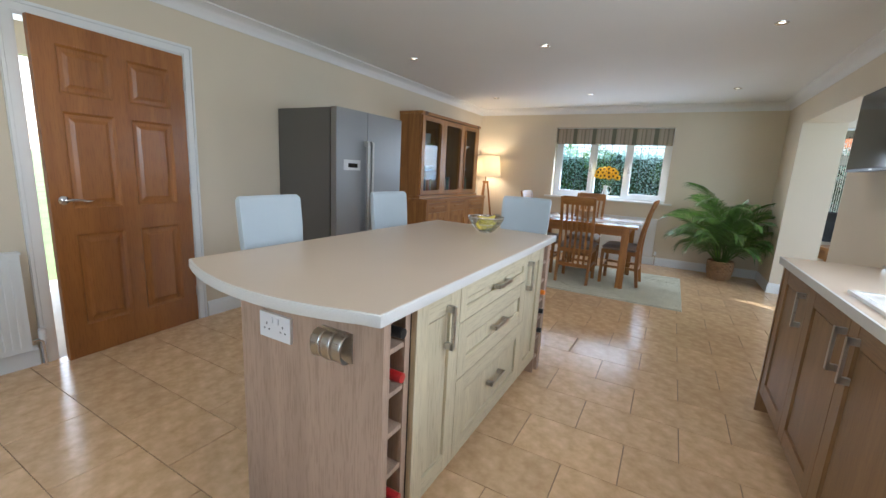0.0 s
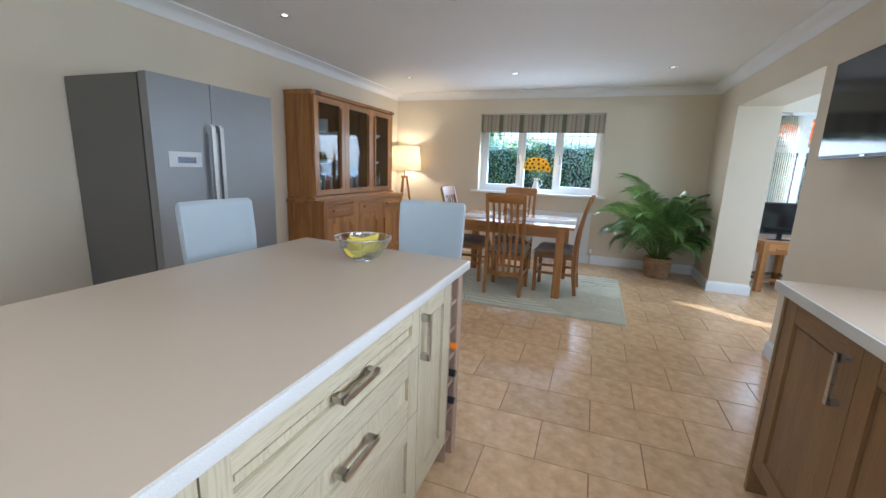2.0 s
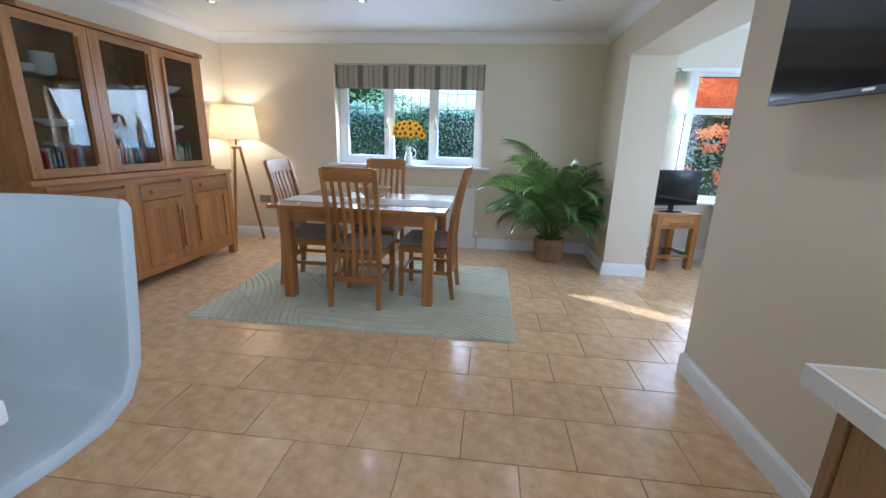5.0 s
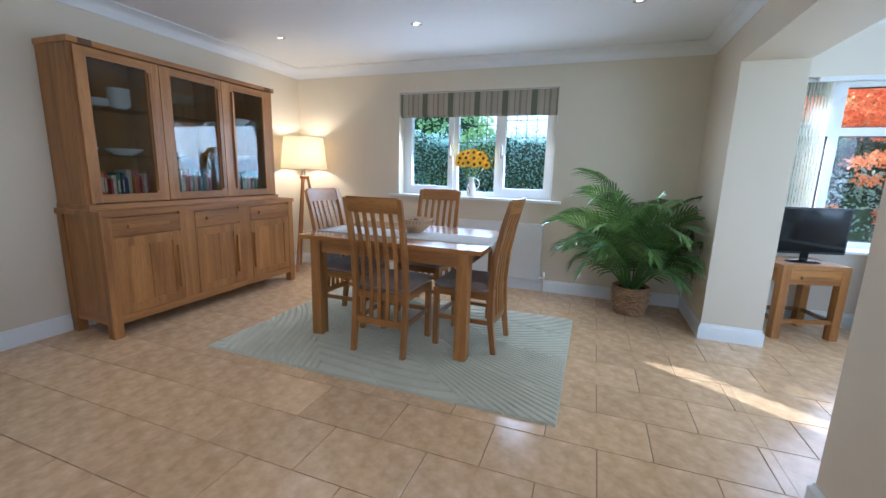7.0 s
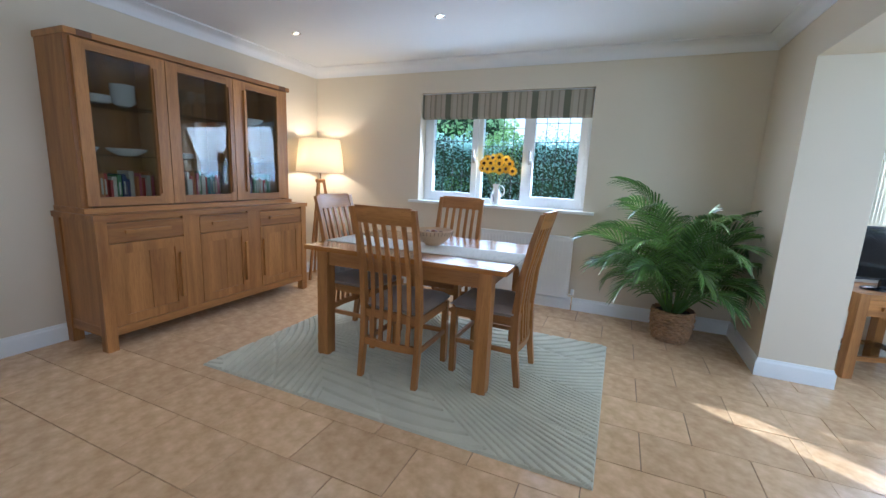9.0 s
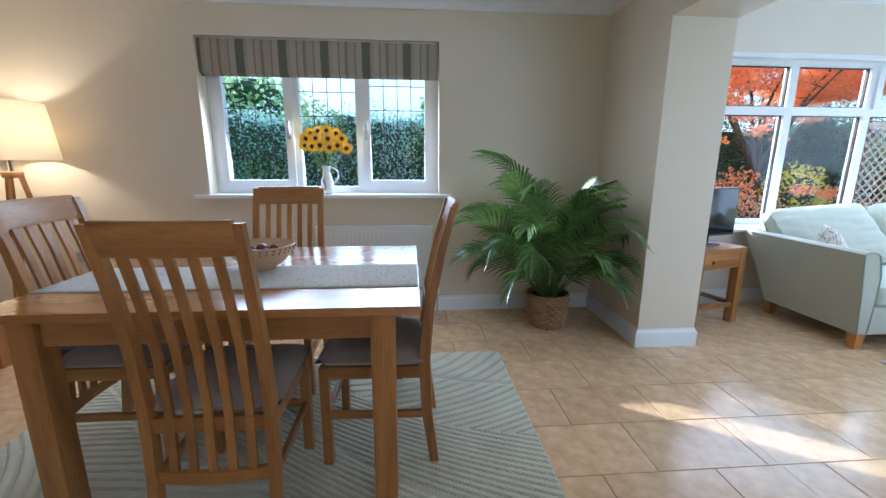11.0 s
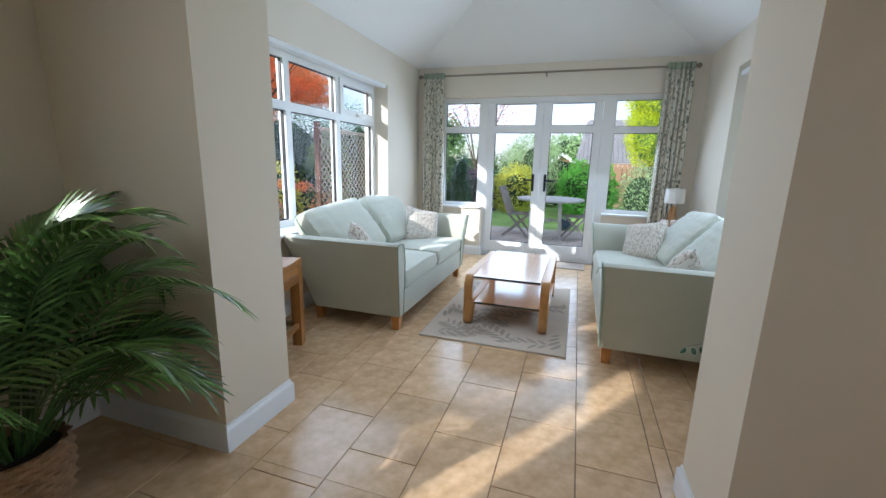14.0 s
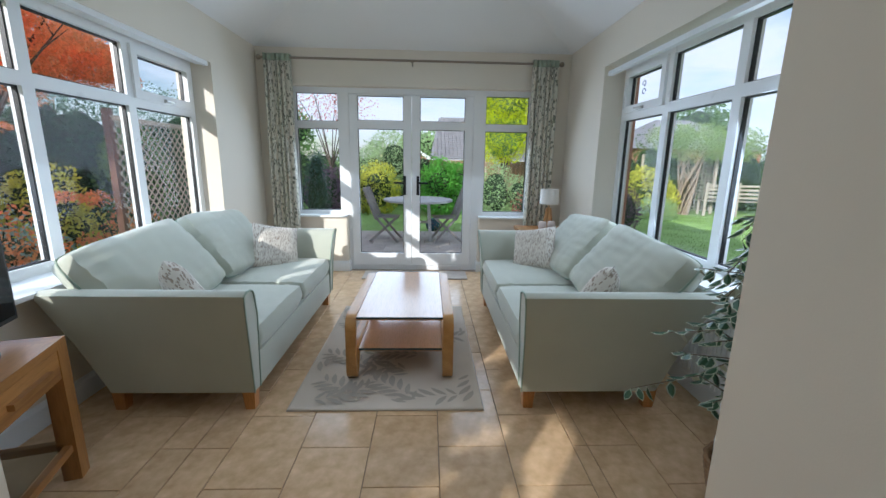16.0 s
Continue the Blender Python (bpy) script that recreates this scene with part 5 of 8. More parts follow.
for k, (x, z, y) in enumerate(((-0.15, 0.37, -0.01), (-0.09, 0.36, -0.05), (-0.03, 0.37, -0.06), (0.04, 0.355, -0.06), (0.10, 0.37, -0.04), (0.16, 0.35, 0.0), (-0.11, 0.46, 0.0), (-0.045, 0.475, -0.03), (0.02, 0.48, -0.03), (0.085, 0.46, 0.0), (0.03, 0.42, -0.05), (-0.06, 0.42, -0.05), (-0.14, 0.42, -0.02), (0.13, 0.42, -0.02))):
    f = thing("sunflower", pose(-0.965 + x, 7.14 + y, 0.9665 + z, 90 + rnd.uniform(-25, 12), rnd.uniform(-20, 20), rnd.uniform(-25, 25)), "yellow sunflower with a dark centre in the white jug", "flower", "sunflowers in the jug")
    bm = bmesh.new()
    for layer, (n, r1) in enumerate(((14, 0.052), (12, 0.044))):
        for i in range(n):
            a = 2 * math.pi * (i + layer * 0.5) / n
            d, q = Vector((math.cos(a), math.sin(a), 0)), Vector((-math.sin(a), math.cos(a), 0))
            up = Vector((0, 0, 1))
            v = [d * 0.014, d * 0.032 + q * 0.010 + up * 0.003, d * r1 + up * rnd.uniform(-0.006, 0.006), d * 0.032 - q * 0.010 + up * 0.003]
            bm.faces.new([bm.verts.new(p + up * layer * 0.003) for p in v])
    part("petals", bm, PETAL, f)
    bm = bmesh.new()
    lathe(bm, [(0.016, 0.0), (0.0165, 0.005), (0.009, 0.009), (0.001, 0.009)], 14)
    part("centre", bm, SEEDS, f, "dark seed head", smooth=True)
    bm = bmesh.new()
    inv = f.matrix_world.inverted()
    a0 = Vector((-0.965 + x * 0.08, 7.14 + y * 0.1, 0.9665 + 0.10))
    a1 = Vector((-0.965 + x, 7.14 + y, 0.9665 + z))
    tube(bm, [inv @ a0, inv @ (a0.lerp(a1, 0.5) + Vector((0, 0, 0.03))), inv @ a1], 0.003, 5)
    part("stem", bm, STEM, f)

# floor lamp
fl = thing("floor_lamp", pose(-2.945, 6.80, 0), "oak tripod floor lamp with a cream drum shade, lit", "lamp")
for k, (fx, fy) in enumerate(((0.17, 0.13), (-0.19, 0.10), (0.02, -0.22))):
    bm = bmesh.new()
    bar(bm, (fx, fy, 0.0), (fx * 0.16, fy * 0.16, 1.13), 0.030, 0.018, turn=math.atan2(fy, fx))
    part("leg", bm, OAK_Z, fl, bevel=0.003)
bm = bmesh.new()
lathe(bm, [(0.05, 1.10), (0.055, 1.11), (0.055, 1.135), (0.05, 1.14)], 24)
part("collar", bm, OAK_Z, fl, smooth=True)
bm = bmesh.new()
lathe(bm, [(0.014, 1.14), (0.014, 1.20), (0.018, 1.21), (0.018, 1.26)], 16)
part("lamp_holder", bm, CHROME, fl, smooth=True)
SHADE = bpy.data.materials.new("linen_shade")
SHADE.use_nodes = True
_n, _l = SHADE.node_tree.nodes, SHADE.node_tree.links
_b = _n["Principled BSDF"]
_b.inputs["Base Color"].default_value = (0.80, 0.73, 0.60, 1)
_b.inputs["Roughness"].default_value = 0.9
_t, _m, _w, _bp = (_n.new("ShaderNode" + k) for k in ("BsdfTranslucent", "MixShader", "TexNoise", "Bump"))
_t.inputs[0].default_value = (0.90, 0.82, 0.66, 1)
_m.inputs[0].default_value = 0.45
_w.inputs["Scale"].default_value = 180
_bp.inputs["Strength"].default_value = 0.15
_l.new(_w.outputs["Fac"], _bp.inputs["Height"])
_l.new(_bp.outputs[0], _b.inputs["Normal"])
_l.new(_b.outputs[0], _m.inputs[1])
_l.new(_t.outputs[0], _m.inputs[2])
_l.new(_m.outputs[0], _n["Material Output"].inputs["Surface"])
bm = bmesh.new()
lathe(bm, [(0.262, 1.215), (0.264, 1.215), (0.222, 1.58), (0.220, 1.58), (0.262, 1.215)], 40, caps=False)
part("shade", bm, SHADE, fl, "cream linen drum shade", smooth=True)
bm = bmesh.new()
for k in range(3):
    a = 2 * math.pi * k / 3
    tube(bm, [(0.014 * math.cos(a), 0.014 * math.sin(a), 1.25), (0.258 * math.cos(a), 0.258 * math.sin(a), 1.235)], 0.002, 5)
part("shade_carrier", bm, CHROME, fl)
bulb = new("floor_lamp_light", bpy.data.lights.new("floor_lamp_light", "POINT"))
bulb.data.energy, bulb.data.color, bulb.data.shadow_soft_size = 6.5, (1.0, 0.82, 0.58), 0.04
bulb.location = (-2.945, 6.80, 1.40)

# ---- dresser ----
END_GRAIN = wood("end_grain_oak", (0.16, 0.07, 0.025), (0.09, 0.04, 0.015), "z")
hx, hy0, hy1 = WX + 0.012, 4.475, 6.325
HF = -2.74
dr = thing("oak_dresser", pose(0, 0, 0), "golden oak dresser base with three drawers and three doors", "dresser")
for y in (hy0, hy1 - 0.065):
    for x in (hx, HF - 0.065):
        boxes("leg", [(x, x + 0.065, y, y + 0.065, 0, 0.868)], OAK_Z, dr, bevel=0.004)
boxes("top", [(hx, HF + 0.012, hy0 - 0.01, hy1 + 0.01, 0.868, 0.905)], OAK_Y, dr, bevel=0.004)
for y in (hy0 + 0.012, hy1 - 0.032):
    boxes("side_panel", [(hx + 0.06, HF - 0.06, y, y + 0.02, 0.12, 0.868)], OAK_Z, dr)
    boxes("side_rail", [(hx + 0.06, HF - 0.06, y - 0.004, y + 0.024, 0.10, 0.165)], OAK_X, dr)
boxes("lower_rail", [(HF - 0.03, HF - 0.004, hy0 + 0.065, hy1 - 0.065, 0.10, 0.155)], OAK_Y, dr, bevel=0.003)
boxes("carcass", [(hx + 0.01, HF - 0.03, hy0 + 0.035, hy1 - 0.035, 0.12, 0.868)], OAK_Y, dr)
for y0, y1 in ((5.035, 5.165), (5.615, 5.745)):
    boxes("post", [(HF - 0.03, HF - 0.006, y0, y1, 0.155, 0.868)], OAK_Z, dr)
def grip(parent, x, y0, y1, z0, z1):
    bm = bmesh.new()
    box(bm, x, x + 0.022, y0, y1, z0, z1)
    return part("handle", bm, OAK_Y if y1 - y0 > z1 - z0 else OAK_Z, parent, bevel=0.005)


for y0, y1 in ((4.54, 5.035), (5.165, 5.615), (5.745, 6.26)):
    d = new("drawer")
    d.parent = dr
    boxes("front", [(HF - 0.026, HF - 0.004, y0 + 0.003, y1 - 0.003, 0.722, 0.850)], OAK_Y, d, bevel=0.003)
    grip(d, HF - 0.006, y0 + 0.10, y1 - 0.10, 0.778, 0.802)
    d = new("door")
    d.parent = dr
    boxes("frame", [(HF - 0.026, HF - 0.004, y0 + 0.003, y0 + 0.073, 0.160, 0.715), (HF - 0.026, HF - 0.004, y1 - 0.073, y1 - 0.003, 0.160, 0.715), (HF - 0.026, HF - 0.005, y0 + 0.073, y1 - 0.073, 0.160, 0.225), (HF - 0.026, HF - 0.005, y0 + 0.073, y1 - 0.073, 0.645, 0.715)], OAK_Z, d)
    m = (y0 + y1) / 2
    for q0, q1 in ((y0 + 0.073, m - 0.002), (m + 0.002, y1 - 0.073)):
        boxes("panel", [(HF - 0.026, HF - 0.013, q0, q1, 0.225, 0.645)], OAK_Z, d, bevel=0.002)
    grip(d, HF - 0.006, y0 + 0.023 if y0 > 5.7 else y1 - 0.045, y0 + 0.045 if y0 > 5.7 else y1 - 0.023, 0.26, 0.60)

ux0, ux1, uy0, uy1 = hx, -2.865, 4.49, 6.245
dh = thing("dresser_hutch", pose(0, 0, 0.9055), "golden oak glazed hutch with three glass doors on the dresser base", "dresser")
T = 2.008 - 0.9055
boxes("side", [(ux0, ux1 - 0.022, uy0, uy0 + 0.055, 0.035, T - 0.035)], OAK_Z, dh, bevel=0.003)
boxes("side", [(ux0, ux1 - 0.022, uy1 - 0.055, uy1, 0.035, T - 0.035)], OAK_Z, dh, bevel=0.003)
boxes("plinth", [(ux0, ux1 + 0.01, uy0 - 0.006, uy1 + 0.006, 0, 0.035)], OAK_Y, dh, bevel=0.003)
boxes("top", [(ux0, ux1 + 0.008, uy0 - 0.008, uy1 + 0.008, T - 0.035, T)], OAK_Y, dh, bevel=0.004)
boxes("back", [(ux0, ux0 + 0.012, uy0 + 0.055, uy1 - 0.055, 0.035, T - 0.035)], OAK_Z, dh)
for y in (5.063, 5.62):
    boxes("divider", [(ux0 + 0.012, ux1 - 0.03, y - 0.009, y + 0.009, 0.035, T - 0.035)], OAK_Z, dh)
CAB_GLASS = glass_material("cabinet_glass", (0.80, 0.82, 0.80), 0.05)
SHELF_Z = (0.37, 0.70)
bays = ((uy0 + 0.055, 5.054), (5.072, 5.611), (5.629, uy1 - 0.055))
for y0, y1 in bays:
    for z in SHELF_Z:
        boxes("glass_shelf", [(ux0 + 0.014, ux1 - 0.05, y0 + 0.002, y1 - 0.002, z, z + 0.006)], CAB_GLASS, dh, "glass shelf")
for (a0, a1), (g0, g1) in zip(((4.515, 5.060), (5.066, 5.617), (5.623, 6.222)), ((4.585, 4.965), (5.150, 5.560), (5.745, 6.10))):
    d = new("door")
    d.parent = dh
    zb, zt = 0.045, T - 0.045
    gz0, gz1 = 1.008 - 0.9055, 1.905 - 0.9055
    for q in ((a0, g0), (g1, a1)):
        boxes("stile", [(ux1 - 0.022, ux1, *q, zb, zt)], OAK_Z, d, bevel=0.002)
    for q in ((zb, gz0), (gz1, zt)):
        boxes("rail", [(ux1 - 0.022, ux1 - 0.001, g0, g1, *q)], OAK_Y, d, bevel=0.002)
    ob = boxes("pane", [(ux1 - 0.014, ux1 - 0.010, g0, g1, gz0, gz1)], CAB_GLASS, d, "clear glass door pane")
    ob.visible_shadow = False
    grip(d, ux1 - 0.004, (g0 - 0.028) if a0 > 5.6 else (g1 + 0.006), (g0 - 0.006) if a0 > 5.6 else (g1 + 0.028), 0.12, 0.98)
for y in (uy0 + 0.055, uy1 - 0.12):
    boxes("cornice_end", [(ux1 - 0.03, ux1 + 0.0085, y, y + 0.08, T - 0.0345, T + 0.001)], END_GRAIN, dh, "darker end-grain joint")

WHITE_CHINA = material("white_china", (0.78, 0.78, 0.75), 0.2, vary=0.02)
def plate_stack(x, y, z, n, r, label, deep=0.012):
    for k in range(n):
        p = thing("plate", pose(x, y, z + k * deep), label, "plate", "china in the hutch")
        bm = bmesh.new()
        lathe(bm, [(r * 0.55, 0.0), (r * 0.6, 0.002), (r, 0.016), (r, 0.019), (r * 0.58, 0.006), (0.001, 0.005)], 24)
        part("plate_body", bm, WHITE_CHINA, p, smooth=True)


def bowl(x, y, z, r, h, label):
    p = thing("bowl", pose(x, y, z), label, "bowl", "china in the hutch")
    bm = bmesh.new()
    lathe(bm, [(r * 0.4, 0.0), (r * 0.45, 0.004), (r * 0.85, h * 0.6), (r, h), (r - 0.004, h), (r * 0.8, h * 0.62), (0.001, 0.01)], 24)
    part("bowl_body", bm, WHITE_CHINA, p, smooth=True)


zb = 0.9055
s1, s2 = zb + SHELF_Z[0] + 0.0065, zb + SHELF_Z[1] + 0.0065
plate_stack(-3.03, 4.68, s2, 4, 0.10, "white china plate in a stack on the glass shelf")
for k in range(6):
    bowl(-3.04, 4.87, s2 + 0.021 * k, 0.075, 0.045, "white china bowl in a stack on the glass shelf")
bowl(-3.02, 4.62, s1, 0.06, 0.05, "small white china bowl on the glass shelf")
bowl(-3.03, 4.86, s1, 0.125, 0.05, "wide shallow white china bowl on the glass shelf")
bowl(-3.03, 5.90, s2, 0.14, 0.06, "wide shallow white china bowl on the upper shelf")
bowl(-3.03, 5.92, s1, 0.12, 0.05, "shallow white china bowl on the lower shelf")
plate_stack(-3.03, 5.25, s1, 3, 0.09, "white china plate on the middle shelf")
CLEAR = glass_material("drinking_glass", (0.93, 0.95, 0.95), 0.10)
for y in (5.18, 5.27, 5.36, 5.45):
    g = thing("wine_glass", pose(-3.02, y, s2), "clear stemmed wine glass on the upper shelf", "glass", "glasses in the hutch")
    bm = bmesh.new()
    lathe(bm, [(0.032, 0.0), (0.030, 0.003), (0.004, 0.008), (0.004, 0.09), (0.030, 0.12), (0.036, 0.16), (0.031, 0.20)], 18, caps=False)
    part("glass_body", bm, CLEAR, g, smooth=True)
rnd = random.Random(11)
BOOKS = [material("book_cloth_%s" % n, c, 0.6, vary=0.1) for n, c in (("red", (0.40, 0.03, 0.03)), ("navy", (0.03, 0.05, 0.14)), ("teal", (0.06, 0.22, 0.22)), ("cream", (0.55, 0.50, 0.40)), ("pink", (0.50, 0.12, 0.16)), ("grey", (0.22, 0.23, 0.25)), ("orange", (0.50, 0.18, 0.05)), ("green", (0.08, 0.20, 0.08)))]
names = ("red", "navy", "teal", "cream", "pink", "grey", "orange", "green")
PAGES = material("book_pages", (0.62, 0.58, 0.48), 0.9)
for (y0, y1) in ((4.56, 5.00), (5.10, 5.56), (5.72, 6.10)):
    y = y0
    while y < y1:
        w, h, dpt = rnd.uniform(0.014, 0.034), rnd.uniform(0.17, 0.25), rnd.uniform(0.13, 0.17)
        k = rnd.randrange(8)
        b = thing("book", pose(-3.14, y, zb + 0.0356), "%s clothbound book standing in the hutch" % names[k], "book", "books in the hutch")
        boxes("cover", [(0, dpt, 0, w, 0, 0.0025), (0, dpt, 0, 0.002, 0.0025, h), (0, dpt, w - 0.002, w, 0.0025, h), (dpt - 0.002, dpt, 0.002, w - 0.002, 0.0025, h)], BOOKS[k], b)
        boxes("pages", [(0.003, dpt - 0.002, 0.002, w - 0.002, 0.003, h - 0.004)], PAGES, b)
        if w > 0.018:
            boxes("spine_bar", [(dpt, dpt + 0.0006, w * 0.3, w * 0.7, h * 0.35, h * rnd.uniform(0.6, 0.85))], PAGES, b, "pale bar of spine lettering")
        y += w + 0.001

# ---- sunroom ----
MINT = material("pale_mint_fabric", (0.47, 0.48, 0.39), 0.85, vary=0.05, scale=4, bump=0.35, bump_scale=380, sheen=0.35)
MINT_PIPE = material("mint_piping", (0.30, 0.37, 0.29), 0.8)
PRINT = leafy_cloth("leaf_print_cushion", (0.66, 0.61, 0.53), (0.33, 0.26, 0.20), 150, 0.28)
ORANGE_OAK = wood("orange_oak_upright", (0.55, 0.24, 0.06), (0.42, 0.17, 0.04), "z")


def sofa(m, label):
    """1.9 m long; the seat faces -y."""
    s = thing("sofa", m, label, "sofa", "two sofas facing each other")
    bm = bmesh.new()
    box(bm, -0.80, 0.80, -0.375, 0.33, 0.115, 0.30)
    part("base", bm, MINT, s, bevel=0.012)
    for k in (-1, 1):
        # flared arm, drawn as a curved slab in the xz plane with a sloping back end
        bm = bmesh.new()
        inner = [(0.775, 0.115), (0.772, 0.35), (0.79, 0.52), (0.83, 0.625)]
        outer = [(0.95, 0.665), (0.935, 0.60), (0.885, 0.40), (0.845, 0.115)]
        top = [(0.85, 0.660), (0.88, 0.677), (0.92, 0.680)]
        prof = inner + top + outer
        def y_front(z):
            return -0.375 - 0.035 * max(0, (z - 0.115) / 0.56) ** 2
        def y_back(z):
            return 0.34 + 0.20 * max(0, (z - 0.115) / 0.56)
        rings = []
        for u, inset in ((0, 0.012), (0.012, 0.0), (0.5, 0), (0.988, 0.0), (1, 0.012)):
            ring = []
            for x, z in prof:
                cx, cz = 0.86, 0.4
                x2, z2 = x + (cx - x) * inset * 2, z + (cz - z) * inset
                ring.append((k * x2, y_front(z) + (y_back(z) - y_front(z)) * u, z2))
            rings.append(ring)
        ring_mesh(bm, rings)
        bmesh.ops.recalc_face_normals(bm, faces=bm.faces[:])
        part("arm", bm, MINT, s, smooth=True)
        bm = bmesh.new()
        tube(bm, [(k * x, y_front(z) - 0.002, z) for x, z in prof], 0.005, 6)
        part("piping", bm, MINT_PIPE, s, "darker piping")
        # seat cushion
        bm = bmesh.new()
        cushion(bm, 0.775, 0.62, 0.165, 30, 0.62, 0.0, 0.03, 0.007, 3.0 * k)
        bmesh.ops.translate(bm, verts=bm.verts[:], vec=(k * 0.389, -0.085, 0.292))
        part("seat_cushion", bm, MINT, s, smooth=True)
        # back cushion
        bm = bmesh.new()
        cushion(bm, 0.88, 0.55, 0.21, 32, 0.42, 0.05, 0.08, 0.012, 1.7 * k)
        bmesh.ops.rotate(bm, verts=bm.verts[:], matrix=Matrix.Rotation(radians(51), 3, "X"))
        bmesh.ops.rotate(bm, verts=bm.verts[:], matrix=Matrix.Rotation(radians(k * 4), 3, "Y"))
        bmesh.ops.translate(bm, verts=bm.verts[:], vec=(k * 0.445, 0.395, 0.575))
        part("back_cushion", bm, MINT, s, smooth=True)
        bm = bmesh.new()
        rot = Matrix.Rotation(radians(k * 4), 3, "Y") @ Matrix.Rotation(radians(51), 3, "X")
        for i in range(57):
            c = 8 * i / 56
            side, f = int(c) % 8 // 2, (c % 2) - 1
            a, b = ((1, f), (-f, 1), (-1, -f), (f, -1))[side]
            pinch = (1 - 0.025 * (1 - abs(a * b))) * (1 - 0.08 * abs(a * b) ** 4)
            if i == 0:
                pts = []
            pts.append(rot @ Vector((a * 0.44 * pinch, b * 0.275 * pinch, 0.105)) + Vector((k * 0.445, 0.395, 0.575)))
        tube(bm, pts, 0.006, 6)
        part("piping", bm, MINT_PIPE, s, "darker piping")
    bm = bmesh.new()
    prism(bm, [(0.20, 0.28), (0.33, 0.115), (0.36, 0.115), (0.49, 0.64), (0.47, 0.66), (0.42, 0.65)], -0.80, 0.80, "x")
    part("back", bm, MINT, s, bevel=0.012)
    for x in (-0.79, 0.79):
        for y in (-0.33, 0.33):
            bm = bmesh.new()
            bar(bm, (x, y, 0.0), (x, y, 0.118), 0.05, 0.05, 0.066, 0.066)
            part("foot", bm, ORANGE_OAK, s, "orange wooden block foot", bevel=0.003)
    return s


sofa(pose(3.45, 6.50, 0), "pale mint fabric two-seat sofa under the maple-side window")
sofa(pose(3.45, 4.37, 0, 0, 0, 180), "pale mint fabric two-seat sofa under the lawn-side window")


def scatter_cushion(m, size, label):
    c = thing("scatter_cushion", m, label, "cushion", "leaf-print cushions")
    bm = bmesh.new()
    cushion(bm, size, size, 0.15, 16, 0.12, 0.12)
    part("cover", bm, PRINT, c, smooth=True)


scatter_cushion(look((4.02, 6.50, 0.575), (3.0, 5.4, 1.25)) @ Matrix.Rotation(radians(14), 4, "Z") @ pose(0, 0, -0.075), 0.38, "square leaf-print cushion leaning in the far sofa corner")
scatter_cushion(look((2.80, 6.52, 0.552), (3.9, 5.5, 1.2)) @ Matrix.Rotation(radians(38), 4, "Z") @ pose(0, 0, -0.075), 0.36, "leaf-print cushion tipped behind the near sofa arm")
scatter_cushion(look((4.02, 4.35, 0.575), (3.0, 5.4, 1.25)) @ Matrix.Rotation(radians(-14), 4, "Z") @ pose(0, 0, -0.075), 0.38, "square leaf-print cushion leaning against the far arm")
scatter_cushion(look((2.80, 4.32, 0.545), (3.9, 5.4, 1.2)) @ Matrix.Rotation(radians(-38), 4, "Z") @ pose(0, 0, -0.075), 0.36, "leaf-print cushion peeping over the near arm")

# rug with leaves, table
RUG2 = material("beige_rug_wool", (0.64, 0.55, 0.45), 0.95, vary=0.06, scale=5, bump=0.6, bump_scale=260)
RUG2_LEAF = material("taupe_rug_wool", (0.42, 0.36, 0.29), 0.95, vary=0.08, scale=5, bump=0.6, bump_scale=260)
r2 = rug("sunroom_rug", pose(3.39, 5.457, 0.0015), 1.56, 1.035, RUG2, "beige rug with a taupe leaf pattern under the coffee table", 0.012)
rnd = random.Random(77)
bm = bmesh.new()
for k in range(24):
    x, y, a = -0.70 + 0.28 * (k % 6) + rnd.uniform(-0.08, 0.08), -0.42 + 0.28 * (k // 6) + rnd.uniform(-0.08, 0.08), rnd.uniform(0, 6.28)
    for i in range(6):
        x, y, a = x + 0.058 * math.cos(a), y + 0.058 * math.sin(a), a + 0.10
        for s in (-1, 1):
            b = a + s * 0.65
            L = 0.10 * math.sin(math.pi * (0.2 + 0.12 * i)) + 0.04
            pts = [(x + L * f * math.cos(b + s * 0.15 * f) + g * L * 0.13 * math.sin(b), y + L * f * math.sin(b + s * 0.15 * f) - g * L * 0.13 * math.cos(b)) for f, g in ((0.05, 0), (0.3, 0.8), (0.55, 1), (0.8, 0.7), (1.0, 0), (0.8, -0.7), (0.55, -1), (0.3, -0.8))]
            if all(abs(px) < 0.765 and abs(py) < 0.503 for px, py in pts):
                z = 0.0122 + 0.00002 * (k * 18 + i * 2 + (s > 0))
                bm.faces.new([bm.verts.new((px, py, z)) for px, py in pts])
bmesh.ops.recalc_face_normals(bm, faces=bm.faces[:])
for f in bm.faces:
    if f.normal.z < 0:
        f.normal_flip()
part("leaf_pattern", bm, RUG2_LEAF, r2, "taupe woven leaf sprays", kind="stuff")
BENT_X, BENT_Z = wood("bent_oak_lengthwise", (0.58, 0.31, 0.10), (0.46, 0.22, 0.06), "x", 0.35, 0.25), wood("bent_oak_upright", (0.58, 0.31, 0.10), (0.46, 0.22, 0.06), "z", 0.35, 0.25)
TABLE_TOP = wood("pale_veneer_top", (0.60, 0.33, 0.16), (0.54, 0.28, 0.125), "x", 0.12, 0.8)
ct = thing("coffee_table", pose(3.41, 5.405, 0.0135), "bentwood oak coffee table with a glossy top and lower shelf", "coffee table")
LX, CH, R, T2 = 0.51, 0.392, 0.055, 0.015


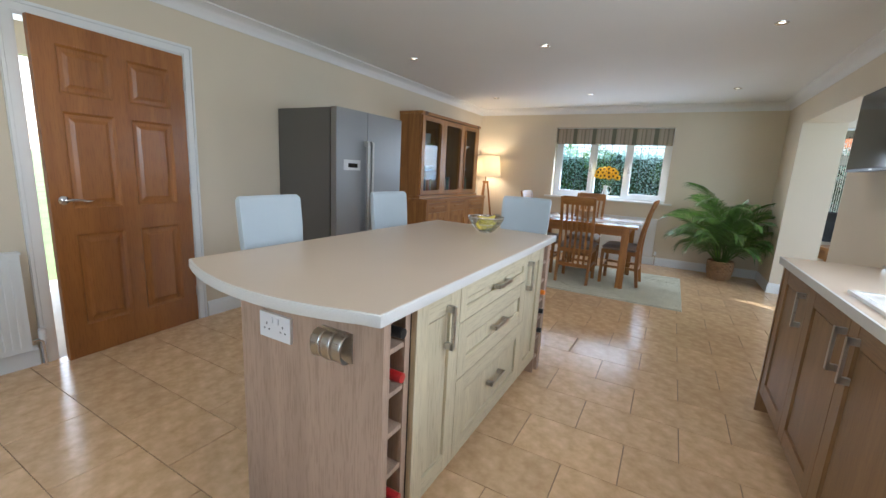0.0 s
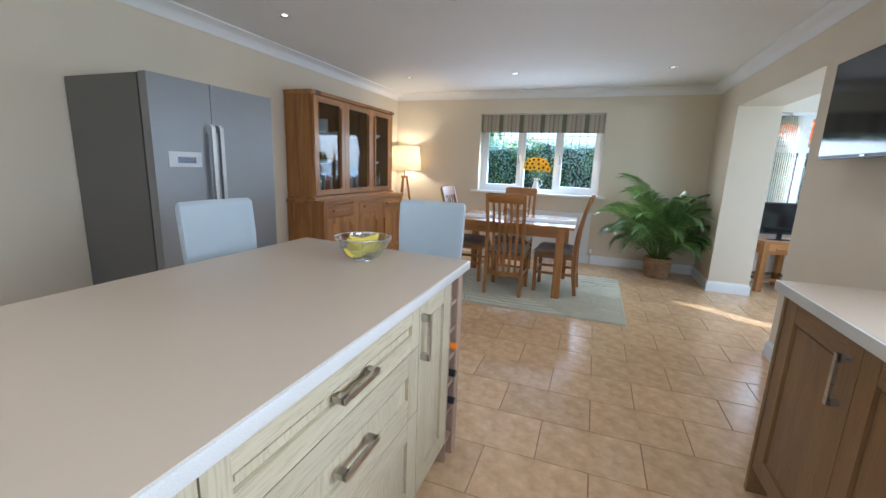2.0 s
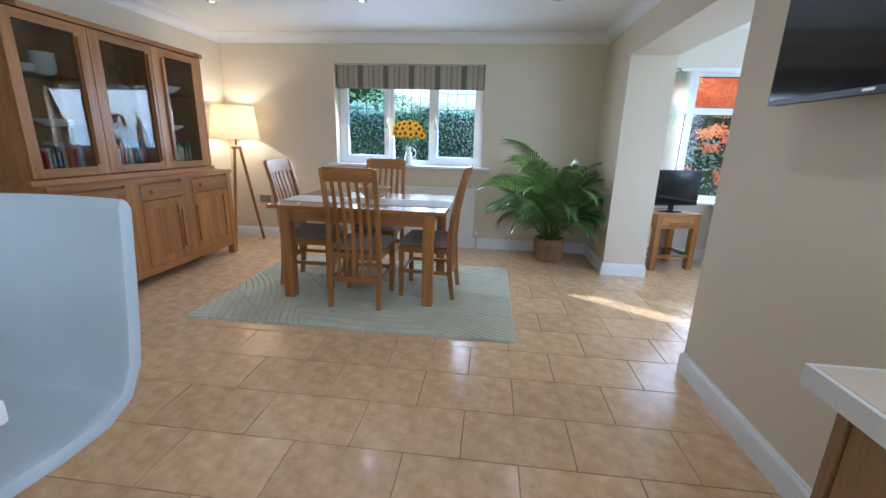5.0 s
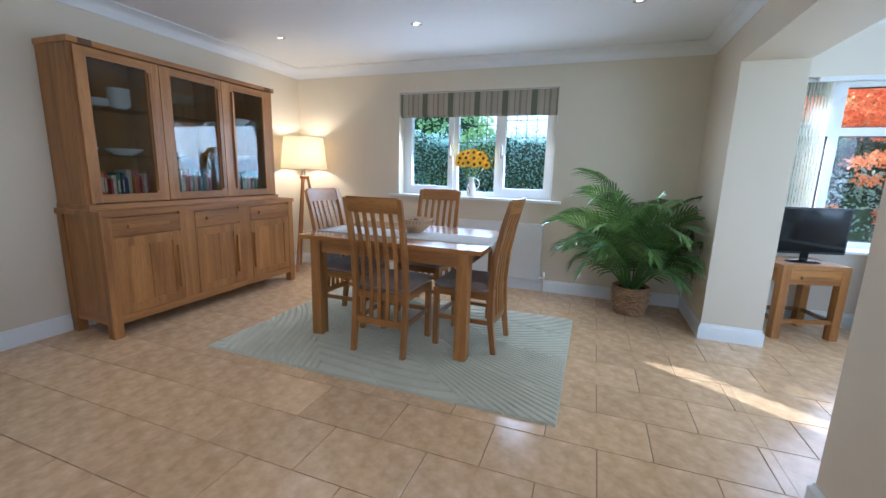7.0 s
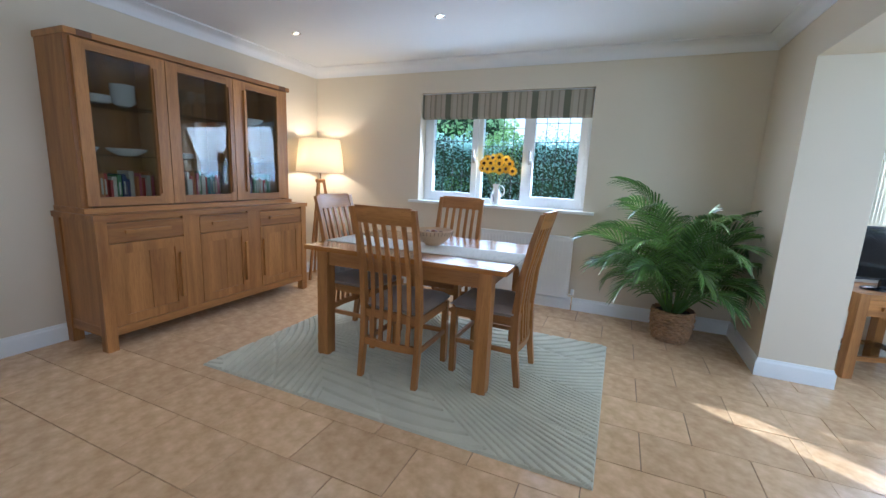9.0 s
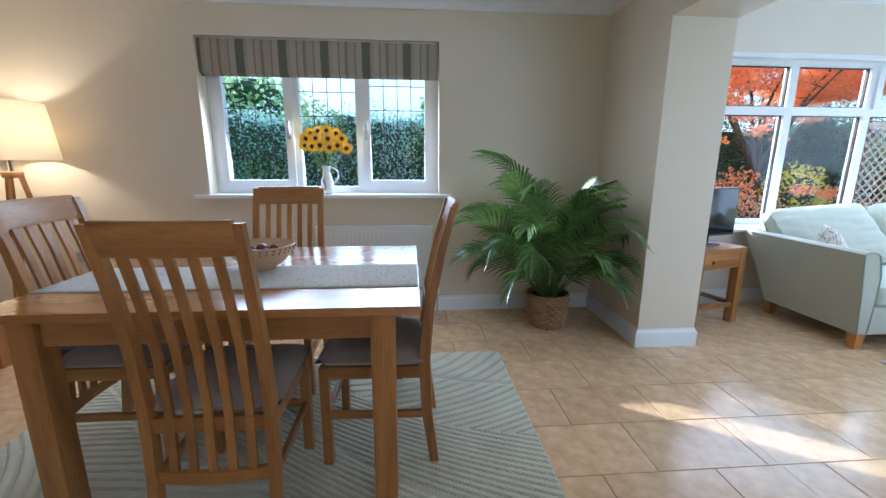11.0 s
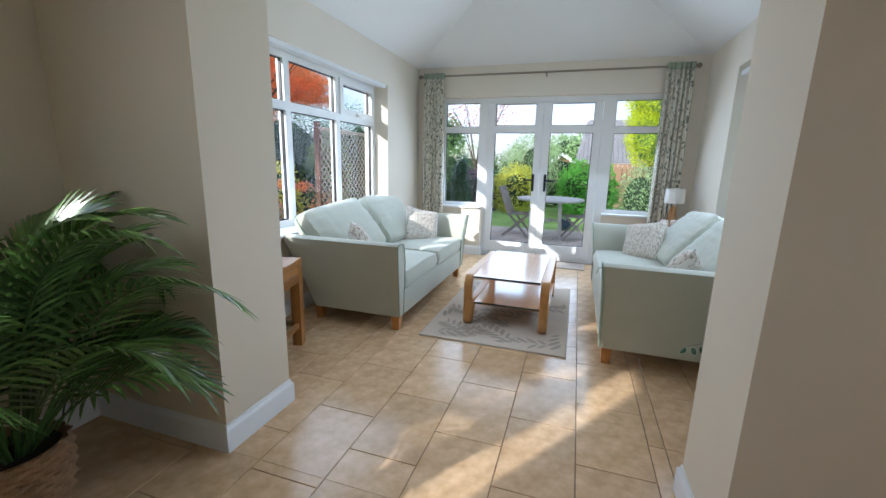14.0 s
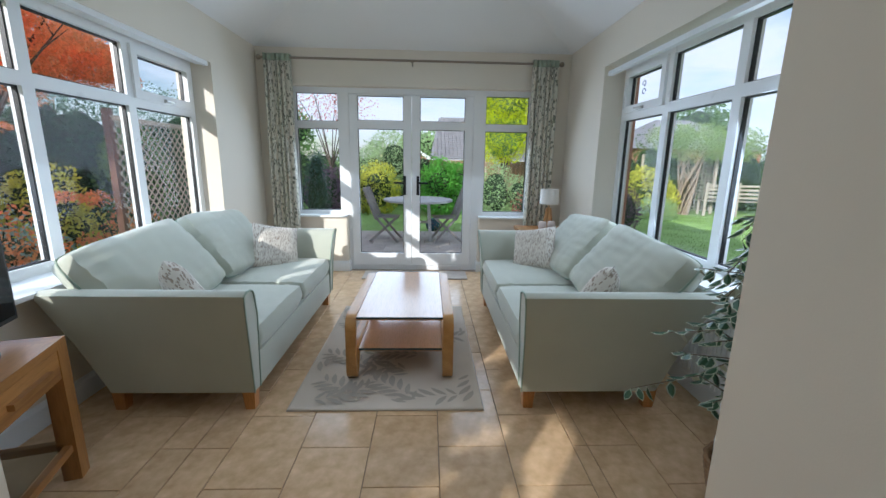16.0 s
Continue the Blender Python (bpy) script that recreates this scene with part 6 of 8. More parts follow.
def bent_path():
    """Middle line of one closed hoop of bent wood: along the top, down the leg, round its foot and up to the shelf."""
    half = [(0.0, CH - T2), (0.2, CH - T2), (LX - R - T2, CH - T2)]
    half += [(LX - R - T2 + R * math.sin(a), CH - T2 - R + R * math.cos(a)) for a in [math.pi / 2 * i / 6 for i in range(1, 7)]]
    half += [(LX - T2, 0.20), (LX - T2, 0.05)]
    half += [(LX - T2 - 0.034 + 0.034 * math.cos(a), 0.05 - 0.034 * math.sin(a)) for a in [radians(150) * i / 7 for i in range(1, 8)]]
    half += [(LX - 0.115, 0.105), (LX - 0.135, 0.135), (LX - 0.165, 0.150), (0.2, 0.152)]
    return half + [(0.0, 0.152)] + [(-x, z) for x, z in half[:0:-1]]


for s in (-1, 1):
    path = bent_path()
    rings, n = [], len(path)
    for i, (x, z) in enumerate(path):
        p0, p1 = Vector(path[i - 1]), Vector(path[(i + 1) % n])
        d = (p1 - p0).normalized()
        nx, nz = d.y * T2, -d.x * T2
        rings.append([(x + nx, s * 0.315, z + nz), (x + nx, s * 0.253, z + nz), (x - nx, s * 0.253, z - nz), (x - nx, s * 0.315, z - nz)])
    bm = bmesh.new()
    ring_mesh(bm, rings + [rings[0]], True, False)
    bmesh.ops.remove_doubles(bm, verts=bm.verts[:], dist=1e-5)
    bmesh.ops.recalc_face_normals(bm, faces=bm.faces[:])
    part("bent_side", bm, BENT_X, ct, "hoop of bent laminated oak", bevel=0.003)
EDGE_GLASS = material("dark_glass_edge", (0.03, 0.05, 0.045), 0.1, vary=0.1)
boxes("tabletop", [(-0.495, 0.495, -0.2505, 0.2505, 0.372, 0.391)], TABLE_TOP, ct, "pale glossy top panel", bevel=0.0015)
boxes("shelf", [(-0.43, 0.43, -0.2505, 0.2505, 0.146, 0.166)], TABLE_TOP, ct, "pale glossy lower shelf", bevel=0.0015)
for x in (-1, 1):
    boxes("edge_strip", [(min(x * 0.496, x * 0.4995), max(x * 0.496, x * 0.4995), -0.2505, 0.2505, 0.380, 0.392)], EDGE_GLASS, ct, "dark glass edge")
    boxes("edge_strip", [(min(x * 0.431, x * 0.4345), max(x * 0.431, x * 0.4345), -0.2505, 0.2505, 0.154, 0.167)], EDGE_GLASS, ct, "dark glass edge")
tagged(boxes("door_mat", [(5.06, 5.38, 4.80, 5.98, 0.001, 0.010)], material("beige_mat", (0.42, 0.36, 0.30), 0.95, vary=0.2, bump=0.8, bump_scale=160), bevel=0.004), "beige door mat inside the garden doors", "mat")

# curtain pole and curtains
POLE = material("brushed_bronze", (0.30, 0.25, 0.20), 0.35, 0.9)
pole = thing("curtain_pole", pose(5.31, 5.43, 2.325), "brushed metal curtain pole with ball finials over the doors", "curtain pole")
bm = bmesh.new()
tube(bm, [(0, -1.575, 0), (0, 1.575, 0)], 0.012, 12)
part("rod", bm, POLE, pole, smooth=True)
for s in (-1, 1):
    bm = bmesh.new()
    bmesh.ops.create_uvsphere(bm, u_segments=16, v_segments=10, radius=0.027, matrix=Matrix.Translation((0, s * 1.60, 0)))
    part("finial", bm, POLE, pole, smooth=True)
for y in (-1.50, 0.0, 1.50):
    bm = bmesh.new()
    tube(bm, [(0.088, y, -0.035), (0.04, y, -0.03), (0.0, y, -0.018)], 0.007, 8)
    lathe(bm, [(0.018, -0.02), (0.018, -0.012), (0.001, -0.012)], 12, (0.0, y, 0.0))
    part("bracket", bm, POLE, pole)
CURTAIN = leafy_cloth("leaf_print_curtain", (0.60, 0.57, 0.47), (0.15, 0.155, 0.11), 95, 0.27)
HEAD = material("sage_green_heading", (0.31, 0.36, 0.27), 0.8, bump=0.3, bump_scale=300)
for y0, y1, where in ((6.70, 6.975, "at the maple side of the doors"), (3.85, 4.13, "at the lawn side of the doors")):
    cu = thing("curtain", pose(5.31, (y0 + y1) / 2, 0), "pleated leaf-print curtain " + where, "curtain", "curtains at the doors")
    w = y1 - y0
    def fold(u, v, z0, z1):
        y = (u - 0.5) * w * (1 + 0.06 * (1 - v))
        a = 2 * math.pi * 6 * u + 0.25 * math.sin(3 * v)
        return (0.032 * math.sin(a) - 0.008 * math.sin(2.3 * a), y + 0.010 * math.cos(a), z0 + (z1 - z0) * v)
    for nm, z0, z1, mt, lb in (("drop", 0.03, 2.29, CURTAIN, ""), ("heading", 2.29, 2.36, HEAD, "plain sage green heading band")):
        bm = bmesh.new()
        skewed_grid(bm, 96, 10 if nm == "drop" else 2, lambda u, v: fold(u, (z0 + (z1 - z0) * v) / 2.36, 0, 2.36))
        ob = part(nm, bm, mt, cu, lb, smooth=True)
        md = ob.modifiers.new("thick", "SOLIDIFY")
        md.thickness = 0.003

# vertical blind gathered by the pier
vb = thing("vertical_blind", pose(0, 0, 0), "gathered cream vertical blind hanging at the window end", "blind")
VANE = leaf_material("cream_vane", (0.74, 0.66, 0.54), (0.80, 0.72, 0.60), 0.8, 0.7, spread=(0.95, 1.05))
boxes("track", [(1.76, 4.40, 7.16, 7.20, 2.05, 2.078)], WHITE_PLASTIC, vb)
for k in range(14):
    x = 1.80 + 0.022 * k
    bm = bmesh.new()
    prism(bm, [(x, 7.135), (x + 0.010, 7.180), (x + 0.018, 7.225), (x + 0.0165, 7.2255), (x + 0.0085, 7.1805), (x - 0.0015, 7.1355)], 0.72, 2.05)
    part("vane", bm, VANE, vb)

# corner table, television
st = thing("lamp_table", pose(1.985, 6.592, 0, 0, 0, 16.5), "chunky oak side table with a drawer and glass shelf", "side table")
w, dpt, hh, lg = 0.50, 0.40, 0.60, 0.062
for sx in (-1, 1):
    for y in (0.0, dpt - lg):
        boxes("leg", [(sx * (w / 2 - lg / 2) - lg / 2, sx * (w / 2 - lg / 2) + lg / 2, y, y + lg, 0, hh)], OAK_Z, st, bevel=0.004)
boxes("tabletop", [(-w / 2 + lg, w / 2 - lg, 0.0, dpt, hh - 0.035, hh)], OAK_X, st, bevel=0.003)
for sx in (-1, 1):
    boxes("top_side", [(sx * (w / 2 - lg / 2) - lg / 2, sx * (w / 2 - lg / 2) + lg / 2, lg, dpt - lg, hh - 0.035, hh)], OAK_Y, st, bevel=0.003)
    boxes("side_apron", [(sx * (w / 2 - 0.03) - 0.01, sx * (w / 2 - 0.03) + 0.01, lg, dpt - lg, hh - 0.15, hh - 0.035)], OAK_Y, st)
d = new("drawer")
d.parent = st
boxes("drawer_front", [(-w / 2 + lg + 0.002, w / 2 - lg - 0.002, 0.002, 0.022, hh - 0.15, hh - 0.038)], OAK_X, d, bevel=0.003)
boxes("handle", [(-0.11, 0.11, -0.018, 0.002, hh - 0.105, hh - 0.082)], OAK_X, d, bevel=0.005)
for y in (0.012, dpt - 0.04):
    boxes("stretcher", [(-w / 2 + lg, w / 2 - lg, y, y + 0.025, 0.13, 0.16)], OAK_X, st)
for sx in (-1, 1):
    boxes("stretcher", [(sx * (w / 2 - lg / 2) - 0.013, sx * (w / 2 - lg / 2) + 0.013, lg, dpt - lg, 0.13, 0.16)], OAK_Y, st)
boxes("glass_shelf", [(-w / 2 + 0.03, w / 2 - 0.03, 0.04, dpt - 0.04, 0.161, 0.167)], CAB_GLASS, st, "glass shelf")
tl = thing("small_television", pose(1.95, 6.76, hh + 0.001, 0, 0, 16), "small black flat television on an oval stand on the oak table", "television")
boxes("case", [(-0.305, 0.305, 0.0, 0.035, 0.065, 0.435)], BLACK_PLASTIC, tl, bevel=0.004)
boxes("screen", [(-0.292, 0.292, -0.003, 0.0, 0.082, 0.423)], BLACK_SCREEN, tl, "black glossy screen")
bm = bmesh.new()
lathe(bm, [(0.13, 0.0), (0.13, 0.008), (0.115, 0.014), (0.02, 0.02)], 28)
bmesh.ops.scale(bm, vec=(1, 0.6, 1), verts=bm.verts[:])
box(bm, -0.025, 0.025, -0.01, 0.012, 0.012, 0.08)
part("stand", bm, BLACK_SCREEN, tl, smooth=True)

# far corner table with lamp
et = thing("end_table", pose(4.98, 4.03, 0), "small oak end table tucked in the corner by the sofa", "side table")
boxes("tabletop", [(-0.22, 0.22, -0.25, 0.25, 0.57, 0.60)], OAK_X, et, bevel=0.004)
for sx in (-1, 1):
    for sy in (-1, 1):
        boxes("leg", [(sx * 0.19 - 0.02, sx * 0.19 + 0.02, sy * 0.22 - 0.02, sy * 0.22 + 0.02, 0, 0.57)], OAK_Z, et)
boxes("shelf", [(-0.19, 0.19, -0.22, 0.22, 0.18, 0.20)], OAK_X, et)
tla = thing("table_lamp", pose(5.02, 3.95, 0.601), "small table lamp with a wooden base and white drum shade", "lamp")
bm = bmesh.new()
tube(bm, [(0, 0, 0.0), (0, 0, 0.25)], 0.006, 8)
for k in range(4):
    a = k * math.pi / 2
    bar(bm, (0.05 * math.cos(a), 0.05 * math.sin(a), 0.0), (0.018 * math.cos(a), 0.018 * math.sin(a), 0.22), 0.02, 0.016)
part("lamp_base", bm, BENT_Z, tla)
bm = bmesh.new()
lathe(bm, [(0.098, 0.265), (0.100, 0.265), (0.092, 0.42), (0.090, 0.42), (0.098, 0.265)], 28, caps=False)
part("shade", bm, material("white_shade", (0.78, 0.76, 0.72), 0.85, bump=0.2, bump_scale=250), tla, "white drum shade", smooth=True)
JAR = material("pink_white_ceramic", (0.72, 0.62, 0.57), 0.5, vary=0.04)
for dx, dy in ((-0.10, 0.08), (-0.08, -0.02)):
    j = thing("candle_jar", pose(5.0 + dx, 3.96 + dy, 0.601), "pale ribbed ceramic candle jar beside the table lamp", "candle jar", "candle jars")
    bm = bmesh.new()
    ring_mesh(bm, [[(r * (1 + 0.02 * math.cos(12 * a)) * math.cos(a), r * (1 + 0.02 * math.cos(12 * a)) * math.sin(a), z) for a in [2 * math.pi * i / 48 for i in range(48)]] for r, z in ((0.03, 0.0), (0.04, 0.01), (0.042, 0.06), (0.038, 0.085), (0.03, 0.09))])
    part("jar_body", bm, JAR, j, smooth=True)

rad = thing("radiator", pose(3.0, SY0 + 0.04, 0.13), "white ribbed radiator below the lawn-side window", "radiator")
boxes("panel", [(-0.9, 0.9, 0.0, 0.012, 0, 0.40)], GLOSS_WHITE, rad)
for k in range(53):
    boxes("rib", [(-0.89 + 0.0333 * k, -0.875 + 0.0333 * k, 0.012, 0.019, 0.02, 0.38)], GLOSS_WHITE, rad)
boxes("grille", [(-0.905, 0.905, -0.03, 0.02, 0.395, 0.41)], GLOSS_WHITE, rad)

# ---- house plants ----
PALM = leaf_material("palm_leaf", (0.035, 0.085, 0.018), (0.13, 0.23, 0.055), 0.30, 0.12, 0.45, (0.35, 1.9))
PALM_FRESH = leaf_material("fresh_palm_leaf", (0.10, 0.26, 0.03), (0.20, 0.42, 0.06), 0.35, 0.35, 0.4, (0.75, 1.35))
PALM_STEM = material("palm_stem", (0.10, 0.16, 0.04), 0.5, vary=0.2)
WICKER = material("woven_wicker", (0.30, 0.17, 0.08), 0.8, vary=0.3, scale=18, bump=0.5, bump_scale=160)
SOIL = material("potting_soil", (0.035, 0.022, 0.014), 0.95, vary=0.3, bump=0.8, bump_scale=90)


def woven_pot(parent, r0, r1, h, rows=11, around=17):
    bm = bmesh.new()
    n = around * 6
    rings = []
    for j in range(rows * 3 + 1):
        v = j / (rows * 3)
        r = r0 + (r1 - r0) * v + 0.015 * math.sin(math.pi * v)
        row = j // 3
        ring = []
        for i in range(n):
            a = 2 * math.pi * i / n
            w = math.sin(a * around + math.pi * (row % 2)) * 0.006 + (0.005 if j % 3 == 1 else -0.003) + 0.003 * math.sin(2.7 * row + 5 * a)
            ring.append(((r + w) * math.cos(a), (r + w) * math.sin(a), h * v))
        rings.append(ring)
    ring_mesh(bm, rings, True, False)
    lathe(bm, [(r1 - 0.012, h), (r1 - 0.02, h - 0.03), (0.001, h - 0.03)], 32, caps=False)
    part("basket", bm, WICKER, parent, "brown woven basket pot")
    bm = bmesh.new()
    lathe(bm, [(r1 - 0.02, h - 0.028), (0.001, h - 0.02)], 24, caps=False)
    part("soil", bm, SOIL, parent)


def frond(parent, rnd, yaw, length, lift, arch, base, fresh=False, wall=None):
    """One arching frond: a bare stalk, then two close rows of long folded leaflets that droop at their tips."""
    bm = bmesh.new()
    d = Vector((math.cos(yaw), math.sin(yaw), 0))
    side = Vector((-d.y, d.x, 0))
    pts, p, ang = [], Vector(base), lift
    n = max(24, int(length / 0.030))
    for i in range(n + 1):
        pts.append(p.copy())
        p = p + (d * math.cos(ang) + Vector((0, 0, 1)) * math.sin(ang)) * (length / n)
        ang -= arch / n * (0.15 + 2.55 * (i / n) ** 2)
    tube(bm, pts, 0.004, 5, [0.0065 - 0.0052 * i / n for i in range(n + 1)])
    down = Vector((0, 0, -1))
    first = int(n * 0.36)
    twist, rnd_droop = rnd.uniform(-0.8, 0.8), rnd.uniform(0, 1)
    for i in range(first, n + 1):
        t = (pts[i] - pts[i - 1]).normalized()
        up = side.cross(t).normalized()
        if up.z < 0:
            up = -up
        flat = (side * math.cos(twist) + up * math.sin(twist)).normalized()
        for h in (0.0,):
            q = pts[i - 1]
            u = (i + h - first) / (n - first + 1)
            ll = (0.13 + 0.12 * length) * (math.sin(math.pi * (0.22 + u * 0.66)) ** 0.7) * rnd.uniform(0.88, 1.08)
            for s in (-1, 1):
                way = (t * (0.45 + 1.3 * u) + flat * s * (1.0 - 0.5 * u) + up * 0.28).normalized()
                w = 0.0068 + 0.0022 * math.sin(math.pi * u)
                across = (t - way * t.dot(way)).normalized()
                fold = (way.cross(across)).normalized()
                if fold.z > 0:
                    fold = -fold
                rows = []
                for f, g in ((0.0, 0.35), (0.22, 1.0), (0.55, 0.95), (0.82, 0.55), (1.0, 0.0)):
                    c = q + way * ll * f + down * ll * (0.22 + 0.30 * rnd_droop) * f ** 2.2
                    rows.append([bm.verts.new(c)] if g == 0.0 else [bm.verts.new(c + across * w * g + fold * w * g * 0.45), bm.verts.new(c), bm.verts.new(c - across * w * g + fold * w * g * 0.45)])
                for a, b in zip(rows, rows[1:]):
                    if len(b) == 3:
                        bm.faces.new((a[0], b[0], b[1], a[1]))
                        bm.faces.new((a[1], b[1], b[2], a[2]))
                    else:
                        bm.faces.new((a[0], b[0], a[1]))
                        bm.faces.new((a[1], b[0], a[2]))
    if wall:
        for v in bm.verts:
            v.co.x, v.co.y = min(v.co.x, wall[0] + rnd.uniform(-0.004, 0) if v.co.y > -0.52 else 9), min(v.co.y, wall[1] + rnd.uniform(-0.004, 0))
            v.co.z = max(v.co.z, 0.02)
    part("frond", bm, PALM_FRESH if fresh else PALM, parent, "fresh bright green frond" if fresh else "")


palm = thing("potted_palm", pose(0.715, 6.72, 0), "bushy green areca palm in a woven basket in the corner", "plant")
woven_pot(palm, 0.125, 0.155, 0.26)
rnd = random.Random(21)
for k in range(46):
    yaw = (k * 2.39996) % (2 * math.pi)
    tier = k / 45
    dx, dy = math.cos(yaw), math.sin(yaw)
    room = 0.78 if dy > 0.2 or dx > 0.5 else 0.93
    lift = radians(88 - 38 * tier + rnd.uniform(-5, 5))
    L = (1.27 - 0.42 * tier) * room * rnd.uniform(0.86, 1.1)
    frond(palm, rnd, yaw + rnd.uniform(-0.3, 0.3), L, lift, radians(80 + 46 * tier + rnd.uniform(-14, 14)), (0.05 * dx, 0.05 * dy, 0.22), fresh=k in (1, 9, 14, 22), wall=(0.47, 0.345))

FICUS_GREEN = material("ficus_green", (0.035, 0.09, 0.04), 0.4, vary=0.3, scale=12)
FICUS_CREAM = material("ficus_cream_margin", (0.50, 0.52, 0.38), 0.45, vary=0.1)
fic = thing("potted_ficus", pose(1.97, 3.99, 0), "variegated ficus with cream-edged leaves in a woven pot", "plant")
bm = bmesh.new()
lathe(bm, [(0.10, 0.005), (0.135, 0.05), (0.15, 0.20), (0.152, 0.235), (0.140, 0.235), (0.135, 0.19), (0.001, 0.185)], 28)
part("pot_liner", bm, CERAMIC, fic, "white rimmed pot", smooth=True)
for v in range(8):
    bm = bmesh.new()
    r = 0.115 + 0.045 * (v / 8) ** 0.6
    tube(bm, [((r + 0.012 + 0.003 * math.sin(i * 2.4)) * math.cos(2 * math.pi * i / 48), (r + 0.012 + 0.003 * math.sin(i * 2.4)) * math.sin(2 * math.pi * i / 48), 0.012 + v * 0.022) for i in range(49)], 0.011, 6)
    part("wicker_ring", bm, WICKER, fic)
rnd = random.Random(8)
twigs = []
bm = bmesh.new()
tube(bm, [(0, 0, 0.18), (0.01, 0.01, 0.5), (-0.02, 0.0, 0.8), (0.0, 0.02, 1.05)], 0.012, 7, [0.013, 0.011, 0.009, 0.006])
for k in range(70):
    z = 0.40 + 0.82 * (k / 70) ** 0.8
    a = k * 2.4
    L = 0.37 * (1.15 - 0.60 * (z - 0.4) / 0.8) * rnd.uniform(0.7, 1.15)
    q0 = Vector((0, 0, z - 0.08))
    q1 = q0 + Vector((math.cos(a) * L * 0.5, math.sin(a) * L * 0.5, 0.10))
    q2 = q0 + Vector((math.cos(a) * L, math.sin(a) * L, rnd.uniform(-0.08, 0.10)))
    q2.y = max(q2.y, -0.24)
    q1.y = max(q1.y, -0.22)
    tube(bm, [q0, q1, q2], 0.003, 4, [0.004, 0.003, 0.0015])
    twigs += [(q0, q1, q2)]
tube(bm, [(0, 0.02, 1.0), (0.03, 0.03, 1.20), (0.08, 0.04, 1.36)], 0.003, 4)
twigs.append((Vector((0, 0.02, 1.0)), Vector((0.03, 0.03, 1.2)), Vector((0.08, 0.04, 1.36))))
part("trunk", bm, material("grey_bark_stem", (0.16, 0.12, 0.08), 0.8, vary=0.2), fic, "thin grey-brown stems")
green, cream = bmesh.new(), bmesh.new()
for q0, q1, q2 in twigs:
    for i in range(15):
        u = 0.15 + 0.85 * i / 14
        c = q0.lerp(q1, u * 2) if u < 0.5 else q1.lerp(q2, u * 2 - 1)
        a = rnd.uniform(0, 2 * math.pi)
        d = (Vector((math.cos(a), math.sin(a), rnd.uniform(-0.7, 0.15))) + (q2 - q1).normalized() * 0.7).normalized()
        s = d.cross(Vector((0, 0, 1))).normalized()
        up = s.cross(d)
        L, W = rnd.uniform(0.05, 0.08), rnd.uniform(0.014, 0.020)
        c.y = max(c.y, -0.30)
        for bmx, k, lift in ((cream, 1.0, 0.0), (green, 0.78, 0.0012)):
            v = [bmx.verts.new(c + d * (L * f) + s * (W * g * k) + up * (lift - 0.006 * abs(g))) for f, g in ((0.12 if k < 1 else 0.0, 0), (0.35, 1), (0.68, 0.8), (0.90 if k < 1 else 1.0, 0), (0.68, -0.8), (0.35, -1))]
            mid = bmx.verts.new(c + d * L * 0.5 + up * lift)
            for p, q in zip(v, v[1:] + v[:1]):
                bmx.faces.new((mid, p, q))
part("foliage_edging", cream, FICUS_CREAM, fic, "cream leaf margins", kind="stuff")
part("foliage", green, FICUS_GREEN, fic, "dark green leaf middles", kind="stuff")

# ---- garden ----
G = -0.14
LAWN = material("lawn", (0.22, 0.38, 0.08), 0.95, vary=0.3, scale=1.2, bump=1.0, bump_scale=120, second=(0.36, 0.56, 0.17))
bm = bmesh.new()
skewed_grid(bm, 24, 24, lambda u, v: (-400 + 800 * u, -400 + 800 * v, G))
part("ground", bm, LAWN, kind="structure")
rnd = random.Random(33)
bm = bmesh.new()
for k in range(16000):
    x, y = (rnd.uniform(8.95, 12.0), rnd.uniform(-4.0, 8.5)) if k % 3 else (rnd.uniform(5.5, 9.0), rnd.uniform(-3.5, 2.9))
    a, h = rnd.uniform(0, 6.28), rnd.uniform(0.025, 0.05)
    c, s = math.cos(a) * 0.004, math.sin(a) * 0.004
    v = [bm.verts.new(p) for p in ((x - c, y - s, G), (x + c, y + s, G), (x + rnd.uniform(-0.015, 0.015), y + rnd.uniform(-0.015, 0.015), G + h))]
    bm.faces.new(v)
tagged(part("grass", bm, LAWN), "short mown green lawn grass", "grass", kind="stuff")
SLAB = material("weathered_paving", (0.50, 0.44, 0.39), 0.85, vary=0.25, scale=3, bump=0.5, bump_scale=40, random_vary=0.18, second=(0.62, 0.57, 0.52))
patio = boxes("patio", [(5.72, 8.95, 2.6, 8.0, G - 0.05, G + 0.006)], GROUT, kind="structure")
slab_meshes = {}
for i in range(7):
    for j in range(12):
        w, d = 0.453, 0.443
        x0, y0 = 5.73 + i * 0.46, 2.62 + j * 0.45 + (0.2 if i % 2 else 0)
        if y0 + d > 8.0:
            continue
        if "s" not in slab_meshes:
            bm = bmesh.new()
            ring_mesh(bm, [[(a, a, z), (w - a, a, z), (w - a, d - a, z), (a, d - a, z)] for a, z in ((0, 0), (0, 0.014), (0.005, 0.018))])
            me = bpy.data.meshes.new("slab")
            bm.to_mesh(me)
            bm.free()
            me.materials.append(SLAB)
            slab_meshes["s"] = me
        ob = new("slab", slab_meshes["s"])
        ob.parent = patio
        ob.location = (x0, y0, G + 0.007)


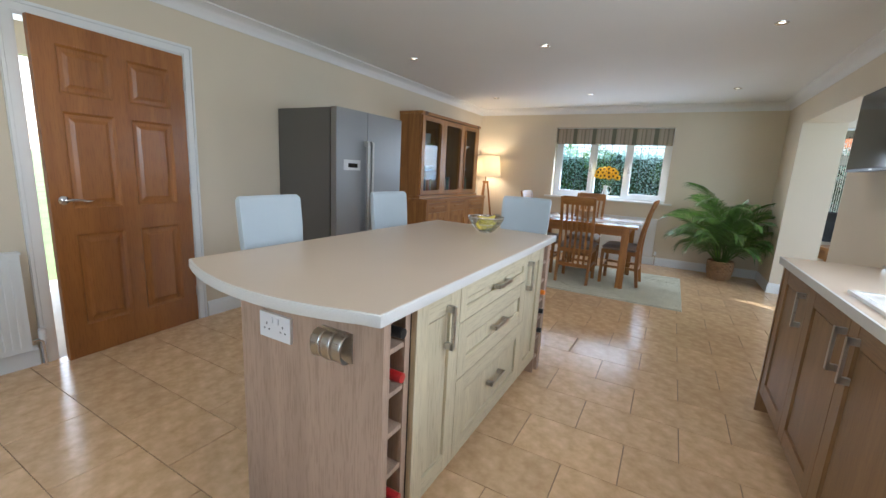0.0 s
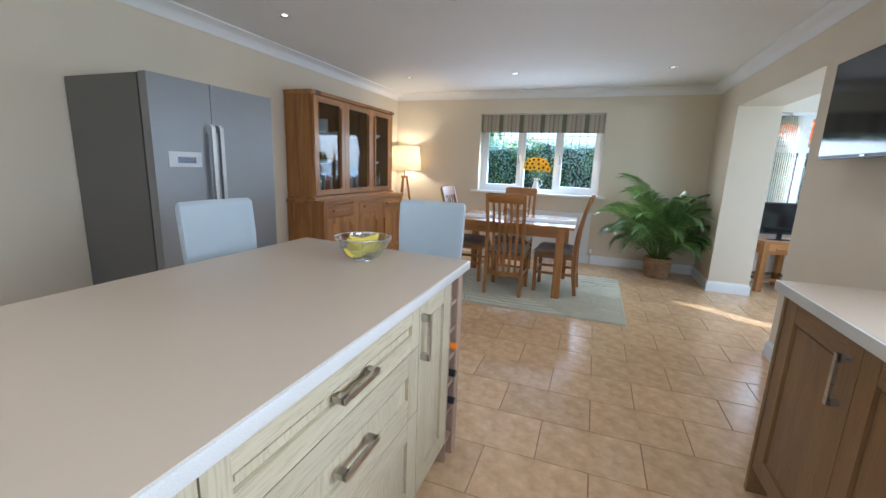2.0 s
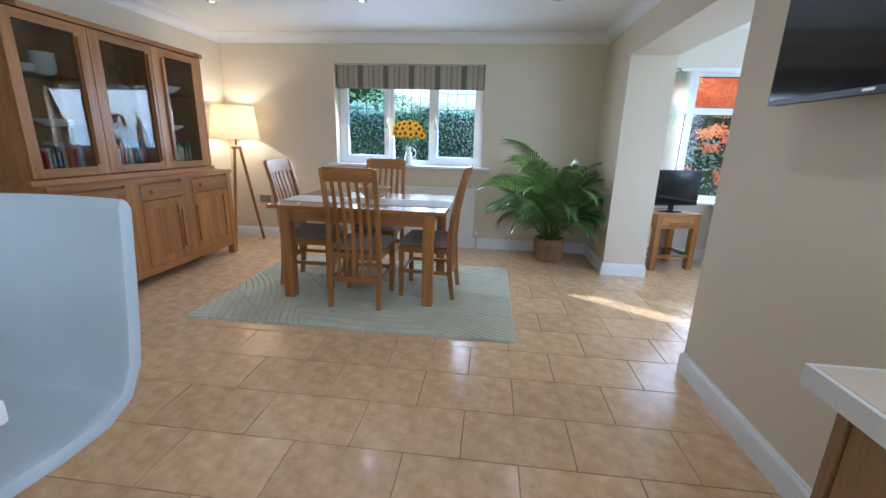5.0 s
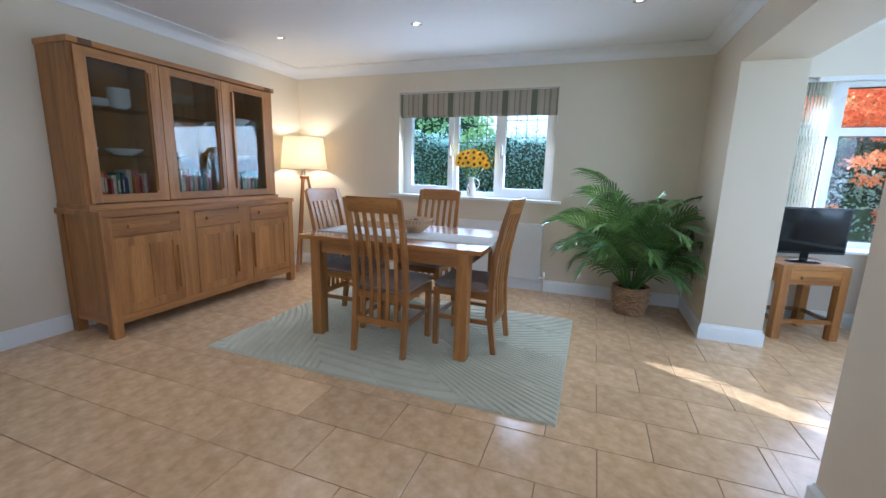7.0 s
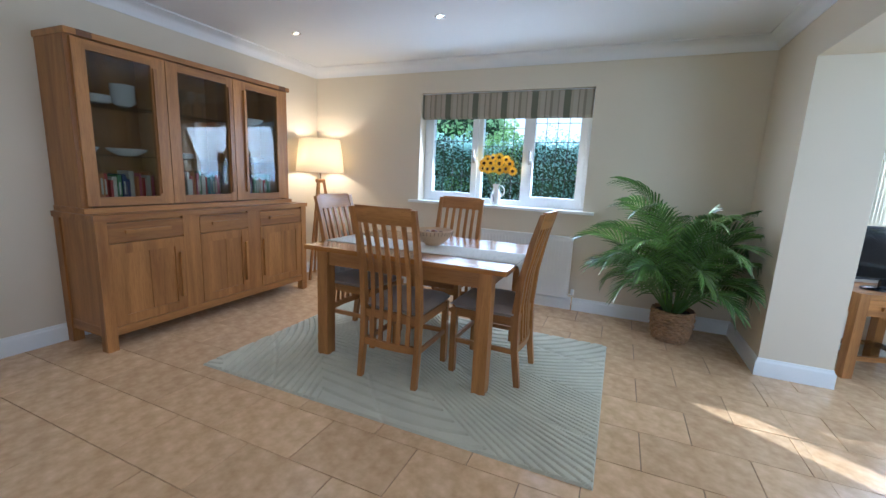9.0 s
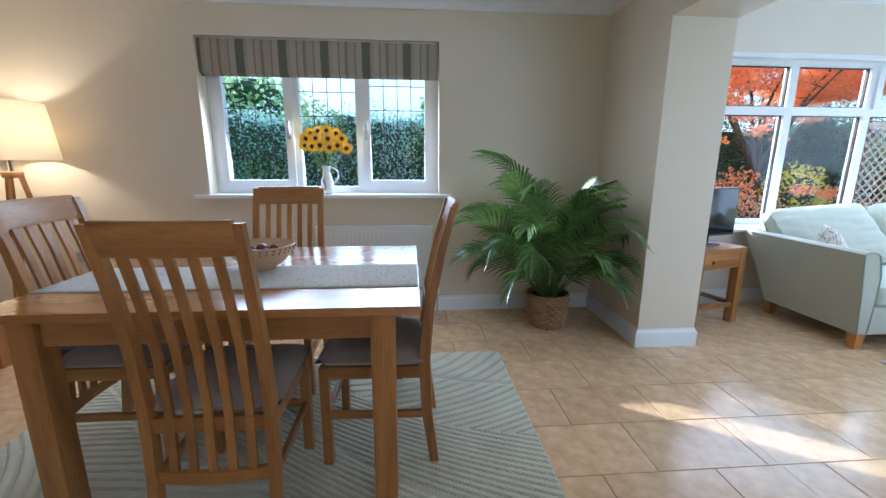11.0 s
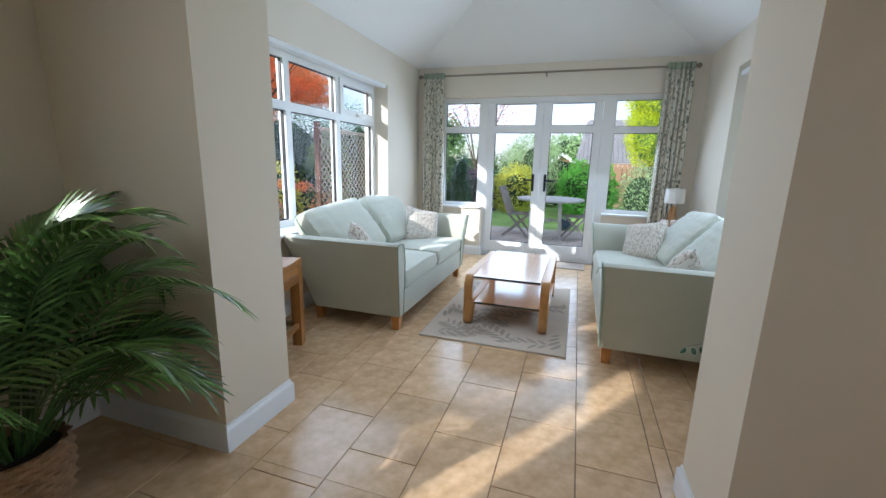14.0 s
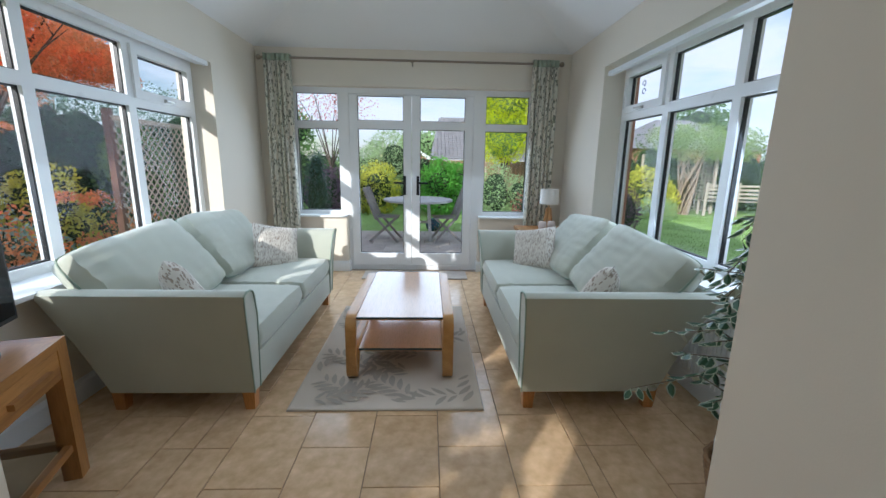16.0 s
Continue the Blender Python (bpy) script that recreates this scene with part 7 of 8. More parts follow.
DARK_LEAF = leaf_material("dark_leaf", (0.12, 0.21, 0.19), (0.34, 0.50, 0.45))
MID_LEAF = leaf_material("mid_leaf", (0.07, 0.14, 0.045), (0.18, 0.29, 0.10))
BRIGHT_LEAF = leaf_material("bright_leaf", (0.075, 0.25, 0.035), (0.19, 0.46, 0.08))
GOLD_LEAF = leaf_material("golden_leaf", (0.45, 0.46, 0.04), (0.78, 0.76, 0.14))
LIME_LEAF = leaf_material("lime_leaf", (0.38, 0.50, 0.01), (0.68, 0.80, 0.03))
RED_LEAF = leaf_material("maple_red_leaf", (0.92, 0.10, 0.04), (1.0, 0.36, 0.16), through_light=0.58, spread=(0.4, 1.6))
PINK_LEAF = leaf_material("pink_leaf", (0.34, 0.09, 0.10), (0.62, 0.24, 0.22))
PURPLE_LEAF = leaf_material("purple_leaf", (0.08, 0.05, 0.09), (0.20, 0.12, 0.19))
GREY_LEAF = leaf_material("grey_green_leaf", (0.26, 0.38, 0.19), (0.48, 0.60, 0.34))
# dark core colours: the shade deep inside foliage, painted in
CORE = material("shaded_core", (0.025, 0.05, 0.02), 0.9, vary=0.4)
RED_CORE = material("shaded_red_core", (0.16, 0.02, 0.01), 0.9, vary=0.4)
BARK = material("bark", (0.10, 0.075, 0.055), 0.9, vary=0.3, scale=8, bump=1.0, bump_scale=30)


def leaves_into(bm, rnd, blobs, count, size, slim=0.5, droop=0.0, shell=0.55):
    total = sum(rx * ry + ry * rz + rx * rz for _, (rx, ry, rz) in blobs)
    for (cx, cy, cz), (rx, ry, rz) in blobs:
        for _ in range(int(count * (rx * ry + ry * rz + rx * rz) / total)):
            v = Vector((rnd.gauss(0, 1), rnd.gauss(0, 1), rnd.gauss(0, 1))).normalized()
            r = shell + (1.12 - shell) * rnd.random() ** 0.5
            lump = 1 + 0.22 * noise.noise(Vector((cx, cy, cz)) + v * 2.3)
            c = Vector((cx + v.x * rx * r * lump, cy + v.y * ry * r * lump, max(G + 0.02, cz + v.z * rz * r * lump)))
            d = (v * 0.5 + Vector((rnd.gauss(0, 1), rnd.gauss(0, 1), rnd.gauss(0, 1) - droop))).normalized()
            s = d.orthogonal().normalized()
            s = (s * math.cos(rnd.uniform(0, 6.28)) + d.cross(s) * math.sin(rnd.uniform(0, 6.28))).normalized()
            L = size * rnd.uniform(0.6, 1.3)
            W = L * slim * 0.5
            bm.faces.new([bm.verts.new(p) for p in (c, c + d * L * 0.5 + s * W, c + d * L, c + d * L * 0.5 - s * W)])


# Solid lumps added inside the leaves so nothing shows through.
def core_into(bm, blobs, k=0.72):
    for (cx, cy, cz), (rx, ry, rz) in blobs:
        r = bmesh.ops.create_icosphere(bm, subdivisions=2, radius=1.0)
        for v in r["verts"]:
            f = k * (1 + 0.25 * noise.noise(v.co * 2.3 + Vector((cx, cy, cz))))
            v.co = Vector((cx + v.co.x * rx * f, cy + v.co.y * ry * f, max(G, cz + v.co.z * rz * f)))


def shrub(name, label, category, blobs, mat, count, size, slim=0.5, core=CORE, seed=1, droop=0.0, shell=0.55, ck=0.72, base=None):
    b0 = base or (blobs[0][0][0], blobs[0][0][1])
    s = thing(name, pose(b0[0], b0[1], G), label, category)
    rnd = random.Random(seed)
    blobs = [((c[0] - b0[0], c[1] - b0[1], c[2] - G), r) for c, r in blobs]
    bm = bmesh.new()
    leaves_into(bm, rnd, blobs, count, size, slim, droop, shell)
    for v in bm.verts:
        v.co.z = max(v.co.z, 0.005)
    part("foliage", bm, mat, s, kind="stuff")
    # added filler body, by default darkened to paint the shrub's inner shade
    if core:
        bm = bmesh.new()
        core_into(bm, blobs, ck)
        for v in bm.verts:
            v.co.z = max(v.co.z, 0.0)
        part("blocking_core", bm, core, s, kind="stuff")
    return s


def limbs(parent, rnd, start, spread, top, n, r=0.06, mat=BARK):
    bm = bmesh.new()
    sx, sy, sz = start
    tube(bm, [(sx, sy, 0), (sx + 0.03, sy, (sz) * 0.5), (sx, sy, sz)], r, 9, [r * 1.3, r, r * 0.85])
    for k in range(n):
        a = 2 * math.pi * k / n + rnd.uniform(-0.3, 0.3)
        e = Vector((sx + math.cos(a) * spread * rnd.uniform(0.6, 1.0), sy + math.sin(a) * spread * rnd.uniform(0.6, 1.0), top * rnd.uniform(0.8, 1.0)))
        m = Vector((sx, sy, sz)).lerp(e, 0.45) + Vector((rnd.uniform(-0.1, 0.1), rnd.uniform(-0.1, 0.1), 0.12))
        tube(bm, [(sx, sy, sz * 0.9), m, e], 0.02, 6, [r * 0.55, r * 0.32, r * 0.08])
        for q in range(4):
            b = m.lerp(e, 0.2 + 0.2 * q)
            f = b + Vector((rnd.uniform(-0.4, 0.4), rnd.uniform(-0.4, 0.4), rnd.uniform(0.05, 0.4))) * spread * 0.5
            tube(bm, [b, f], 0.006, 4, [r * 0.16, r * 0.04])
    part("trunk", bm, mat, parent, "bare branching trunk", smooth=True)


# the hedge behind the dining window
hb = [((x, 9.75 + 0.12 * math.sin(x * 3), 0.72), (0.75, 0.5, 1.02 + 0.14 * math.sin(x * 5.1))) for x in [-7.5 + 0.75 * i for i in range(14)]]
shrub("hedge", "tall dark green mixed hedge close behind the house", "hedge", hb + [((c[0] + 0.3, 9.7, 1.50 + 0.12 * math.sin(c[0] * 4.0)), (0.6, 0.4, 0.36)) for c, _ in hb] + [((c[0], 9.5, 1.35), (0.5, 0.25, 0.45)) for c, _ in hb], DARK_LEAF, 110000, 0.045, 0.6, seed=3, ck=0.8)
hb = [((x, 9.45, z), (0.35, 0.25, 0.3)) for x, z in ((-3.2, 1.5), (-2.2, 1.0), (-1.5, 1.65), (-0.8, 0.7), (-0.1, 1.4), (-2.8, 0.6))]
shrub("climber", "lighter green climber growing over the dark hedge", "shrub", hb, MID_LEAF, 8000, 0.04, 0.6, core=None, seed=5)
# the maple side
BANK_LEAF = leaf_material("evergreen_leaf", (0.03, 0.07, 0.045), (0.10, 0.18, 0.11))
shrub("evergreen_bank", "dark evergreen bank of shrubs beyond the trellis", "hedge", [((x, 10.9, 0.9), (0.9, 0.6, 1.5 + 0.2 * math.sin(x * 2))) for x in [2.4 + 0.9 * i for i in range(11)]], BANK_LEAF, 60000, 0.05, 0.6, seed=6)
rnd = random.Random(71)
clumps = []
for (cx, cy, cz), (rx, ry, rz), n in (((5.2, 10.2, 2.8), (1.4, 0.9, 0.8), 26), ((4.0, 9.8, 2.5), (1.0, 0.7, 0.6), 14), ((6.6, 10.4, 2.6), (1.2, 0.7, 0.7), 14), ((5.1, 10.0, 3.7), (1.1, 0.8, 0.5), 10), ((4.4, 9.4, 1.65), (1.3, 0.3, 0.35), 9), ((3.1, 9.5, 2.5), (1.1, 0.6, 0.7), 16), ((3.3, 9.0, 1.1), (0.9, 0.25, 0.8), 8), ((4.9, 8.95, 0.6), (0.8, 0.2, 0.6), 3), ((7.4, 10.6, 2.7), (1.2, 0.6, 0.6), 12)):
    for _ in range(n):
        v = Vector((rnd.gauss(0, 1), rnd.gauss(0, 1), rnd.gauss(0, 1))).normalized() * rnd.random() ** 0.4
        r = rnd.uniform(0.16, 0.34) if cz > 2 else rnd.uniform(0.07, 0.15)
        clumps.append(((cx + v.x * rx, cy + v.y * ry, cz + v.z * rz), (r * 1.35, r * 1.2, r * 0.55)))
mp = shrub("maple_tree", "red autumn maple spreading over the garden fence", "tree", clumps, RED_LEAF, 80000, 0.048, 0.55, core=None, seed=7, shell=0.15, base=(5.4, 10.3))
limbs(mp, random.Random(4), (0, 0, 1.3), 1.6, 3.4, 9, 0.07)
shrub("golden_shrub", "golden yellow shrub in front of the dark bank", "shrub", [((5.35, 9.5, 0.75), (0.38, 0.32, 0.40)), ((5.6, 9.6, 0.45), (0.4, 0.35, 0.4))], GOLD_LEAF, 2600, 0.06, 0.55, seed=8)
shrub("olive_shrub", "olive green upright shrub behind the trellis", "shrub", [((7.0, 9.6, 0.8), (0.5, 0.4, 0.85)), ((7.3, 9.8, 1.2), (0.4, 0.3, 0.5))], MID_LEAF, 4200, 0.06, 0.5, seed=9)
shrub("red_berry_shrub", "low shrub with red leaves and berries", "shrub", [((4.3, 8.9, 0.35), (0.45, 0.3, 0.45)), ((4.0, 9.0, 0.9), (0.25, 0.25, 0.25)), ((5.9, 9.0, 0.35), (0.3, 0.25, 0.35))], RED_LEAF, 2200, 0.05, 0.6, core=None, seed=10, shell=0.1)
shrub("low_shrub", "dark low shrub under the red berries", "shrub", [((4.4, 9.15, 0.2), (0.7, 0.35, 0.5)), ((3.2, 9.1, 0.4), (0.6, 0.35, 0.9)), ((2.2, 9.2, 0.6), (0.6, 0.35, 1.25))], DARK_LEAF, 6500, 0.055, 0.6, seed=12)
TRELLIS = material("weathered_trellis", (0.55, 0.47, 0.39), 0.85, vary=0.2, scale=10, bump=0.3)
tr = thing("trellis", pose(5.3, 8.6, G), "weathered wooden diagonal trellis panel between posts", "trellis")
bm = bmesh.new()
W_, H_, step = 2.3, 1.80, 0.115
k = -H_
while k < W_:
    a0, a1 = max(0, k), min(W_, k + H_)
    if a1 - a0 > 0.05:
        for s in (0, 1):
            z0, z1 = a0 - k, a1 - k
            if s:
                z0, z1 = H_ - z0, H_ - z1
            bar(bm, (a0, 0.008 * s, z0), (a1, 0.008 * s, z1), 0.014, 0.007)
    k += step
part("lattice", bm, TRELLIS, tr, "thin crossed laths", kind="stuff")
for x in (0.0, 1.72, W_):
    boxes("post", [(x - 0.035, x + 0.035, 0.01, 0.08, 0, H_ + 0.12)], material("brown_post", (0.16, 0.08, 0.05), 0.8) if x == 0 else bpy.data.materials["brown_post"], tr, "brown timber post")
boxes("rail", [(0, W_, -0.02, 0.03, H_, H_ + 0.05)], TRELLIS, tr)

# beyond the garden doors
shrub("golden_shrub", "yellow-green rounded shrub at the lawn's edge", "shrub", [((12.0, 6.65, 0.5), (0.5, 0.55, 0.68)), ((12.2, 7.05, 0.4), (0.4, 0.4, 0.5))], GOLD_LEAF, 5000, 0.08, 0.5, seed=13)
shrub("willow_shrub", "tall grey-green willow-leaved shrub behind the border", "shrub", [((13.3, 6.3, 1.3), (0.7, 0.75, 0.95)), ((13.4, 6.9, 1.0), (0.6, 0.5, 0.8))], GREY_LEAF, 7000, 0.12, 0.16, core=CORE, seed=14, ck=0.5)
shrub("laurel_shrub", "glossy bright green laurel bush at the lawn's edge", "shrub", [((12.0, 4.95, 0.55), (0.55, 0.5, 0.75)), ((12.1, 4.4, 0.50), (0.5, 0.45, 0.70))], BRIGHT_LEAF, 7500, 0.085, 0.5, seed=15)
lc = shrub("lime_conifer", "tall lime-yellow conifer rising above the fence", "tree", [((13.4, 2.95, 2.2), (0.7, 0.75, 0.9)), ((13.4, 2.95, 3.2), (0.75, 0.78, 1.0)), ((13.4, 2.95, 4.1), (0.5, 0.55, 0.7))], LIME_LEAF, 30000, 0.075, 0.35, core=MID_LEAF, seed=16, droop=-0.9, ck=0.85)
limbs(lc, random.Random(2), (0, 0, 1.2), 0.5, 2.4, 5, 0.07)
shrub("mixed_shrub", "green and reddish shrub below the lime conifer", "shrub", [((12.3, 3.35, 0.45), (0.5, 0.5, 0.75)), ((12.3, 2.7, 0.35), (0.4, 0.4, 0.55))], GREY_LEAF, 4200, 0.07, 0.5, seed=17)
shrub("pink_shrub", "low pink-red shrub beside the fence", "shrub", [((12.1, 2.6, 0.15), (0.35, 0.3, 0.35))], PINK_LEAF, 900, 0.06, 0.5, seed=18)
shrub("purple_shrub", "dark purple shrub at the end of the border", "shrub", [((12.2, 8.05, 0.35), (0.6, 0.55, 0.68)), ((12.1, 7.55, 0.2), (0.4, 0.35, 0.5))], PURPLE_LEAF, 4200, 0.07, 0.55, seed=19)
shrub("blue_conifer", "slim blue-green conifer near the patio corner", "shrub", [((9.6, 7.65, 0.5), (0.28, 0.26, 0.75)), ((9.6, 7.65, 1.05), (0.18, 0.18, 0.4))], leaf_material("blue_green_leaf", (0.03, 0.07, 0.06), (0.07, 0.14, 0.11)), 3000, 0.05, 0.3, seed=20)
shrub("back_hedge", "mixed green boundary hedge behind the borders", "hedge", [((14.6, y, 0.6), (0.6, 0.8, 1.15 + 0.2 * math.sin(y * 2.2))) for y in [5.6 + 0.8 * i for i in range(10)]], MID_LEAF, 15000, 0.08, 0.55, seed=22)
pt = shrub("ornamental_tree", "airy small tree with sparse pink autumn leaves", "tree", [((13.0, 8.3, 2.9), (0.9, 1.0, 0.8)), ((13.0, 7.4, 2.8), (0.6, 0.7, 0.6))], PINK_LEAF, 1500, 0.055, 0.6, core=None, seed=23, shell=0.1, base=(13.0, 8.1))
limbs(pt, random.Random(9), (0, 0, 1.3), 1.2, 3.6, 9, 0.035)

FENCE = material("fence_wood", (0.32, 0.20, 0.12), 0.85, vary=0.2, scale=6, bump=0.4, random_vary=0.12)
def fence(x0, y0, x1, y1, h, label, mat=None):
    mat = mat or FENCE
    d = Vector((x1 - x0, y1 - y0, 0))
    L = d.length
    f = thing("fence", pose(x0, y0, G, 0, 0, math.degrees(math.atan2(d.y, d.x))), label, "fence")
    n = int(L / 0.15)
    me = None
    for i in range(n):
        if me is None:
            b = boxes("slat", [(0, 0.135, -0.01, 0.01, 0.05, h)], mat, f)
            me = b.data
        else:
            b = new("slat", me)
            b.parent = f
        b.location = (i * L / n, 0.006 * (i % 2), 0)
    for k in range(int(L / 1.8) + 1):
        boxes("post", [(k * 1.8, k * 1.8 + 0.09, 0.02, 0.11, 0, h + 0.06)], mat, f)
    boxes("capping", [(0, L, -0.025, 0.025, h, h + 0.03)], mat, f)


# blue haze over the view is put into this fence's wood colour
HAZED_FENCE = material("hazed_fence_wood", (0.16, 0.19, 0.24), 0.85, vary=0.2, scale=6, bump=0.4)
fence(14.9, -6.0, 14.9, 6.0, 1.45, "brown close-boarded garden fence behind the shrubs")
fence(-7.5, 10.55, 2.2, 10.55, 1.85, "close-boarded fence behind the dark hedge, blue-grey from painted haze", HAZED_FENCE)

# garden table and chairs
TEAK = material("weathered_teak", (0.56, 0.55, 0.54), 0.7, vary=0.2, scale=7, bump=0.3, stretch=(1, 1, 0.3))
gt = thing("garden_table", pose(8.05, 5.43, G + 0.026), "round grey weathered teak garden table on the patio", "garden table")
bm = bmesh.new()
lathe(bm, [(0.001, 0.70), (0.60, 0.70), (0.62, 0.705), (0.62, 0.735), (0.61, 0.74), (0.001, 0.74)], 48)
part("tabletop", bm, TEAK, gt)
for a in (45, 135, 225, 315):
    bm = bmesh.new()
    ca, sa = math.cos(radians(a)), math.sin(radians(a))
    bar(bm, (0.32 * ca, 0.32 * sa, 0), (0.26 * ca, 0.26 * sa, 0.70), 0.055, 0.055)
    part("leg", bm, TEAK, gt)
boxes("stretcher", [(-0.24, 0.24, -0.02, 0.02, 0.30, 0.34), (-0.02, 0.02, -0.24, -0.02, 0.30, 0.34), (-0.02, 0.02, 0.02, 0.24, 0.30, 0.34)], TEAK, gt)


DARK_TEAK = material("darker_teak", (0.30, 0.275, 0.26), 0.75, vary=0.25, scale=7, bump=0.3)


def garden_chair():
    c = thing("garden_chair", pose(0, 0, 0), "grey weathered folding wooden garden chair at the round table", "garden chair", "garden chairs")
    for s in (-1, 1):
        for nm, p0, p1 in (("leg", (s * 0.21, 0.24, 0), (s * 0.21, -0.16, 0.46)), ("leg", (s * 0.18, -0.26, 0), (s * 0.18, 0.20, 0.42)), ("back_post", (s * 0.21, -0.14, 0.40), (s * 0.21, -0.34, 0.92))):
            bm = bmesh.new()
            bar(bm, p0, p1, 0.022, 0.04)
            part(nm, bm, DARK_TEAK, c)
    for k in range(7):
        boxes("seat_slat", [(-0.22, 0.22, -0.17 + 0.058 * k, -0.125 + 0.058 * k, 0.425, 0.44)], DARK_TEAK, c)
    for k in range(6):
        x = -0.15 + 0.06 * k
        bm = bmesh.new()
        bar(bm, (x, -0.155, 0.46), (x, -0.33, 0.90), 0.03, 0.012)
        part("back_slat", bm, DARK_TEAK, c)
    boxes("top_rail", [(-0.22, 0.22, -0.36, -0.33, 0.89, 0.94)], DARK_TEAK, c)
    return c


gc = garden_chair()
gc.matrix_world = pose(7.95, 6.00, G + 0.026, 0, 0, 175)
copy_thing(gc, pose(7.95, 4.93, G + 0.026, 0, 0, 8))
pot = thing("glazed_pot", pose(9.2, 5.15, G), "round dark blue glazed garden pot on the patio edge", "pot")
bm = bmesh.new()
lathe(bm, [(0.08, 0), (0.14, 0.06), (0.155, 0.14), (0.12, 0.22), (0.13, 0.24), (0.10, 0.23)], 24)
part("pot_body", bm, material("blue_glaze", (0.03, 0.08, 0.13), 0.2), pot, smooth=True)

# neighbouring bungalow
ROOF = material("grey_roof_tile", (0.25, 0.25, 0.27), 0.8, vary=0.2, scale=3, bump=0.4, bump_scale=20)
BRICK = material("red_brick", (0.42, 0.20, 0.13), 0.9, vary=0.3, scale=6, bump=0.4, bump_scale=30)
ho = thing("bungalow", pose(25, 1.2, G), "red brick bungalow with a grey tiled gable roof", "house")
boxes("wall", [(-3.0, 3.0, -5.0, 3.8, 0, 1.6)], BRICK, ho)
bm = bmesh.new()
prism(bm, [(-3.0, 1.6), (3.0, 1.6), (0, 3.7)], -5.0, 2.8, "y")
part("gable", bm, BRICK, ho)
bm = bmesh.new()
ring_mesh(bm, [[(-3.3, -5.2, 1.45), (3.3, -5.2, 1.45), (3.3, 4.0, 1.45), (-3.3, 4.0, 1.45)], [(-3.3, -5.2, 1.58), (3.3, -5.2, 1.58), (3.3, 4.0, 1.58), (-3.3, 4.0, 1.58)], [(-0.02, -5.2, 3.86), (0.02, -5.2, 3.86), (0.02, 3.5, 3.86), (-0.02, 3.5, 3.86)]])
part("roof", bm, ROOF, ho, "grey tiled roof")
bm = bmesh.new()
for r in range(22):
    x0, z0 = -3.3 + 0.15 * r, 1.58 + 0.1045 * r
    for c in range(46):
        if -5.2 + 0.2 * c + 0.185 > 4.0 - 0.5 * r / 22:
            continue
        box(bm, x0, x0 + 0.158, -5.2 + 0.2 * c, -5.2 + 0.2 * c + 0.185, z0 + 0.03, z0 + 0.115)
part("roof_tiles", bm, ROOF, ho, "rows of grey roof tiles", kind="stuff")
boxes("bargeboard", [(-3.34, -3.24, -5.22, 4.02, 1.40, 1.52)], GLOSS_WHITE, ho, "white fascia board")
bm = bmesh.new()
prism(bm, [(3.5, 0.0), (5.5, 0.0), (5.5, 1.1), (4.5, 1.78), (3.5, 1.1)], -5.0, -2.0, "x")
part("front_gable", bm, BRICK, ho)
bm = bmesh.new()
prism(bm, [(3.3, 1.0), (4.5, 1.82), (5.7, 1.0), (5.7, 1.12), (4.5, 1.94), (3.3, 1.12)], -5.2, -1.0, "x")
part("porch_roof", bm, ROOF, ho, "grey tiled gable roof")
bm = bmesh.new()
prism(bm, [(3.28, 0.96), (4.5, 1.80), (5.72, 0.96), (5.72, 1.12), (4.5, 1.96), (3.28, 1.12)], -5.25, -5.205, "x")
part("bargeboard", bm, GLOSS_WHITE, ho, "white verge board")
w = new("window")
w.parent = ho
boxes("window_frame", [(-3.04, -2.98, 0.4, 1.9, 0.6, 1.4)], UPVC, w)
boxes("pane", [(-3.05, -3.04, 0.5, 1.1, 0.7, 1.3)], BLACK_SCREEN, w)
boxes("pane", [(-3.05, -3.04, 1.2, 1.8, 0.7, 1.3)], BLACK_SCREEN, w)
fh = thing("far_bungalow", pose(26, -9.5, G), "distant bungalow with a grey hipped roof", "house")
boxes("wall", [(-3, 3, -3.5, 3.5, 0, 2.3)], BRICK, fh)
bm = bmesh.new()
ring_mesh(bm, [[(-3.3, -3.8, 2.3), (3.3, -3.8, 2.3), (3.3, 3.8, 2.3), (-3.3, 3.8, 2.3)], [(-0.2, -1.0, 4.1), (0.2, -1.0, 4.1), (0.2, 1.0, 4.1), (-0.2, 1.0, 4.1)]])
part("roof", bm, ROOF, fh, "grey hipped roof")

# the lawn side
shrub("golden_shrub", "large golden yellow rounded shrub by the lawn", "shrub", [((12.3, -0.95, 0.4), (0.75, 0.65, 0.75)), ((12.6, -1.7, 0.2), (0.5, 0.4, 0.5))], GOLD_LEAF, 5200, 0.085, 0.5, seed=31)
shrub("purple_shrub", "dark purple-leaved shrub by the brick corner", "shrub", [((9.6, 0.85, 0.25), (0.3, 0.3, 0.5))], PURPLE_LEAF, 1500, 0.05, 0.6, seed=32)
shrub("tall_grass", "pale arching ornamental grass beside the shrub", "shrub", [((11.5, -0.9, 0.05), (0.5, 0.45, 0.3))], GREY_LEAF, 1800, 0.2, 0.06, core=None, seed=34, droop=-1.2)
ra = shrub("rose_tree", "old rose tree with twisted stems and an umbrella crown", "tree", [((12.6, -2.6, 1.95), (0.95, 0.95, 0.5)), ((12.3, -3.4, 1.9), (0.7, 0.8, 0.45)), ((12.9, -1.9, 2.1), (0.6, 0.6, 0.4))], leaf_material("rose_leaf", (0.16, 0.24, 0.07), (0.36, 0.48, 0.16)), 8000, 0.065, 0.5, core=None, seed=35, shell=0.2, base=(12.6, -2.4))
bm = bmesh.new()
rnd = random.Random(12)
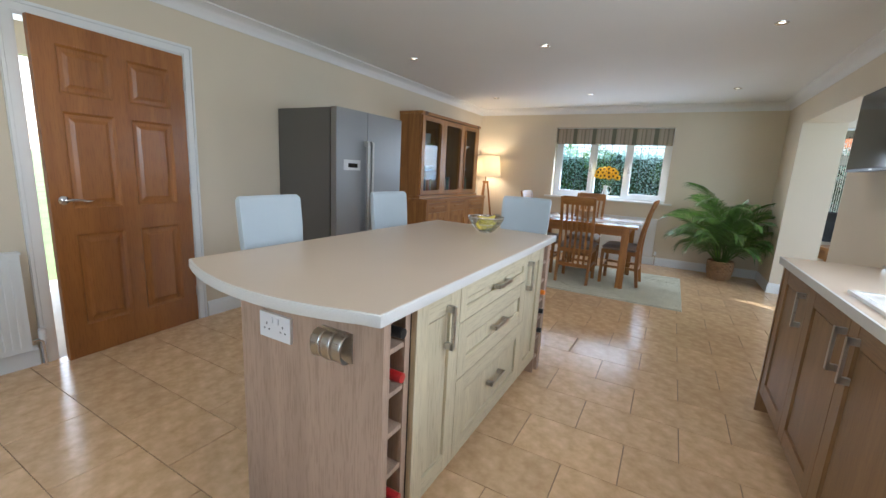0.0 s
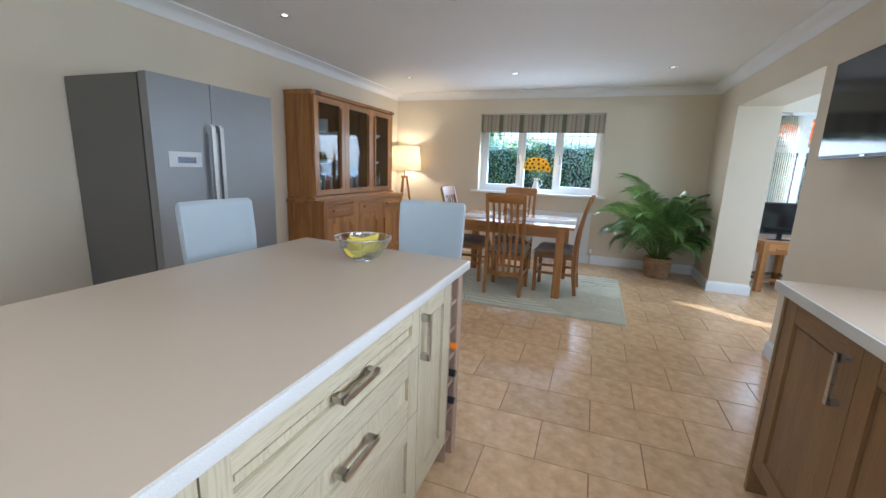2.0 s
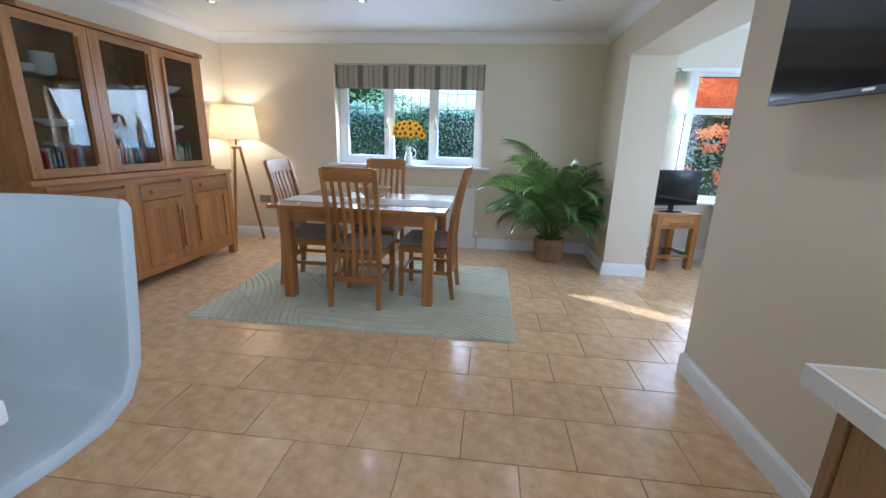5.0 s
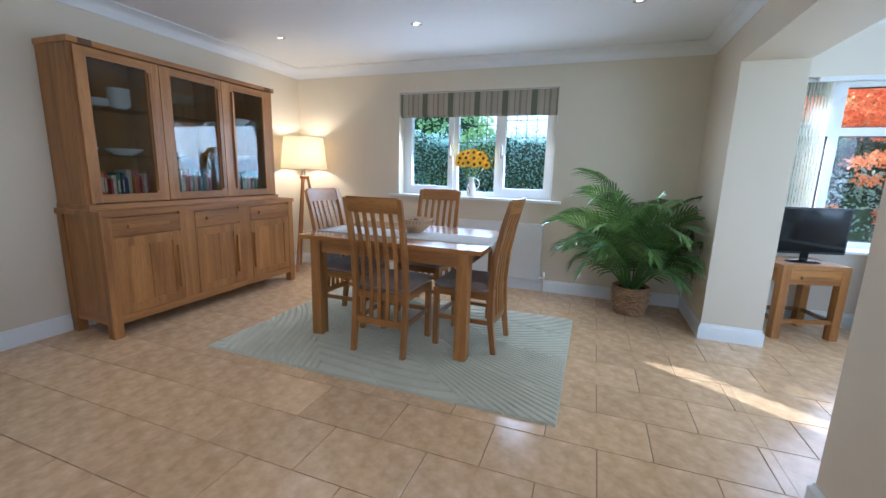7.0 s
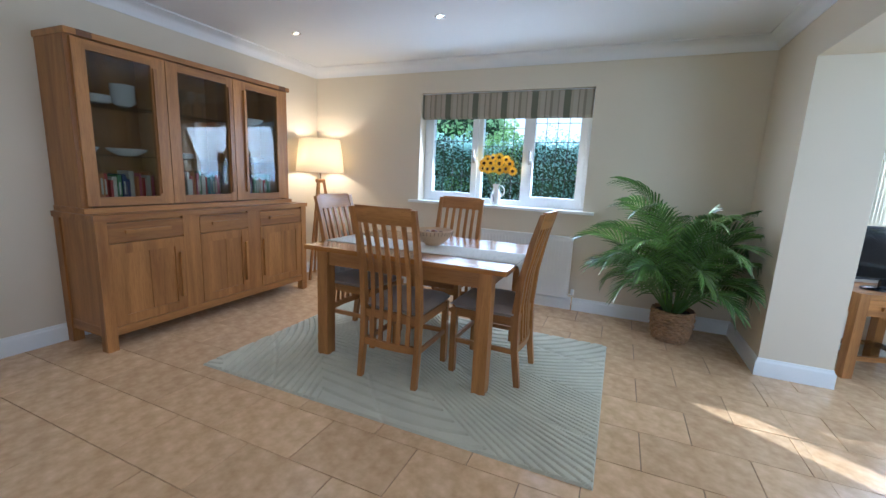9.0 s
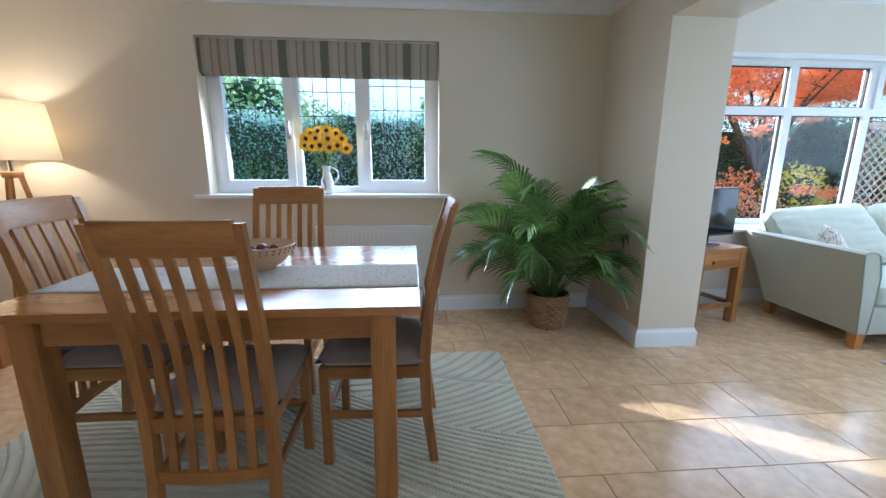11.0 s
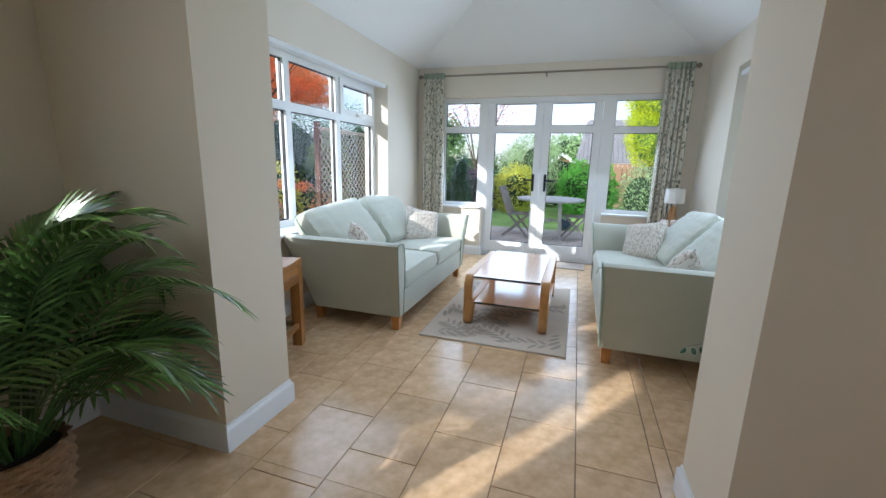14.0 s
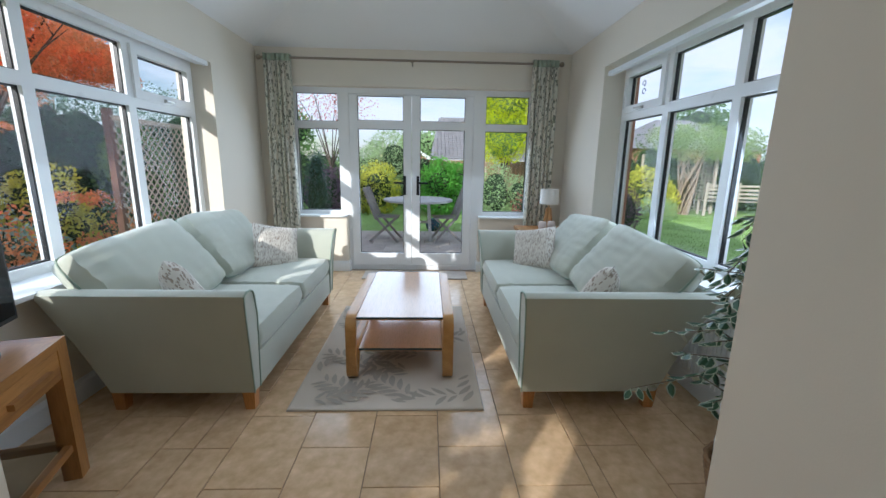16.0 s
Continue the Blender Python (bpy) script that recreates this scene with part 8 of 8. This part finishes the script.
for k in range(16):
    a = rnd.uniform(0, 6.28)
    pts = [(0.12 * math.cos(a + 0.5 * i) * (1 + i * 0.35), 0.12 * math.sin(a + 0.5 * i) * (1 + i * 0.35), 0.33 * i) for i in range(7)]
    tube(bm, pts, 0.02, 5, [0.035, 0.03, 0.027, 0.022, 0.018, 0.013, 0.006])
part("trunk", bm, material("pale_bark", (0.30, 0.24, 0.18), 0.9, vary=0.3, scale=8), ra, "bundle of twisted stems", smooth=True)
shrub("hedge", "green boundary hedge behind the seat", "hedge", [((14.0, y, 0.7), (0.6, 0.9, 1.45 + 0.15 * math.sin(2.3 * y))) for y in [-8 + 1.0 * i for i in range(8)]], MID_LEAF, 12000, 0.08, 0.55, seed=36)
shrub("hedge", "dark boundary hedge at the end of the lawn", "hedge", [((x, -8.6, 0.4), (1.0, 0.6, 1.3)) for x in [-2 + 1.4 * i for i in range(12)]], MID_LEAF, 14000, 0.1, 0.55, seed=37)
BENCH_WOOD = material("silvery_bench_wood", (0.38, 0.34, 0.28), 0.85, vary=0.2, scale=10, bump=0.3)
be = thing("garden_bench", pose(12.4, -3.7, G, 0, 0, 75), "weathered wooden garden bench with slatted back by the trellis", "bench")
for k in range(4):
    boxes("seat_slat", [(-0.85, 0.85, -0.2 + 0.11 * k, -0.11 + 0.11 * k, 0.42, 0.445)], BENCH_WOOD, be)
for k in range(4):
    boxes("back_slat", [(-0.85, 0.85, 0.26, 0.285, 0.52 + 0.11 * k, 0.58 + 0.11 * k)], BENCH_WOOD, be)
for x in (-0.82, 0.0, 0.82):
    boxes("leg", [(x - 0.035, x + 0.035, -0.2, -0.14, 0, 0.42)], BENCH_WOOD, be)
    boxes("back_post", [(x - 0.035, x + 0.035, 0.285, 0.335, 0, 0.98)], BENCH_WOOD, be)
ar = thing("garden_trellis", pose(12.9, -2.9, G, 0, 0, 75), "pale square wooden trellis between posts behind the rose tree", "trellis")
for x in (-0.45, 0.45, 1.6):
    boxes("post", [(x - 0.035, x + 0.035, 0, 0.07, 0, 1.75)], BENCH_WOOD, ar)
bm = bmesh.new()
for k in range(9):
    box(bm, -0.41 + 0.1 * k, -0.395 + 0.1 * k, 0.01, 0.02, 0.1, 1.6)
for k in range(15):
    box(bm, -0.42, 0.42, 0.02, 0.03, 0.1 + 0.1 * k, 0.115 + 0.1 * k)
part("lattice", bm, BENCH_WOOD, ar, "square laths", kind="stuff")
for k, (x, y, h, r) in enumerate(((46, -24, 8.5, 3.2), (52, -14, 8.0, 3.4), (55, 24, 8.5, 3.6), (18, 40, 9.0, 3.5), (4, 38, 8.0, 3.2), (-12, 36, 8.5, 3.5), (40, -44, 9.0, 4.0), (58, 6, 5.5, 3.0))):
    t = shrub("far_tree", "distant rounded green tree beyond the gardens", "tree", [((x, y, h * 0.6), (r, r, h * 0.34)), ((x + r * 0.4, y + r * 0.4, h * 0.5), (r * 0.7, r * 0.7, h * 0.25)), ((x - r * 0.4, y - r * 0.5, h * 0.52), (r * 0.7, r * 0.7, h * 0.25))], GREY_LEAF if k % 2 else MID_LEAF, 2600, 0.45, 0.7, seed=40 + k)
    limbs(t, random.Random(k), (0, 0, h * 0.35), r * 0.5, h * 0.5, 5, 0.25)

boxes("outer_brickwork", [(4.50, 5.69, 3.362, 3.398, G, 2.5), (1.62, 1.87, 3.362, 3.398, G, 2.5), (1.87, 4.50, 3.362, 3.398, G, 0.62)], BRICK, kind="structure")

# ---- floor tiles ----
PX, PY, TT, GAP = 0.4745, 0.315, 0.006, 0.0036
def tile_mesh(w, d):
    bm = bmesh.new()
    e = 0.0016
    ring_mesh(bm, [[(a, a, z), (w - a, a, z), (w - a, d - a, z), (a, d - a, z)] for a, z in ((0, -TT), (0, -e), (e, 0))], True, True)
    me = bpy.data.meshes.new("tile")
    bm.normal_update()
    bm.to_mesh(me)
    bm.free()
    me.materials.append(TILE)
    return me


_tiles = {}
def lay(x0, x1, y0, y1, parent, rest, near):
    for j in range(int((y0 - 3.93) / PY) - 2, int((y1 - 3.93) / PY) + 2):
        a0, a1 = max(3.93 + PY * j, y0), min(3.93 + PY * (j + 1) - GAP, y1)
        if a1 - a0 < 0.01:
            continue
        off = -0.034 + (0.5 * PX if j % 2 == 0 else 0)
        for i in range(int((x0 - off) / PX) - 2, int((x1 - off) / PX) + 2):
            b0, b1 = max(off + PX * i, x0), min(off + PX * (i + 1) - GAP, x1)
            if b1 - b0 < 0.01:
                continue
            if a0 > near:
                key = (round(b1 - b0, 3), round(a1 - a0, 3))
                if key not in _tiles:
                    _tiles[key] = tile_mesh(b1 - b0, a1 - a0)
                ob = new("tile", _tiles[key])
                ob.parent = parent
                ob.location = (b0, a0, 0)
            else:
                box(rest, b0, b1, a0, a1, -TT, 0)


rest = bmesh.new()
lay(WX, EX, SY, NY, bpy.data.objects["floor"], rest, 0.2)
part("far_tiles", rest, TILE, bpy.data.objects["floor"], kind="stuff")
rest = bmesh.new()
lay(EX, SX1, 4.49, 6.295, bpy.data.objects["sunroom_floor"], rest, -9)
lay(SX0, SX1, SY0, 4.49 - GAP, bpy.data.objects["sunroom_floor"], rest, -9)
lay(SX0, SX1, 6.295 + GAP, SY1, bpy.data.objects["sunroom_floor"], rest, -9)
rest.free()
